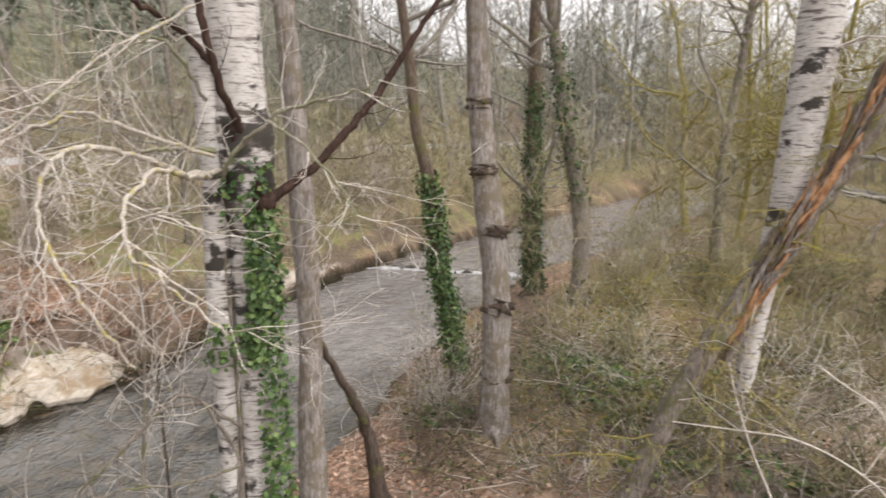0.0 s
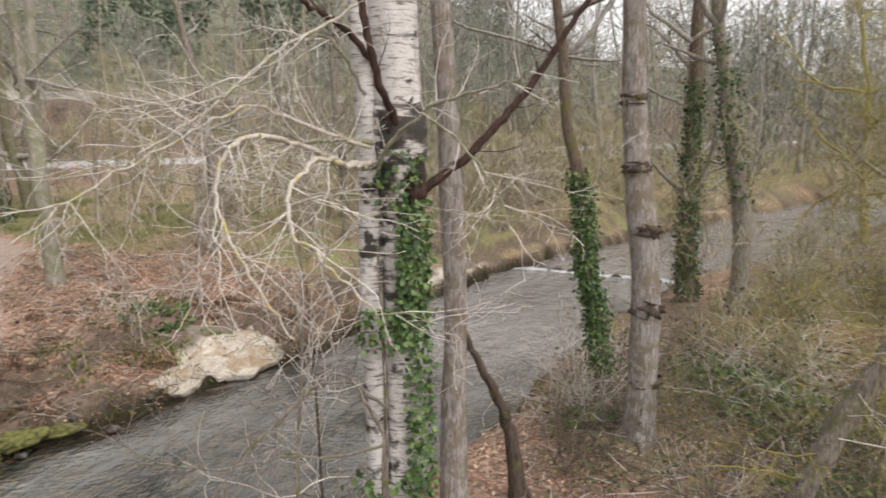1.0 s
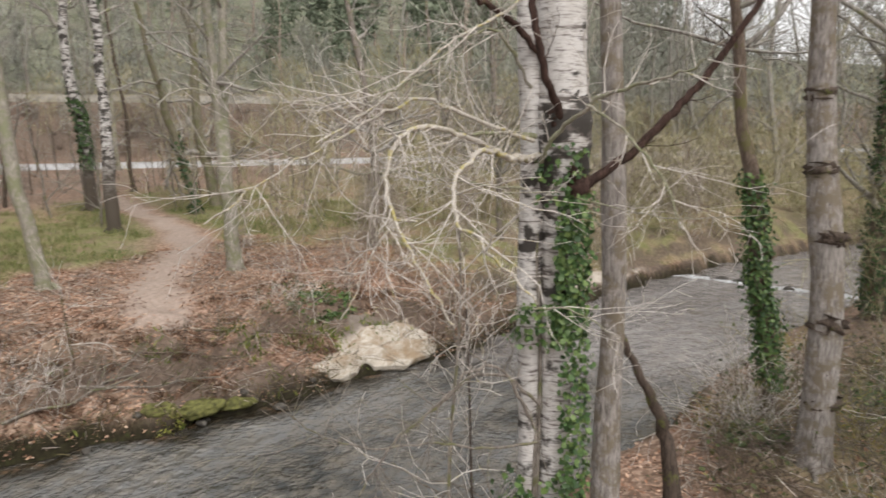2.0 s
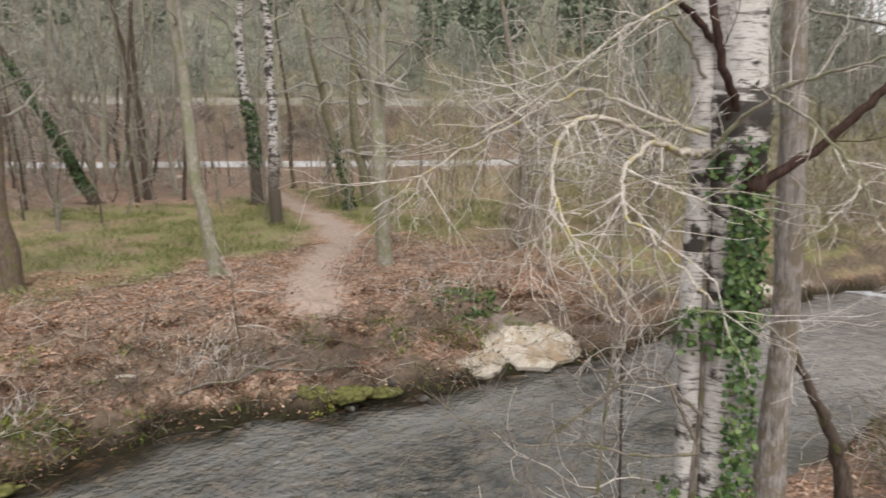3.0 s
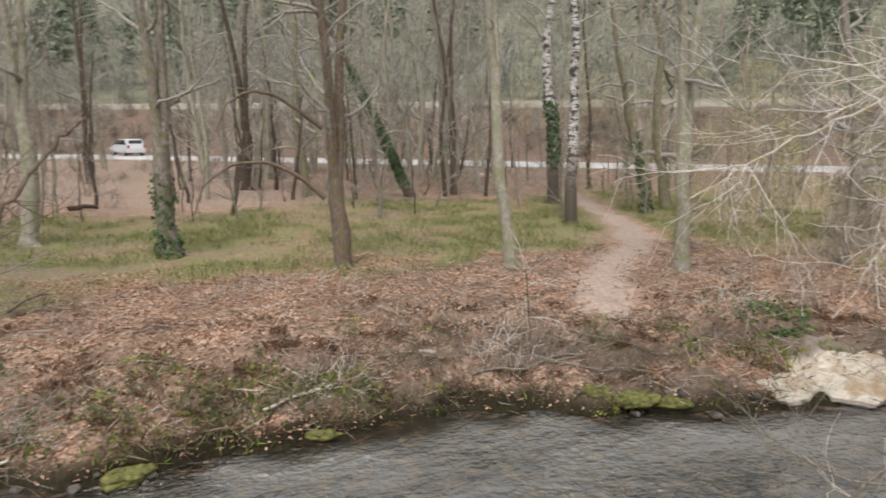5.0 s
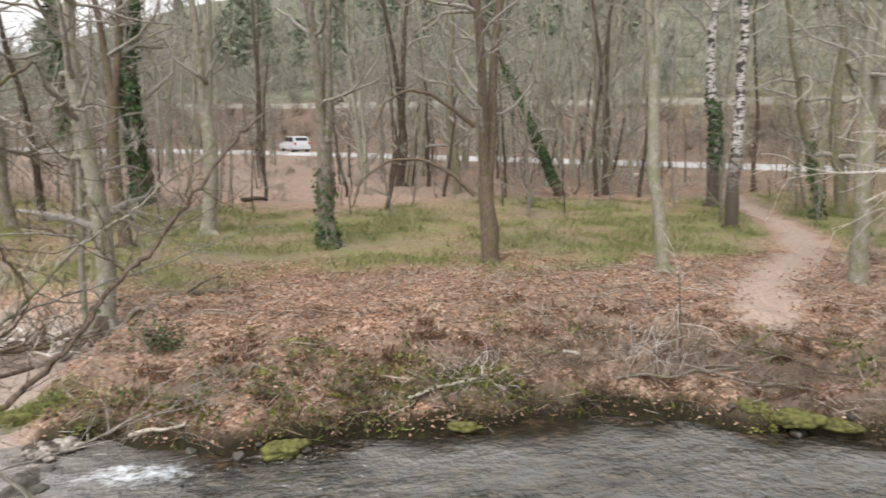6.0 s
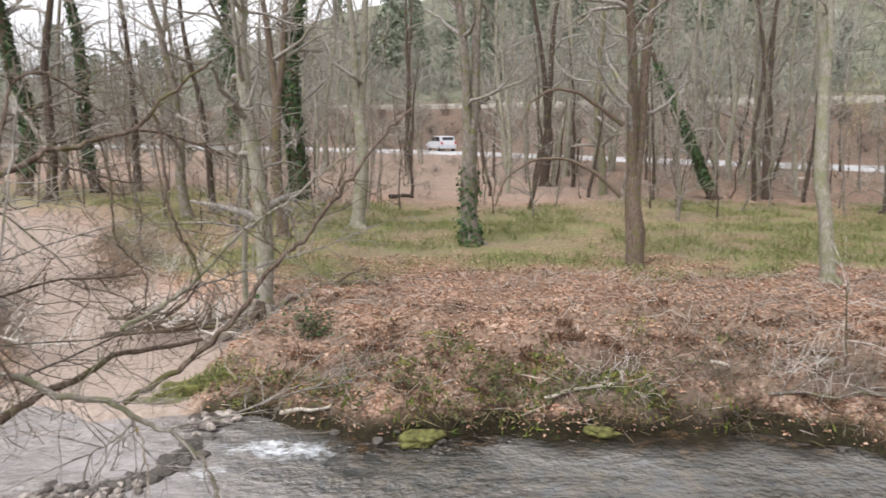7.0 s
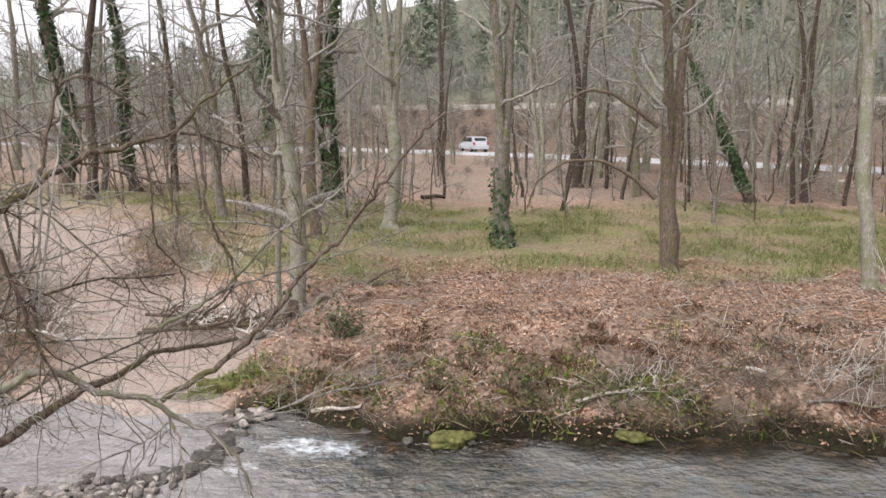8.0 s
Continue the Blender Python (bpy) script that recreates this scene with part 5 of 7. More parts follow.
# ---- parked car ----
def outline(bm, pts, y0, y1):
    """A closed side outline in x and z, given width along y."""
    a = [bm.verts.new((x, y0, z)) for x, z in pts]
    b = [bm.verts.new((x, y1, z)) for x, z in pts]
    bm.faces.new(a[::-1])
    bm.faces.new(b)
    for i in range(len(pts)):
        j = (i + 1) % len(pts)
        bm.faces.new((a[i], a[j], b[j], b[i]))


def soften(bm, width, segments=2):
    bmesh.ops.recalc_face_normals(bm, faces=bm.faces)
    bmesh.ops.bevel(bm, geom=bm.edges[:], offset=width, segments=segments, affect="EDGES", clamp_overlap=True)


def car(x, y, heading):
    z = float(height(x, y)) + 0.09
    root = thing("car", x, y, z, "small white hatchback parked on the road", "car")
    root.rotation_euler = (0, 0, radians(heading))
    bm = bmesh.new()
    outline(bm, ((-1.95, 0.28), (1.95, 0.28), (2.0, 0.55), (1.9, 0.78), (1.1, 0.95), (-1.85, 0.98), (-2.0, 0.7)), -0.84, 0.84)
    soften(bm, 0.07)
    part("body", bm, PAINT, root)
    bm = bmesh.new()
    outline(bm, ((1.1, 0.93), (0.45, 1.42), (0.1, 1.5), (-1.3, 1.5), (-1.6, 1.42), (-1.85, 0.95)), -0.74, 0.74)
    soften(bm, 0.06)
    part("cabin", bm, PAINT, root)
    for sgn in (-1, 1):
        for pts in (((0.95, 1.0), (0.42, 1.37), (-0.15, 1.42), (-0.15, 1.0)), ((-0.23, 1.0), (-0.23, 1.42), (-1.25, 1.42), (-1.5, 1.02))):
            bm = bmesh.new()
            outline(bm, pts, sgn * 0.735, sgn * 0.752)
            part("side_window", bm, DARKGLASS, root, "dark side window")
        for wx in (-1.25, 1.25):
            wheel = new("wheel")
            wheel.parent, wheel.location = root, (wx, sgn * 0.74, 0.30)
            for nm, r0, wide, mat in (("tyre", 0.30, 0.2, RUBBER), ("rim", 0.19, 0.215, ALLOY)):
                bm = bmesh.new()
                bmesh.ops.create_cone(bm, cap_ends=True, segments=24, radius1=r0, radius2=r0, depth=wide, matrix=Matrix.Rotation(radians(90), 4, "X"))
                part(nm, bm, mat, wheel)
        bm = bmesh.new()
        outline(bm, ((-1.99, 0.72), (-1.86, 0.72), (-1.80, 0.95), (-1.93, 0.95)), sgn * 0.62, sgn * 0.82)
        part("tail_lamp", bm, REDGLASS, root, "red tail lamp")
    bm = bmesh.new()
    outline(bm, ((-1.78, 1.03), (-1.81, 1.01), (-1.64, 1.40), (-1.61, 1.40)), -0.6, 0.6)
    part("rear_window", bm, DARKGLASS, root, "dark rear window")
    bm = bmesh.new()
    outline(bm, ((-2.03, 0.32), (-1.9, 0.32), (-1.9, 0.5), (-2.03, 0.5)), -0.78, 0.78)
    soften(bm, 0.02)
    part("bumper", bm, PAINT, root)


car(3.0, 72.0, 110)


# ---- stones ----
def stone_mesh(seed, flat=0.6):
    rng = np.random.default_rng(seed)
    bm = bmesh.new()
    bmesh.ops.create_icosphere(bm, subdivisions=2, radius=0.5)
    off = Vector(rng.uniform(-9, 9, 3))
    for v in bm.verts:
        k = 1 + 0.55 * noise.noise(v.co * 1.7 + off) + 0.25 * noise.noise(v.co * 4 + off)
        v.co = v.co * k
        v.co.z *= flat
    me = bpy.data.meshes.new("stone")
    bm.to_mesh(me)
    bm.free()
    return me


STONES = {kind: [stone_mesh(s + 40 * i) for s in range(5)] for i, kind in enumerate(("dry", "wet"))}
for kind, mat in (("dry", STONE), ("wet", DARKSTONE)):
    for me in STONES[kind]:
        me.materials.append(mat)


def stones(line, count, spread, sizes, kind, label, seed, base=0.0):
    rng = np.random.default_rng(seed)
    pts = resample([(a, b, 0) for a, b in line], 60)
    for _ in range(count):
        p = pts[rng.integers(60)]
        x, y = p[0] + rng.normal(0, spread), p[1] + rng.normal(0, spread)
        s = rng.uniform(*sizes)
        ob = new("stone", STONES[kind][rng.integers(5)])
        z = max(float(height(x, y)), base)
        ob.matrix_basis = pose(x, y, z + 0.12 * s, 0, 0, rng.uniform(0, 360)) @ Matrix.Diagonal((s, s * rng.uniform(0.65, 1), s, 1))
        tagged(ob, label, "stone", "stones of the weir")


stones(((-5.9, 7.3), (-4.7, 7.55), (-3.7, 7.75), (-3.4, 7.85)), 215, 0.15, (0.05, 0.16), "dry", "pale rounded river stone heaped on the weir", 3, 0.02)
stones(((-3.4, 8.1), (-3.0, 8.7), (-2.85, 9.4)), 52, 0.10, (0.09, 0.30), "wet", "dark wet stone in the riffle", 4, -0.06)
stones(((-3.1, 9.6), (-2.85, 9.85), (-2.62, 9.95)), 50, 0.12, (0.07, 0.19), "dry", "pale rounded river stone heaped on the bank", 5, 0.05)
stones(((-4.2, 7.9), (-3.3, 8.3)), 20, 0.14, (0.08, 0.24), "wet", "dark wet stone in the riffle", 6, -0.05)
stones(((-1.9, 9.65), (-1.0, 9.5), (0.4, 9.1), (1.4, 9.15)), 7, 0.09, (0.08, 0.2), "wet", "grey stone at the water's edge", 7, 0.0)
stones(((5.8, 8.8), (8.0, 7.6), (9.4, 7.2)), 8, 0.12, (0.10, 0.24), "wet", "grey stone at the water's edge", 8, 0.0)
stones(((20.4, -1.6), (21.2, 0.5), (21.3, 3.2)), 26, 0.25, (0.15, 0.4), "wet", "dark wet stone in the riffle", 9, -0.08)


def boulder(label, x, y, z, sx, sy, sz, turn, seed, mat=MOSSROCK, name="mossy_rock"):
    bm = bmesh.new()
    bmesh.ops.create_icosphere(bm, subdivisions=4, radius=0.5)
    rng = np.random.default_rng(seed)
    off = Vector(rng.uniform(-9, 9, 3))
    for v in bm.verts:
        k = 1 + 0.5 * noise.noise(v.co * 2.2 + off) + 0.22 * noise.noise(v.co * 6 + off) + 0.09 * noise.noise(v.co * 15 + off)
        v.co = Vector((v.co.x * sx, v.co.y * sy, max(-0.3, min(0.34, v.co.z)) * sz)) * k
    for f in bm.faces:
        f.smooth = True
    ob = part(name, bm, mat)
    ob.matrix_basis = pose(x, y, z, 0, 0, turn)
    return tagged(ob, label, "rock")


boulder("flat rock covered in yellow-green moss at the water", 0.14, 9.1, 0.07, 0.60, 0.38, 0.24, 8, 1)
boulder("flat rock covered in yellow-green moss at the water", 2.68, 9.25, 0.08, 0.55, 0.32, 0.22, -12, 2)
boulder("mossy lump of bank with bright yellow moss", 7.25, 8.08, 0.2, 0.62, 0.40, 0.30, -30, 3)
boulder("mossy lump of bank with bright yellow moss", 7.8, 7.86, 0.13, 0.5, 0.32, 0.26, -25, 4)
boulder("mossy mound of earth between silt and water", -3.4, 10.72, 0.12, 1.15, 0.55, 0.6, 4, 24)
boulder("mossy lump of bank with bright yellow moss", 6.75, 8.38, 0.26, 0.55, 0.36, 0.28, -40, 14)


def rock_ledge():
    """A bleached, layered shelf with a ragged undercut edge over the water."""
    outline = ((9.0, 7.5), (9.55, 7.15), (10.1, 7.05), (10.4, 6.75), (10.55, 6.4), (10.95, 6.5), (11.4, 6.3), (12.0, 6.75), (12.35, 7.4), (11.6, 7.85), (10.7, 7.75), (9.8, 7.6))
    mid = np.mean(outline, 0)
    ring = resample([(a, b, 0) for a, b in (*outline, outline[0])], 90)[:-1, :2]
    n = len(ring)
    front = smooth(0.0, 1.2, -(far_gap(ring[:, 0], ring[:, 1]) - 0.9))
    rim = mid + (ring - mid) * (1 + 0.10 * (value_noise(3.1 * ring[:, 0], 3.1 * ring[:, 1], 21) - 0.5) + 0.22 * (value_noise(9 * ring[:, 0], 9 * ring[:, 1], 22) - 0.5))[:, None]
    rows = []
    for u in np.linspace(0.04, 1, 22):
        p = mid + (rim - mid) * u
        slope = np.maximum(0.13 + 0.05 * smooth(9.0, 11.5, p[:, 0]), height(p[:, 0], p[:, 1]) + 0.055 - 0.16 * smooth(0.6, 1.0, u) * smooth(0.35, 0.8, far_gap(p[:, 0], p[:, 1])))
        along = 0.8 * p[:, 0] + 0.6 * p[:, 1]
        across = 0.8 * p[:, 1] - 0.6 * p[:, 0]
        layers = 0.08 * value_noise(1.5 * along, 4.0 * across, 23) + 0.05 * value_noise(3.5 * along, 11 * across, 24) + 0.015 * value_noise(13 * p[:, 0], 13 * p[:, 1], 25)
        rows.append(np.stack([p[:, 0], p[:, 1], slope + np.round(layers * 22) / 22 * 0.15 + layers * 0.3 - 0.07 * u ** 6], 1))
    for inset, drop in ((0.99, 0.03), (0.95, 0.06), (0.97, 0.08), (0.84, 0.11), (0.74, 0.2), (0.70, 0.50)):
        p = mid + (rim - mid) * inset
        rows.append(np.stack([p[:, 0], p[:, 1], rows[21][:, 2] - drop * (0.5 + 0.5 * front) + 0.02 * value_noise(9 * p[:, 0], 9 * p[:, 1] + drop * 40, 26)], 1))
    v = np.concatenate(rows)
    k = len(rows)
    i, j = np.arange(k - 1)[:, None] * n, np.arange(n)[None]
    j2 = (j + 1) % n
    q = np.stack([i + j, i + j2, i + n + j2, i + n + j], -1).reshape(-1, 4)
    tagged(dress("rock_ledge", mesh_quads("rock_ledge", v, q), LIMESTONE), "pale bleached rock ledge with a ragged edge over the water", "rock")


rock_ledge()

# ---- logs and sticks ----
def stick(label, pts, r0, r1, mat, name="stick", twigs=0, seed=1):
    rng = np.random.default_rng(seed)
    s = Shape()
    line = resample(pts, 6 * len(pts))
    s.tube(line, np.linspace(r0, r1, len(line)), 8, 0.06, rng)
    for _ in range(twigs):
        j = int(rng.uniform(0.1, 0.95) * (len(line) - 1))
        d = turned((line[-1] - line[0]) / np.linalg.norm(line[-1] - line[0]), rng.uniform(0.4, 1.2), rng)
        d[2] = abs(d[2])
        grow(s, line[j], d, rng.uniform(0.3, 0.9), r0 * 0.5, 1, rng, 0.2, 0.0, 3, 0.12, 0.4, 0.003)
    me = s.mesh(name)
    return tagged(dress(name, me, mat), label, "stick" if r0 < 0.06 else "log")


def lying(a, b, lift=0.03, k=5, seed=0):
    """Points of a thing that lies on the ground between two places."""
    rng = np.random.default_rng(seed)
    out = []
    for u in np.linspace(0, 1, k):
        x, y = a[0] + (b[0] - a[0]) * u + rng.normal(0, 0.06), a[1] + (b[1] - a[1]) * u + rng.normal(0, 0.06)
        out.append((x, y, max(0.02, float(height(x, y))) + lift))
    return out


stick("moss-topped sill log at the silt's edge", ((-4.3, 10.55, 0.05), (-3.7, 10.5, 0.07), (-3.05, 10.45, 0.08)), 0.085, 0.075, BARK["moss"], "sill_log")
stick("dark fallen log beyond the grass", lying((-0.85, 28.9), (0.15, 29.6), 0.1, 5, 4), 0.09, 0.07, BARK["dark"], "fallen_log")
stick("fallen rotting log in the leaf litter", lying((-2.7, 13.9), (-0.9, 14.1), 0.06, 5, 5), 0.08, 0.06, BARK["brown"], "fallen_log", 3)
stick("fallen branch among brown leaves", lying((6.2, 9.3), (7.9, 8.3), 0.10, 5, 6), 0.024, 0.012, BARK["grey"], "fallen_branch", 8, 6)
stick("fallen branch among brown leaves", lying((7.2, 9.7), (8.6, 8.4), 0.12, 5, 7), 0.02, 0.01, BARK["brown"], "fallen_branch", 8, 7)
stick("fallen branch among brown leaves", lying((5.2, 9.5), (7.0, 9.0), 0.12, 5, 8), 0.025, 0.012, BARK["grey"], "fallen_branch", 9, 8)
stick("fallen branch among brown leaves", lying((8.4, 9.3), (10.2, 8.3), 0.10, 5, 9), 0.02, 0.01, BARK["brown"], "fallen_branch", 6, 9)
stick("bleached stick lying across the bank", lying((2.0, 9.75), (2.9, 9.65), 0.06, 4, 10), 0.03, 0.02, PALEWOOD, "bleached_stick")
stick("bleached stick lying across the bank", lying((-1.9, 9.75), (-1.2, 9.65), 0.05, 4, 11), 0.035, 0.02, PALEWOOD, "bleached_stick")
stick("bleached stick lying across the bank", lying((4.5, 10.0), (4.62, 9.95), 0.2, 3, 12), 0.03, 0.03, PALEWOOD, "bleached_stick")
stick("white weathered board lying beyond the grass", lying((19.5, 36.4), (20.3, 35.9), 0.25, 3, 13), 0.10, 0.08, PALEWOOD, "white_board")
for k, (a, b) in enumerate((((-5.6, 14.2), (-3.4, 14.9)), ((-5.3, 14.9), (-3.2, 14.3)), ((-5.9, 13.7), (-3.9, 14.1)), ((-4.9, 15.3), (-3.6, 14.2)), ((-6.4, 14.6), (-4.4, 14.4)), ((-8.6, 12.0), (-6.2, 12.6)), ((-5.7, 13.2), (-3.5, 13.6)), ((-5.2, 13.9), (-3.6, 13.0)), ((-4.6, 13.3), (-3.0, 13.5)), ((-6.0, 15.0), (-4.6, 13.6)), ((-4.9, 12.9), (-3.3, 13.9)))):
    stick("driftwood branch lying on the pale silt", lying(a, b, 0.10 + 0.03 * k, 5, 20 + k), 0.04, 0.015, BARK["twig" if k % 2 else "brown"], "driftwood_branch", 9, 20 + k)


# ---- thin saplings that stand alone ----
def sapling(label, x, y, tall, r, lean, tone, seed, twigs=10):
    rng = np.random.default_rng(seed)
    z = float(height(x, y))
    root = thing("sapling", x, y, z, label, "sapling", "saplings")
    s, fine = Shape(), Shape()
    h = np.linspace(-0.1, tall, 16)
    line = np.stack([x + lean[0] * h + 0.04 * np.sin(2 * h + seed), y + lean[1] * h + 0.04 * np.sin(1.6 * h), z + h], 1)
    s.tube(line, np.linspace(r, r * 0.4, 16), 7, 0.05, rng)
    for _ in range(twigs):
        j = int(rng.uniform(0.25, 0.98) * 15)
        d = np.array([rng.uniform(-1, 1), rng.uniform(-1, 1), rng.uniform(0.1, 1.0)])
        grow(fine, line[j], d / np.linalg.norm(d), rng.uniform(0.3, 1.1), r * 0.35, 1, rng, 0.2, 0.03, 4, 0.12, 0.4, 0.003)
    hung("stem", s, BARK[tone], root)
    tagged(hung("twig_spray", fine, BARK["twig"], root, "fine bare twigs"), kind="stuff")


sapling("slim bare sapling on the leafy bank", 6.35, 9.7, 1.5, 0.022, (-0.02, 0), "brown", 1, 5)
sapling("slim bare sapling by the stream", 4.62, 2.28, 3.4, 0.02, (0.02, 0.02), "grey", 2, 12)
sapling("slim bare sapling by the stream", 5.4, 2.45, 2.9, 0.016, (-0.03, 0.05), "dark", 5, 10)
stick("pale arching bramble cane rooted in the bank", ((4.05, -2.95, 0.85), (4.08, -2.8, 1.7), (4.19, -2.40, 2.47), (4.39, -2.20, 2.58), (4.56, -2.00, 2.62), (4.75, -1.71, 2.57), (4.94, -1.35, 2.53)), 0.01, 0.004, BARK["twig"], "bramble_cane", 6, 60)
stick("pale arching bramble cane rooted in the bank", ((4.6, -2.15, 0.85), (4.63, -1.96, 2.12), (4.69, -1.81, 2.45), (4.74, -1.69, 2.82), (4.75, -1.64, 3.04)), 0.01, 0.005, BARK["twig"], "bramble_cane", 4, 61)
stick("pale arching bramble cane rooted in the bank", ((3.95, -2.75, 0.85), (4.0, -2.6, 1.9), (4.13, -2.30, 3.02), (4.27, -2.16, 3.06), (4.38, -2.04, 3.16)), 0.009, 0.004, BARK["twig"], "bramble_cane", 3, 62)


# ---- uncountable stuff: far woods, thickets, leaves, grass ----
def stuff(name, shape, mat, label, category):
    return tagged(dress(name, shape.mesh(name), mat), label, category, kind="stuff")


def far_tree(seed, tall, r, boughs, kids, least, twisty=0.12, apart=False):
    rng = np.random.default_rng(seed)
    s, t = Shape(), Shape()
    h = np.linspace(-0.3, tall, 9)
    line = np.stack([0.25 * np.sin(h * 0.5 + seed) + rng.normal(0, 0.06, 9), 0.25 * np.sin(h * 0.43 + 2 * seed), h], 1)
    rad = r * (1 - 0.75 * np.clip(h / tall, 0, 1))
    s.tube(line, rad, 6)
    for _ in range(boughs):
        j = int(rng.uniform(0.15, 0.98) * 8)
        a = rng.uniform(0, 6.28)
        d = np.array([math.cos(a), math.sin(a), rng.uniform(0.2, 1.2)])
        grow(t, line[j], d / np.linalg.norm(d), rng.uniform(0.15, 0.32) * tall, max(least, rad[j] * 0.35), 1, rng, twisty, 0.06, kids, tall * 0.07, 0.35, least)
    if apart:
        return s.arrays(), t.arrays()
    s.take(*t.arrays())
    return s.arrays()


def scatter_things(name, variants, places, bark_tone, twig_tone, label, category, group, low, high, seed):
    """Small trees as things of their own, on shared meshes."""
    rng = np.random.default_rng(seed)
    meshes = []
    for stem, twigs in variants:
        a, b = mesh_quads("stem", *stem), mesh_quads("twig_spray", *twigs)
        a.materials.append(BARK[bark_tone])
        b.materials.append(BARK[twig_tone])
        meshes.append((a, b))
    for x, y in places:
        root = thing(name, x, y, float(height(x, y)), label, category, group)
        k = rng.uniform(low, high)
        root.matrix_basis = pose(x, y, root.location.z, *rng.normal(0, 3, 2), rng.uniform(0, 360)) @ Matrix.Diagonal((k, k, k, 1))
        for me, nm in zip(meshes[rng.integers(len(meshes))], ("stem", "twig_spray")):
            ob = new(nm, me)
            ob.parent = root
            tagged(ob, kind="stuff" if nm == "twig_spray" else "")


def scatter(name, variants, places, mat, label, category, low=0.75, high=1.25, seed=1):
    rng = np.random.default_rng(seed)
    out = Shape()
    for x, y in places:
        v, q = variants[rng.integers(len(variants))]
        a, k = rng.uniform(0, 6.28), rng.uniform(low, high)
        tilt = rng.normal(0, 0.05, 2)
        c, s = math.cos(a), math.sin(a)
        w = np.stack([v[:, 0] * c - v[:, 1] * s + tilt[0] * v[:, 2], v[:, 0] * s + v[:, 1] * c + tilt[1] * v[:, 2], v[:, 2]], 1) * k
        out.take(w + np.array([x, y, float(height(x, y))]), q)
    return stuff(name, out, mat, label, category)


def spots(count, box, accept, seed):
    rng = np.random.default_rng(seed)
    out = []
    while len(out) < count:
        x, y = rng.uniform(box[0], box[1]), rng.uniform(box[2], box[3])
        if accept(x, y, rng):
            out.append((x, y))
    return out


def on_hill(x, y, rng):
    r = float(road_gap(x, y))
    return (4 < r < 12.5 and rng.uniform() < 0.15) or (19 < r < 150 and rng.uniform() < 20 / (r + 6))


HILL_TREES = [far_tree(s, 11 + s % 4, 0.13 + 0.02 * (s % 3), 13, 3, 0.014) for s in range(7)]
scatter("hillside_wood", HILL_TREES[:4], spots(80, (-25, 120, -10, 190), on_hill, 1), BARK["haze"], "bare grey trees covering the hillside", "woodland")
scatter("hillside_wood", HILL_TREES[4:], spots(54, (-20, 120, -5, 170), on_hill, 2), BARK["redhaze"], "bare reddish-grey trees covering the hillside", "woodland")


def upstream(x, y, rng):
    r = float(road_gap(x, y))
    return abs(r) > 5 and float(silt_gap(x, y)) > 2 and (abs(r - 16) > 4)


scatter("upstream_wood", HILL_TREES[:5], spots(60, (-75, -9, 36, 150), upstream, 3), BARK["haze"], "bare trees in the valley upstream", "woodland", 0.6, 1.05)


def downstream(x, y, rng):
    return abs(float(road_gap(x, y))) > 5 and (float(far_gap(x, y)) > 3 or float(near_gap(x, y)) > 2.5)


scatter("downstream_wood", HILL_TREES[:5], spots(44, (32, 120, -60, 22), downstream, 4), BARK["haze"], "bare trees in the valley downstream", "woodland", 0.6, 1.0)
scatter("downstream_wood", HILL_TREES, spots(75, (40, 78, -34, 20), downstream, 14), BARK["haze"], "bare trees in the valley downstream", "woodland", 0.8, 1.25)
scatter("grove_behind", HILL_TREES[:3], spots(18, (-60, 40, -70, -14), lambda x, y, g: True, 6), BARK["haze"], "bare trees on the near side of the stream", "woodland")


def pine(seed):
    rng = np.random.default_rng(seed)
    s = Shape()
    k = 480
    h = rng.uniform(0.3, 1, k)
    a = rng.uniform(0, 6.28, k)
    lump = 0.6 + 0.4 * np.sin(3 * a + 9 * h + seed)
    r = 3.2 * (1.05 - h) ** 0.45 * np.sqrt(rng.uniform(0.05, 1, k)) * lump
    at = np.stack([r * np.cos(a), r * np.sin(a), 11 * h], 1)
    s.leaves(at, rng.normal(0, 1, (k, 3)), rng.uniform(0.4, 1.0, k), rng, 0.4, 0.2)
    s.tube(np.array([[0, 0, -0.3], [0.1, 0, 4], [0, 0.1, 10]]), np.array([0.16, 0.12, 0.03]), 6)
    return s.arrays()


PINES = [pine(s) for s in range(4)]
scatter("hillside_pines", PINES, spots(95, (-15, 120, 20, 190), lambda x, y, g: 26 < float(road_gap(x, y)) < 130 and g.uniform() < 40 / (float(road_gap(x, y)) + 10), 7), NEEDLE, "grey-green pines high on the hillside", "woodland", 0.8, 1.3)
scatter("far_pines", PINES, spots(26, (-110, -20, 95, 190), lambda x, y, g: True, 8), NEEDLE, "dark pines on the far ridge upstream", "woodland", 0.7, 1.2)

POLES = [far_tree(s + 60, 5.5 + s % 3, 0.045, 9, 3, 0.007, 0.22, True) for s in range(5)]


def in_grove(x, y, rng):
    return abs(x - 0.045 * y) > 0.03 * y and float(line_gap(x, y, PATH)) > 1.2 and float(silt_gap(x, y)) > 0.8 and float(road_gap(x, y)) < -4 and float(far_gap(x, y)) > 5


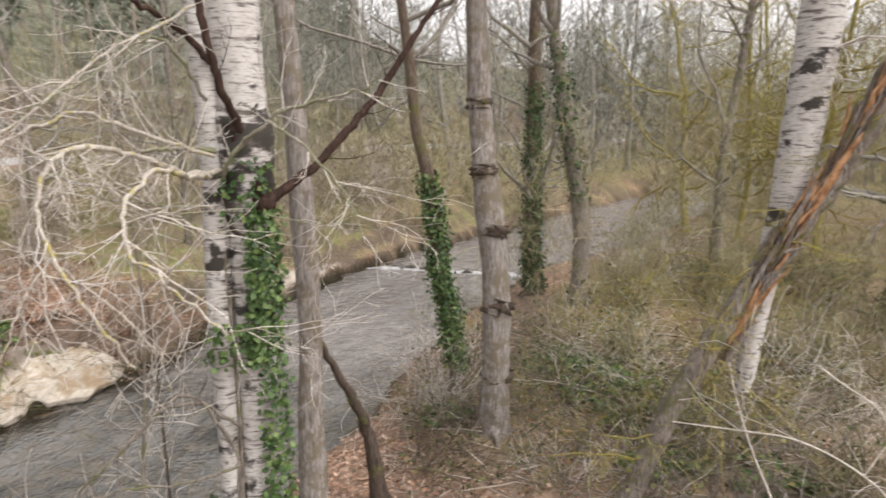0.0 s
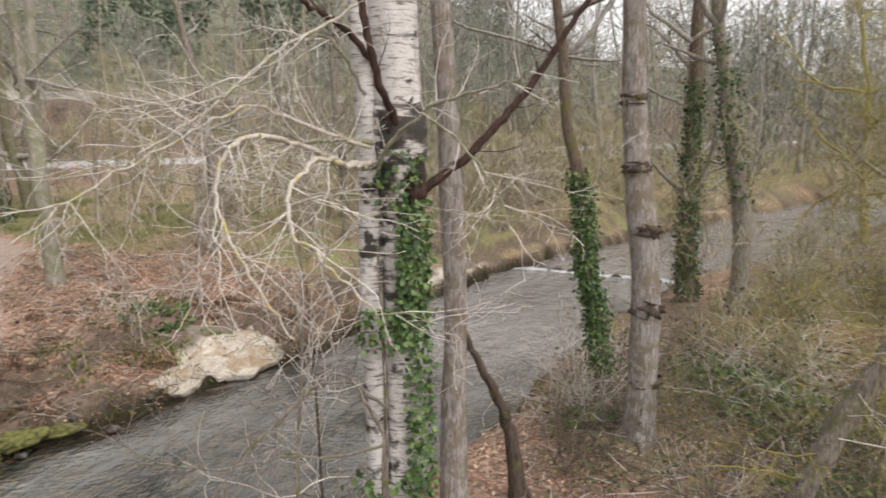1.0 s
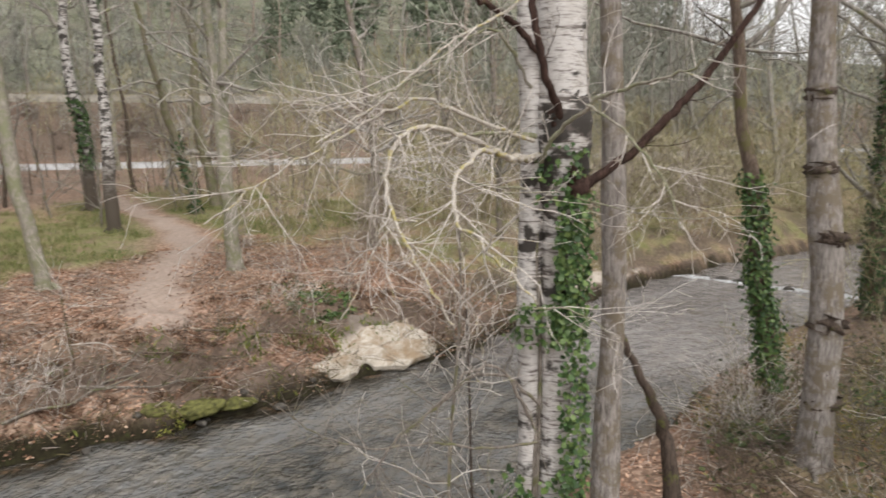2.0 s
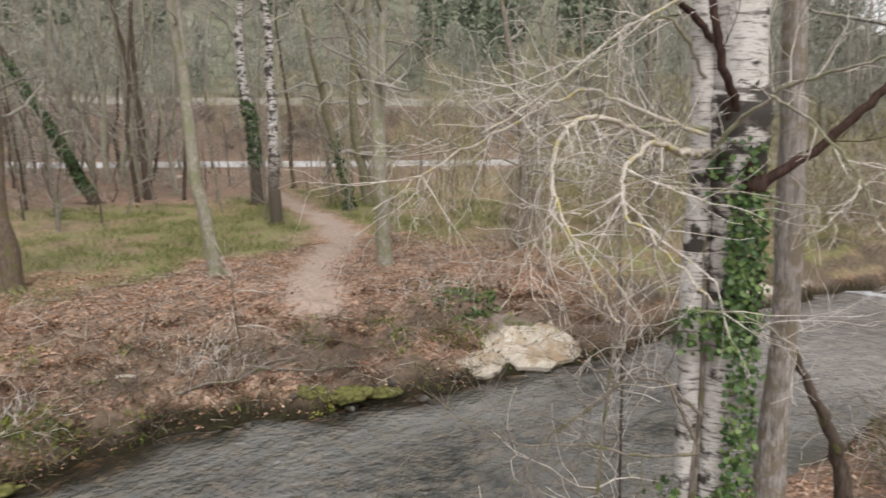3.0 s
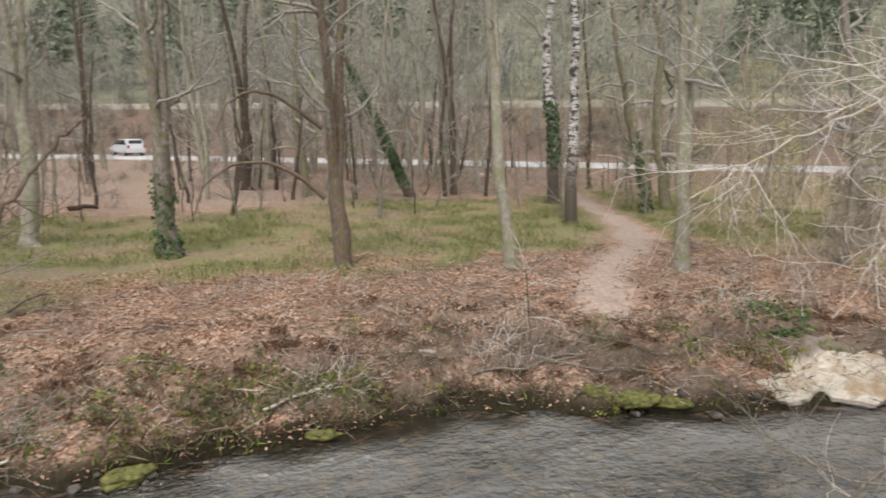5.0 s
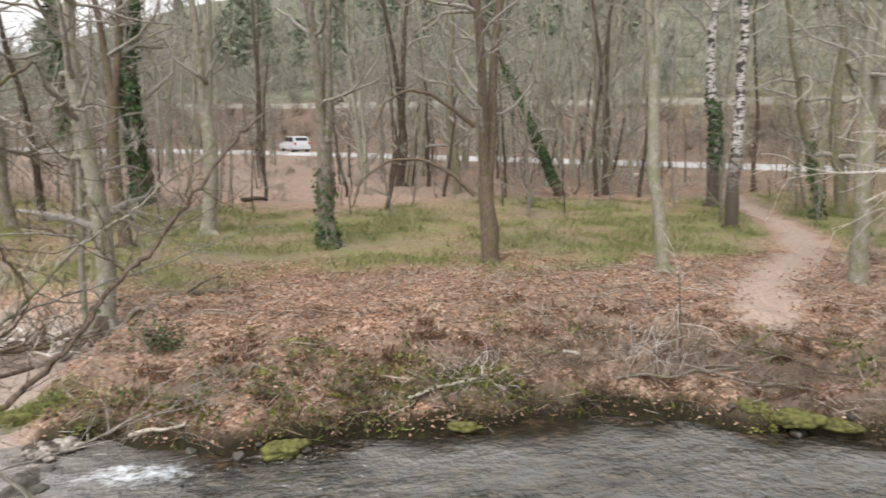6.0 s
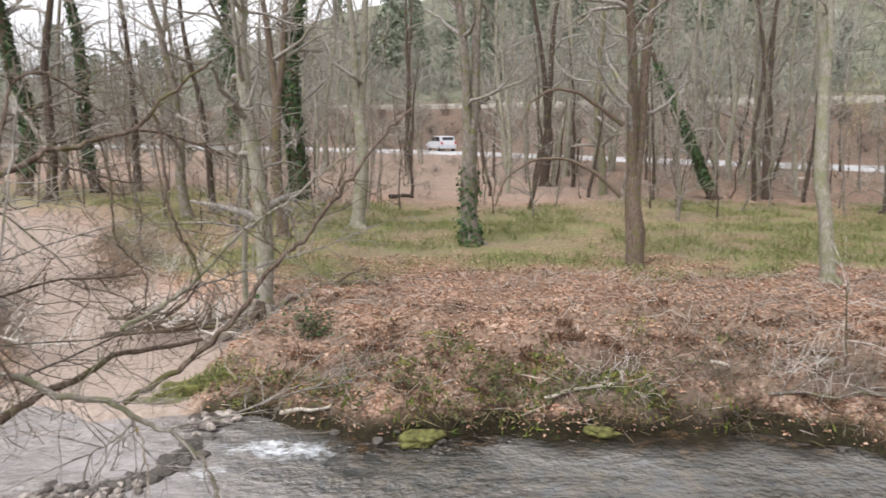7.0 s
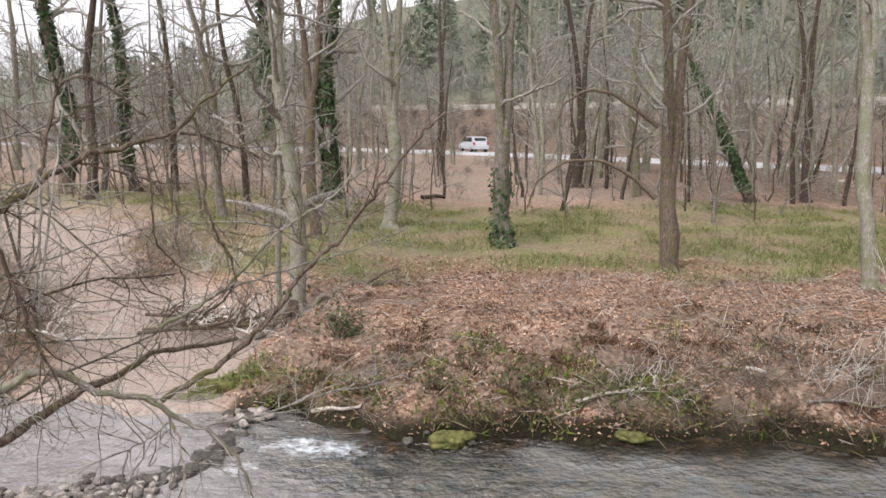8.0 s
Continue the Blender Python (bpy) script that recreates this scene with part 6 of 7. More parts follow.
GROVE = [far_tree(s + 130, 11 + s, 0.12 + 0.02 * s, 16, 4, 0.009, 0.16, True) for s in range(4)]
scatter_things("slender_tree", GROVE, spots(46, (-12, 32, 30, 66), in_grove, 16), "pale", "haze", "slender pale bare tree beyond the grass", "tree", "bare trees by the stream", 0.8, 1.15, 17)
scatter_things("slender_tree", GROVE, spots(16, (-40, -9, 32, 66), lambda x, y, g: float(silt_gap(x, y)) > 1.5 and float(road_gap(x, y)) < -4, 18), "grey", "haze", "slender grey bare tree upstream", "tree", "bare trees by the stream", 0.8, 1.1, 19)
scatter_things("sapling", POLES, spots(112, (-14, 34, 21, 62), in_grove, 9), "grey", "haze", "thin bare sapling standing beyond the grass", "sapling", "saplings", 0.5, 1.3, 15)
scatter_things("sapling", POLES, spots(26, (13, 34, 6, 24), in_grove, 10), "grey", "haze", "thin bare sapling standing on the far bank", "sapling", "saplings", 0.5, 1.0, 15)
scatter_things("sapling", POLES, spots(36, (-18, -6.5, 12, 34), lambda x, y, g: float(silt_gap(x, y)) > 0.3, 11), "brown", "haze", "thin bare sapling standing upstream", "sapling", "saplings", 0.4, 1.0, 15)
STAKES = [far_tree(s + 90, 2.0 + 0.3 * s, 0.03, 4, 2, 0.007, 0.3, True) for s in range(4)]
scatter_things("sapling", STAKES, spots(70, (-8, 28, 21, 44), in_grove, 23), "dark", "dark", "short dark bare sapling behind the grass", "sapling", "saplings", 0.6, 1.3, 24)
POSTS = [far_tree(s + 190, 4.5 + s, 0.085, 8, 3, 0.008, 0.3, True) for s in range(3)]
scatter_things("slender_tree", POSTS, spots(22, (0, 26, 26, 46), in_grove, 25), "dark", "haze", "dark-stemmed young tree behind the grass", "tree", "bare trees by the stream", 0.8, 1.3, 26)



def twig_cloud(name, places, tall, wide, count, size, mat, label, seed, thin=0.03, low=0.0):
    """Sprays of fine bare twigs, fanning up and out from each plant's foot."""
    rng = np.random.default_rng(seed)
    p = np.array(places)
    n = len(p)
    z = height(p[:, 0], p[:, 1])
    k = rng.uniform(0.55, 1.25, n)
    i = np.repeat(np.arange(n), count)
    m = len(i)
    u = rng.uniform(0, 1, m) ** 0.8
    h = (low + (1 - low) * u) * tall * k[i]
    a = rng.uniform(0, 6.28, m)
    lump = 0.65 + 0.35 * np.sin(2 * a + 1.7 * i)
    r = wide * k[i] * np.sqrt(rng.uniform(0, 1, m)) * np.sin(0.35 + 2.3 * u) * lump
    at = np.stack([p[i, 0] + r * np.cos(a), p[i, 1] + r * np.sin(a), z[i] + h], 1)
    way = np.stack([np.cos(a) * r / wide, np.sin(a) * r / wide, 0.9 + 0 * a], 1) + rng.normal(0, 0.45, (m, 3))
    s = Shape()
    s.leaves(at, rng.normal(0, 1, (m, 3)), size * rng.uniform(0.5, 1.3, m), rng, thin, 0.3, way)
    return stuff(name, s, mat, label, "scrub")


def view_gap(x, y):
    """Wedge along the camera's line of sight, kept clear so the bend's water shows."""
    return abs(y + 0.15 * x + 0.6) < 0.055 * x


def beyond(lo, hi, keep):
    return lambda x, y, g: lo < float(road_gap(x, y)) < hi and not 12.8 < float(road_gap(x, y)) < 18.5 and g.uniform() < keep


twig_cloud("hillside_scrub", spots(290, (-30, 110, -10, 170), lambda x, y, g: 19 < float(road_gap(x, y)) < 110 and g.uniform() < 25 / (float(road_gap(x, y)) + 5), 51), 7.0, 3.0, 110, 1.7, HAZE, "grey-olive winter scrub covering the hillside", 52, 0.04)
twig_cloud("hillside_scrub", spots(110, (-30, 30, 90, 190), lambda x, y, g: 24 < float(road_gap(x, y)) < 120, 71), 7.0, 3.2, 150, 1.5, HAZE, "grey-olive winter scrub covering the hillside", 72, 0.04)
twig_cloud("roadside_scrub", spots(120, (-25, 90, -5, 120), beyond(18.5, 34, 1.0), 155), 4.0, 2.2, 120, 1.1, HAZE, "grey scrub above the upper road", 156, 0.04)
twig_cloud("embankment_scrub", spots(190, (-25, 80, 0, 105), beyond(4.2, 12.8, 1.0), 53), 1.6, 1.5, 110, 0.8, REDTWIG, "red-brown bracken and scrub on the embankment", 54, 0.05)
twig_cloud("roadside_scrub", spots(60, (-25, 70, 5, 100), beyond(5.0, 30, 0.8), 55), 3.2, 1.6, 130, 0.9, HAZE, "grey scrub beside the road", 56, 0.035)
twig_cloud("upstream_scrub", spots(90, (-70, -10, 30, 120), lambda x, y, g: abs(float(road_gap(x, y))) > 5 and float(silt_gap(x, y)) > 1.5, 57), 5.5, 2.6, 170, 1.0, HAZE, "grey winter scrub in the valley upstream", 58, 0.03)
twig_cloud("downstream_scrub", spots(85, (19, 60, 1, 26), lambda x, y, g: float(far_gap(x, y)) > 3 and abs(float(road_gap(x, y))) > 4.5, 59), 5.0, 2.2, 210, 0.8, OLIVE, "olive-grey winter scrub on the far bank downstream", 60, 0.032)
twig_cloud("downstream_haze", spots(90, (38, 110, -55, 32), lambda x, y, g: abs(float(road_gap(x, y))) > 5 and (float(far_gap(x, y)) > 3 or float(near_gap(x, y)) > 3), 65), 14.0, 4.0, 240, 1.9, HAZE, "grey winter woodland downstream", 66, 0.032)
twig_cloud("downstream_haze", spots(110, (40, 80, -30, 22), downstream, 165), 13.0, 3.0, 260, 1.2, HAZE, "grey winter woodland downstream", 166, 0.03)
twig_cloud("upstream_haze", spots(45, (-80, -12, 62, 130), lambda x, y, g: abs(float(road_gap(x, y)) - 16) > 4, 67), 10.0, 4.0, 240, 1.8, HAZE, "grey winter woodland upstream", 68, 0.042)
twig_cloud("lichened_scrub", spots(80, (15, 48, -28, -3), lambda x, y, g: float(near_gap(x, y)) > 1.0 and not view_gap(x, y), 61), 8.5, 2.2, 290, 0.8, OLIVE, "yellow-lichened bare scrub on the near bank", 62, 0.02)
twig_cloud("bank_scrub", spots(55, (12.5, 32, -4, 15), lambda x, y, g: 0.6 < float(far_gap(x, y)) < 7, 63), 2.4, 1.1, 170, 0.6, TWIGS, "thin brown winter scrub on the far bank", 64, 0.024)
twig_cloud("olive_scrub", spots(40, (19, 46, -12, 12), lambda x, y, g: 0.4 < float(far_gap(x, y)) < 9, 75), 1.8, 1.5, 170, 0.6, OLIVE, "olive winter scrub along the water downstream", 76, 0.03)
twig_cloud("olive_scrub", spots(50, (32, 80, -10, 60), lambda x, y, g: 3.5 < float(road_gap(x, y)) < 26 and not 12.8 < float(road_gap(x, y)) < 18.5, 77), 3.5, 2.2, 130, 1.0, OLIVE, "olive winter scrub on the embankment", 78, 0.04)
twig_cloud("olive_scrub", spots(70, (17, 52, -16, 16), lambda x, y, g: 0.3 < float(far_gap(x, y)) < 12 and abs(float(road_gap(x, y))) > 4, 95), 2.6, 1.7, 150, 0.7, OLIVE, "olive winter scrub along the water downstream", 96, 0.032)
twig_cloud("lichened_scrub", spots(44, (14, 36, -17, 0), lambda x, y, g: 0.2 < float(near_gap(x, y)) < 6 and not view_gap(x, y), 97), 5.0, 1.7, 230, 0.6, OLIVE, "yellow-lichened bare scrub on the near bank", 98, 0.022)
twig_cloud("near_scrub", spots(24, (10.5, 19, -9, -1.6), lambda x, y, g: float(near_gap(x, y)) > 1.6, 69), 1.5, 0.9, 170, 0.5, OLIVE, "olive-brown winter scrub on the near bank", 70, 0.02)


def thicket(label, x, y, rx, ry, tall, count, tone, seed, leaf=None, leaves=0, thick=0.004, droop=0.08):
    """A tangle of arching canes, rooted in the ground."""
    rng = np.random.default_rng(seed)
    s = Shape()
    root = thing("thicket", x, y, float(height(x, y)), label, "thicket", "thickets on the banks")
    ends = []
    for _ in range(int(0.68 * count)):
        a, u = rng.uniform(0, 6.28), math.sqrt(rng.uniform(0, 1))
        px, py = x + rx * u * math.cos(a), y + ry * u * math.sin(a)
        pz = float(height(px, py))
        if pz < 0.03:
            continue
        d = np.array([rng.normal(0, 0.7), rng.normal(0, 0.7), rng.uniform(0.35, 1.3)])
        pts, _r = grow(s, (px, py, pz - 0.02), d / np.linalg.norm(d), tall * rng.uniform(0.6, 1.7), thick * rng.uniform(0.7, 1.8), 1, rng, 0.2, -droop, 2, 0.12, 0.45, 0.0027)
        ends.append(pts)
    tagged(hung("cane_tangle", s, BARK[tone], root), kind="stuff")
    if leaf:
        pts = np.concatenate(ends)
        f = Shape()
        at = pts[rng.integers(0, len(pts), leaves)] + rng.normal(0, 0.05, (leaves, 3))
        f.leaves(at, rng.normal(0, 0.6, (leaves, 3)) + np.array([0, 0, 1.0]), rng.uniform(0.03, 0.075, leaves), rng, 0.75, 0.2)
        tagged(hung("foliage", f, leaf, root), kind="stuff")


DEAD = "tangle of dead grey canes on the bank"
GREEN = "low bramble tangle with some green leaves on the bank"
for k, (x, y, rx, ry, tall, n) in enumerate(((3.9, 9.9, 0.8, 0.45, 0.55, 50), (4.9, 9.9, 0.8, 0.5, 0.75, 75), (5.7, 9.7, 0.7, 0.5, 0.7, 60), (6.6, 9.3, 0.8, 0.6, 0.5, 45), (7.7, 8.7, 0.9, 0.5, 0.45, 80),
                                             (8.7, 8.9, 0.9, 0.6, 0.5, 80), (10.6, 9.3, 0.8, 0.5, 0.6, 80), (5.3, 10.6, 1.0, 0.5, 0.4, 60), (12.4, 6.9, 1.0, 0.7, 0.9, 110), (14.3, 6.5, 1.1, 0.8, 1.0, 120), (16.6, 6.0, 1.3, 0.8, 1.0, 110), (-7.9, 11.7, 0.9, 1.1, 0.9, 130), (-8.6, 13.6, 0.9, 1.1, 1.0, 130), (-9.6, 15.4, 1.0, 1.2, 1.0, 130), (2.9, 9.75, 0.7, 0.4, 0.5, 40), (3.6, 10.3, 0.9, 0.5, 0.5, 40), (4.4, 9.6, 0.7, 0.4, 0.6, 50), (-7.6, 18.8, 1.1, 0.8, 0.9, 130), (-6.0, 17.8, 0.9, 0.7, 0.8, 100), (-8.8, 21.0, 1.2, 0.9, 0.8, 90), (-7.6, 17.9, 1.0, 0.8, 1.1, 150), (-4.9, 14.3, 0.9, 0.4, 0.35, 90))):
    thicket(DEAD, x, y, rx, ry, tall, n, ("brown", "grey", "twig", "brown")[k % 4], 100 + k)
for k, (x, y, rx, ry, tall, n, lv) in enumerate(((-2.2, 10.3, 0.7, 0.35, 0.3, 50, 500), (-0.7, 10.1, 0.9, 0.5, 0.35, 70, 700), (0.7, 9.8, 0.9, 0.5, 0.4, 80, 900), (2.0, 9.8, 0.8, 0.4, 0.4, 70, 800), (3.0, 9.7, 0.7, 0.35, 0.35, 60, 500), (1.2, 10.7, 1.2, 0.5, 0.25, 50, 500), (10.6, 9.0, 0.9, 0.6, 0.4, 40, 700))):
    thicket(GREEN, x, y, rx, ry, tall, int(0.8 * n), "brown", 140 + k, BRAMBLE, int(0.75 * lv))
SCRUB = "olive-brown scrub with yellowing leaves on the near bank"
for k, (x, y, rx, ry, tall, n, lv) in enumerate(((8.6, -2.6, 1.2, 0.9, 1.0, 150, 900), (10.5, -1.9, 1.2, 0.8, 1.1, 150, 1300), (10.4, -3.8, 1.4, 1.0, 1.2, 160, 900), (12.6, -2.2, 1.3, 0.9, 1.1, 140, 900), (8.6, -4.2, 1.2, 1.0, 1.2, 150, 700), (7.0, -3.3, 0.9, 0.9, 1.0, 130, 600),
                                                  (13.5, -4.6, 1.6, 1.2, 1.3, 150, 700), (16.2, -3.4, 1.5, 1.0, 1.2, 130, 700), (11.6, 0.2, 0.6, 0.5, 0.6, 60, 250), (9.4, 0.9, 0.6, 0.35, 0.5, 60, 250), (7.5, -0.6, 0.5, 0.5, 0.4, 40, 150), (6.1, -2.45, 0.7, 0.6, 1.4, 120, 500), (13.4, 0.2, 0.8, 0.5, 0.7, 70, 300), (19.5, -4.0, 1.6, 1.0, 1.3, 120, 500), (8.3, -1.3, 0.7, 0.5, 0.6, 60, 220), (9.3, -0.5, 0.6, 0.5, 0.6, 50, 200), (7.0, -1.4, 0.6, 0.5, 0.5, 50, 150), (10.8, -0.6, 0.7, 0.5, 0.7, 60, 260))):
    thicket(SCRUB, x, y, rx, ry, tall, int(0.8 * n), ("olive", "twig", "grey")[k % 3], 170 + k, BRAMBLE, int(0.35 * lv), 0.0045, 0.05)
BROWN = "dark brown tangle of dead stems on the near bank"
for k, (x, y, rx, ry, tall, n) in enumerate(((7.6, -0.9, 0.7, 0.5, 0.6, 90), (8.6, -1.9, 0.8, 0.6, 0.7, 100), (6.6, -1.9, 0.7, 0.5, 0.6, 80), (9.9, -1.1, 0.7, 0.5, 0.6, 80), (7.4, -2.7, 0.8, 0.6, 0.7, 90), (11.6, -1.2, 0.8, 0.6, 0.7, 80))):
    thicket(BROWN, x, y, rx, ry, tall, n, "brown" if k % 2 else "grey", 340 + k, BRAMBLE, 70)
for k, (x, y, rx, ry, tall, n) in enumerate(((8.0, 0.45, 0.6, 0.4, 0.6, 110), (8.9, 0.35, 0.7, 0.5, 0.7, 120), (9.6, 0.75, 0.7, 0.45, 0.9, 130), (10.6, 0.5, 0.8, 0.6, 0.9, 120), (9.3, -0.6, 0.8, 0.6, 0.7, 110), (11.8, 0.6, 0.8, 0.6, 0.9, 110), (7.3, 0.2, 0.5, 0.5, 0.4, 60), (12.9, -0.6, 0.9, 0.8, 1.0, 110), (8.1, -2.2, 0.8, 0.7, 0.6, 90))):
    thicket(BROWN, x, y, rx, ry, tall, n, ("brown", "grey", "twig")[k % 3], 360 + k, BRAMBLE, 90, 0.0045, 0.06)
for k, (x, y) in enumerate(((4.2, 2.65), (5.0, 2.75), (5.7, 2.4), (3.2, 2.75))):
    thicket("spray of brown canes at the water's edge", x, y, 0.45, 0.25, 1.0, 46, ("brown", "grey")[k % 2], 380 + k, None, 0, 0.005, 0.03)
for k, (x, y) in enumerate(((4.6, 2.2), (3.6, 2.5))):
    thicket("spray of grey canes at the water's edge", x, y, 0.5, 0.35, 0.9, 40, "twig", 200 + k, None, 0, 0.005, 0.03)


def litter():
    rng = np.random.default_rng(21)
    n = 115000
    x, y = rng.uniform(-3.4, 17, n), rng.uniform(4.5, 17, n)
    f = far_gap(x, y)
    keep = (f > 0.05) & (f < 8.5) & (rng.uniform(0, 1, n) < 1.15 - 0.06 * f) & (silt_gap(x, y) > rng.uniform(-0.2, 0.9, n)) & (line_gap(x, y, PATH) > rng.uniform(0.1, 1.1, n)) & (grass_mask(x, y) < rng.uniform(0.1, 1, n)) & (soil_shade_mask(x, y) < rng.uniform(0.1, 1.1, n)) & (shelf_mask(x, y) < rng.uniform(0.02, 0.7, n))
    x2, y2 = rng.uniform(-7, 13, 24000), rng.uniform(-5, 3.4, 24000)
    k2 = (near_gap(x2, y2) > 0.15) & (np.sin(1.3 * x2 + 0.8 * y2) * np.sin(1.9 * y2 - x2) < rng.uniform(-0.5, 0.7, 24000))
    x3, y3 = rng.uniform(-16, -5.5, 26000), rng.uniform(9.5, 24, 26000)
    k3 = (silt_gap(x3, y3) > rng.uniform(0.0, 0.6, 26000)) & (grass_mask(x3, y3) < rng.uniform(0.1, 1, 26000)) & (far_gap(x3, y3) > 0.1)
    x, y = np.concatenate([x[keep], x2[k2], x3[k3]]), np.concatenate([y[keep], y2[k2], y3[k3]])
    k = len(x)
    at = np.stack([x, y, height(x, y) + rng.uniform(0.004, 0.05, k)], 1)
    s = Shape()
    s.leaves(at, rng.normal(0, 0.3, (k, 3)) + np.array([0, 0, 1.0]), rng.uniform(0.028, 0.075, k), rng, 0.6, 0.35)
    stuff("leaf_litter", s, LITTER, "curled brown dead leaves covering the ground", "leaves")


litter()


def twig_litter():
    rng = np.random.default_rng(22)
    n = 9000
    x, y = rng.uniform(-3.2, 15, n), rng.uniform(5.5, 15, n)
    keep = (far_gap(x, y) > 0.05) & (silt_gap(x, y) > 0.3) & (line_gap(x, y, PATH) > 0.7) & (shelf_mask(x, y) < 0.2)
    x, y = np.concatenate([x[keep], rng.uniform(5, 12, 2500)]), np.concatenate([y[keep], rng.uniform(-4, 1.2, 2500)])
    k = len(x)
    at = np.stack([x, y, height(x, y) + rng.uniform(0.02, 0.10, k)], 1)
    s = Shape()
    way = np.stack([rng.normal(0, 1, k), rng.normal(0, 1, k), rng.normal(0.05, 0.22, k)], 1)
    s.leaves(at, rng.normal(0, 1, (k, 3)), rng.uniform(0.10, 0.6, k), rng, 0.03, 0.5, way)
    stuff("twig_litter", s, TWIGS, "dead twigs lying among the leaves", "twigs")
    n = 3400
    x = rng.uniform(-2.6, 22, n)
    f = rng.uniform(-0.05, 0.35, n)
    y = np.interp(x, FAR_X, FAR_Y) + 0.10 * np.sin(1.9 * x) + 0.08 * np.sin(5.3 * x + 1) + f
    patch = np.sin(2.3 * x) + 0.7 * np.sin(5.1 * x + 1) > rng.uniform(-1.6, 1.2, n)
    patch &= shelf_mask(x, y) < 0.3
    x, y, f = x[patch], y[patch], f[patch]
    k = len(x)
    z = 0.27 + 0.35 * f + rng.normal(0, 0.06, k)
    way = np.stack([rng.normal(0, 0.8, k), rng.uniform(-1.1, 0.1, k), rng.uniform(-0.9, 0.5, k)], 1)
    s = Shape()
    s.leaves(np.stack([x, y, z], 1), rng.normal(0, 1, (k, 3)), rng.uniform(0.08, 0.32, k), rng, 0.06, 0.4, way)
    stuff("bank_fringe", s, STRAW, "dead grass and roots hanging over the water's edge", "grass")


twig_litter()


def blades(name, x, y, tall, mat, label, seed, wide=0.10):
    rng = np.random.default_rng(seed)
    k = len(x)
    up = np.stack([rng.normal(0, 0.4, k), rng.normal(0, 0.4, k), np.ones(k)], 1)
    h = tall * rng.uniform(0.5, 1.3, k)
    at = np.stack([x, y, height(x, y) + 0.4 * h], 1)
    s = Shape()
    s.leaves(at, rng.normal(0, 1, (k, 3)), h, rng, wide, 0.4, up)
    stuff(name, s, mat, label, "grass")


def grass():
    rng = np.random.default_rng(31)
    n = 190000
    x, y = rng.uniform(-12, 24, n), rng.uniform(13.5, 32, n)
    clump = 0.6 * value_noise(0.8 * x, 0.9 * y, 11) + 0.4 * value_noise(2.6 * x, 2.3 * y, 12)
    keep = grass_mask(x, y) * smooth(0.25, 0.7, clump) > rng.uniform(0.08, 1.0, n)
    blades("woodland_grass", x[keep], y[keep], 0.21, GRASS, "thin yellow-green woodland grass", 32, 0.055)
    n = 30000
    x, y = rng.uniform(-3.5, 12, n), rng.uniform(6, 12.5, n)
    f = far_gap(x, y)
    clump = np.sin(2.9 * x + 0.7 * y + 1) * np.sin(2.2 * y - 1.3 * x) + 0.4 * np.sin(0.8 * x)
    keep = (f > 0.03) & (f < 2.6) & (clump - 0.28 * f + 0.15 > rng.uniform(0, 0.9, n)) & (silt_gap(x, y) > 0.2)
    blades("bank_grass", x[keep], y[keep], 0.14, MOSSY, "tufts of green moss and grass on the bank", 33, 0.16)
    x, y = rng.normal(-3.2, 0.3, 420), rng.normal(10.72, 0.16, 420)
    blades("bank_grass", x, y, 0.22, GRASS, "tussock of green grass between silt and water", 34, 0.07)


grass()


def ivy_patch(x, y, rx, ry, count, seed):
    rng = np.random.default_rng(seed)
    a, u = rng.uniform(0, 6.28, count), np.sqrt(rng.uniform(0, 1, count))
    px, py = x + rx * u * np.cos(a) * (0.8 + 0.2 * np.sin(3 * a)), y + ry * u * np.sin(a)
    at = np.stack([px, py, height(px, py) + rng.uniform(0.01, 0.16, count)], 1)
    s = Shape()
    s.leaves(at, rng.normal(0, 0.5, (count, 3)) + np.array([0, 0, 1.0]), rng.uniform(0.05, 0.11, count), rng, 0.9, 0.15)
    stuff("ground_ivy", s, BRIGHTIVY, "green ivy creeping over the ground", "ivy")


# Dark strips laid nearly flat as the shadow beneath the turf ledges.
twig_cloud("dead_bracken", spots(130, (-2.4, 13, 6.5, 13.5), lambda x, y, g: 0.3 < float(far_gap(x, y)) < 3.6 and float(shelf_mask(x, y)) < 0.1 and float(line_gap(x, y, PATH)) > 1.0 and float(value_noise(0.8 * x, 1.1 * y, 31)) > 0.45, 401), 0.06, 0.5, 80, 0.16, LEDGESHADE, "flat dark strips in place of shadow under the bank's ledges", 402, 0.10)
twig_cloud("streamside_brush", spots(46, (-14, -6.8, 10.2, 21), lambda x, y, g: float(silt_gap(x, y)) > 0.35 and float(far_gap(x, y)) > 0.3, 415), 1.1, 0.75, 170, 0.36, TWIGS, "tangled brown winter brush beside the silt", 416, 0.022)
twig_cloud("woodland_brush", spots(150, (-16, 34, 27, 62), lambda x, y, g: float(road_gap(x, y)) < -5 and float(line_gap(x, y, PATH)) > 1 and float(silt_gap(x, y)) > 1, 417), 0.7, 0.9, 90, 0.5, TWIGS, "low brown winter brush on the ground before the road", 418, 0.03)
twig_cloud("undergrowth", spots(95, (6.3, 17, -10, -1.7), lambda x, y, g: float(near_gap(x, y)) > 1.4, 411), 0.75, 0.75, 170, 0.26, BRUSH, "tan and green winter undergrowth on the near bank", 412, 0.045)
twig_cloud("lichened_haze", spots(120, (12, 34, -24, -2.5), lambda x, y, g: float(near_gap(x, y)) > 1.2 and not view_gap(x, y), 413), 7.5, 1.9, 240, 0.6, OLIVE, "fine yellow-lichened twigs on the near bank", 414, 0.016)
ivy_patch(9.7, -1.7, 0.9, 0.7, 600, 81)
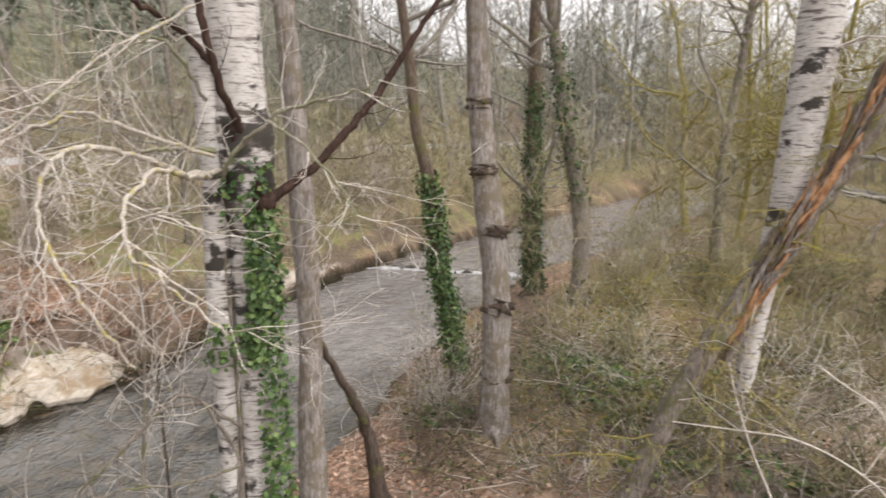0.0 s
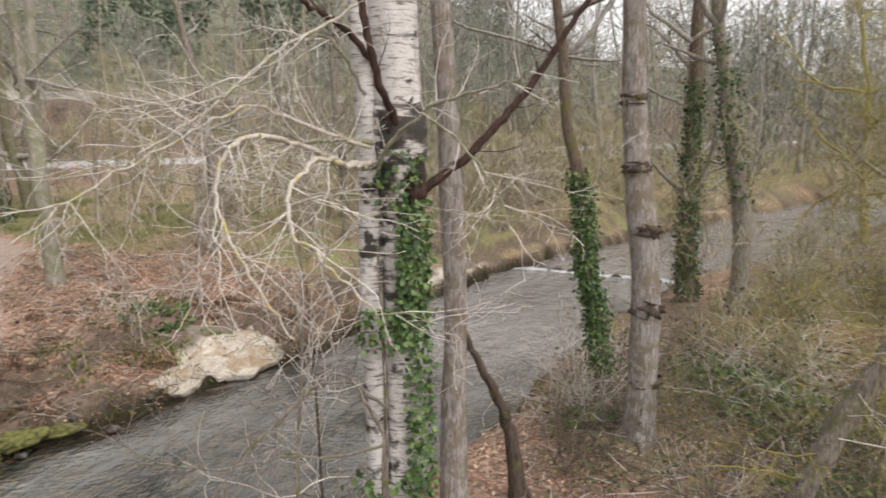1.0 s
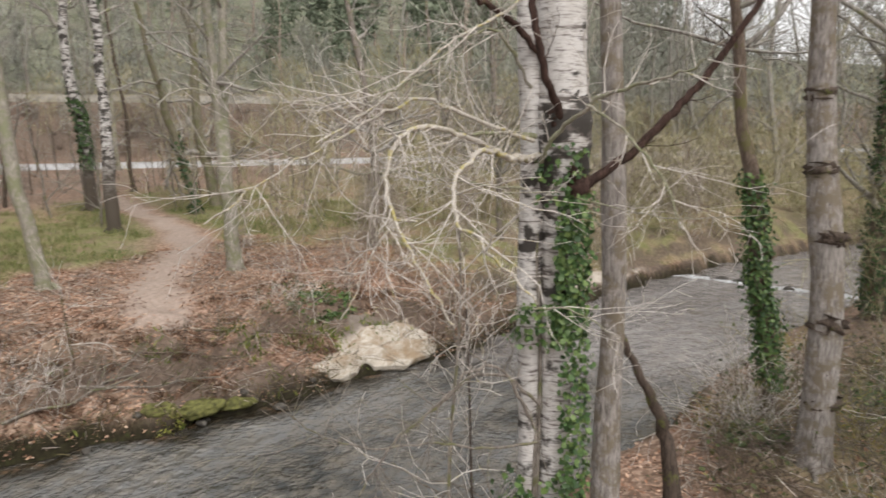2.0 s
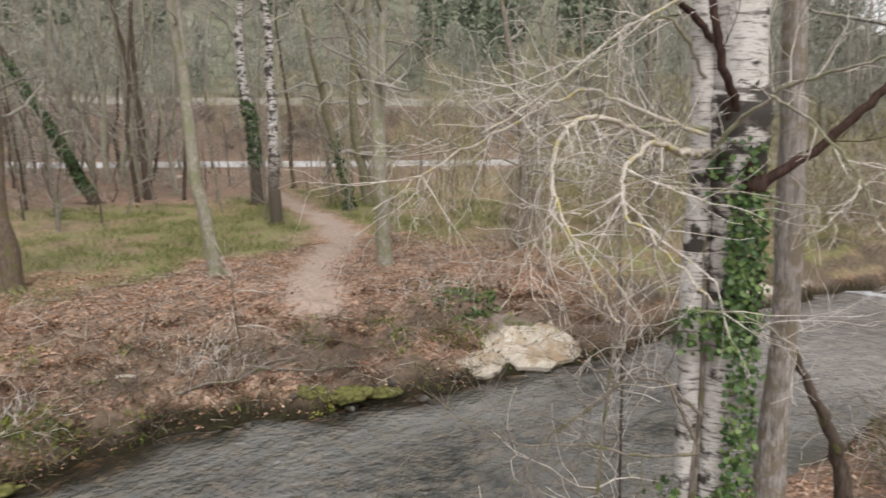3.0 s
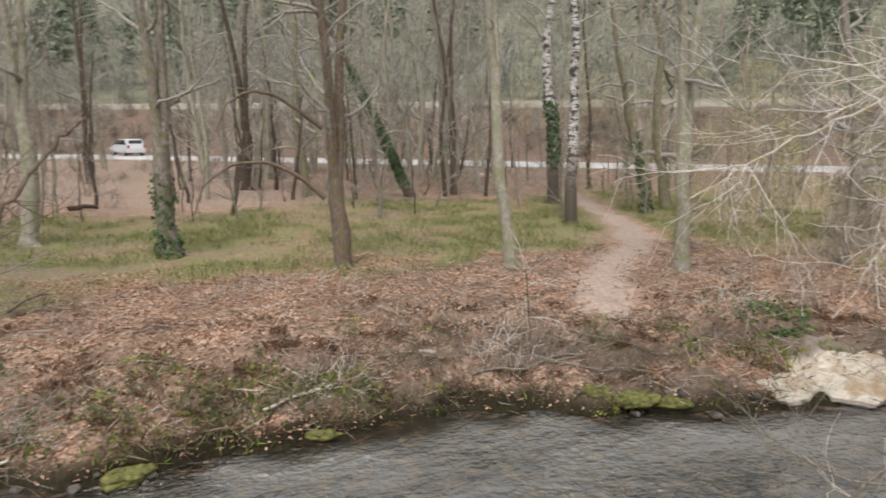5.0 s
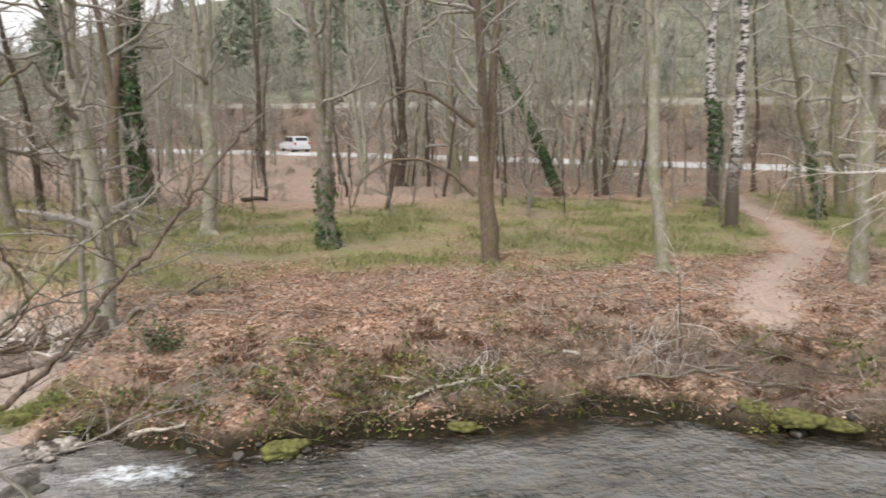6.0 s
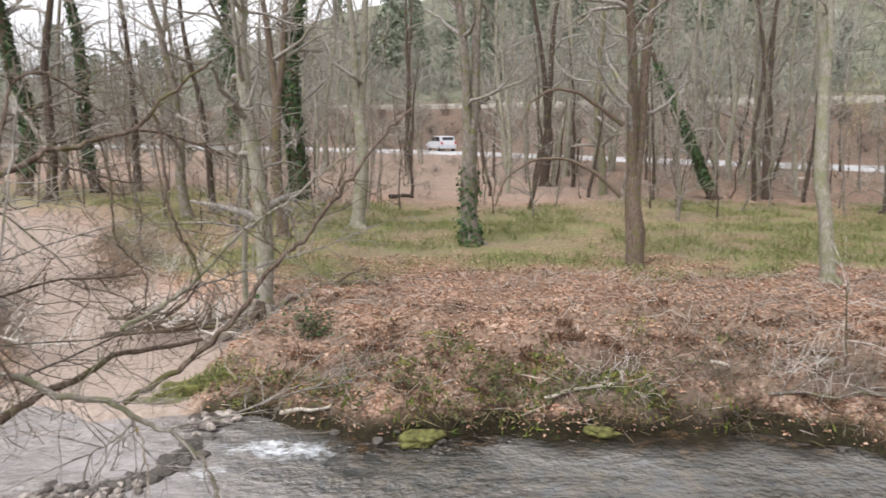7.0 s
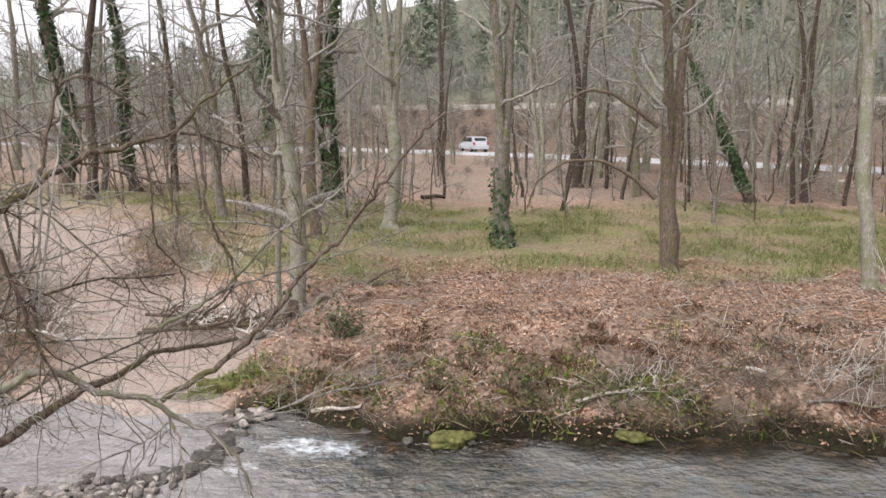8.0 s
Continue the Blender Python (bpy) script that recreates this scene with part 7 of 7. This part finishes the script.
ivy_patch(10.8, -1.3, 0.8, 0.8, 500, 86)
ivy_patch(8.7, -2.2, 0.5, 0.9, 380, 87)
ivy_patch(8.9, 0.5, 0.5, 0.4, 160, 82)
ivy_patch(7.3, -1.9, 0.5, 0.5, 160, 83)
ivy_patch(11.2, 8.7, 1.0, 0.5, 380, 84)
ivy_patch(6.9, -3.0, 0.6, 0.5, 160, 85)


def moss_patch(x, y, rx, ry, count, seed):
    """A low cushion of moss."""
    rng = np.random.default_rng(seed)
    a, u = rng.uniform(0, 6.28, count), np.sqrt(rng.uniform(0, 1, count))
    px, py = x + rx * u * np.cos(a) * (0.75 + 0.25 * np.sin(3 * a + seed)), y + ry * u * np.sin(a) * (0.8 + 0.2 * np.cos(2 * a + seed))
    at = np.stack([px, py, height(px, py) + 0.01 + 0.07 * (1 - u ** 2) * rng.uniform(0.5, 1, count)], 1)
    s = Shape()
    s.leaves(at, rng.normal(0, 0.5, (count, 3)) + np.array([0, 0, 1.0]), rng.uniform(0.03, 0.07, count), rng, 0.5, 0.3)
    stuff("moss_cushion", s, MOSS, "yellow-green moss cushion on the bank", "moss")


moss_patch(-1.54, 10.1, 0.3, 0.22, 160, 300)
moss_patch(-2.5, 10.1, 0.22, 0.16, 90, 301)
moss_patch(6.89, 8.05, 0.45, 0.28, 420, 302)
moss_patch(7.25, 7.75, 0.4, 0.2, 300, 303)
moss_patch(3.6, 9.5, 0.3, 0.2, 150, 304)
moss_patch(3.95, 8.85, 0.35, 0.15, 160, 305)
moss_patch(4.4, 10.5, 0.25, 0.2, 110, 306)
moss_patch(2.7, 9.75, 0.4, 0.2, 150, 307)
moss_patch(0.3, 11.2, 0.35, 0.22, 120, 308)
moss_patch(-0.1, 10.4, 0.3, 0.3, 130, 309)
moss_patch(0.95, 9.75, 0.25, 0.2, 90, 310)
moss_patch(-2.95, 10.6, 0.3, 0.25, 150, 311)
thicket("small dark evergreen shrub on the leaf litter", -1.72, 11.63, 0.22, 0.2, 0.42, 45, "brown", 330, SHADEDIVY, 420, 0.005, 0.02)
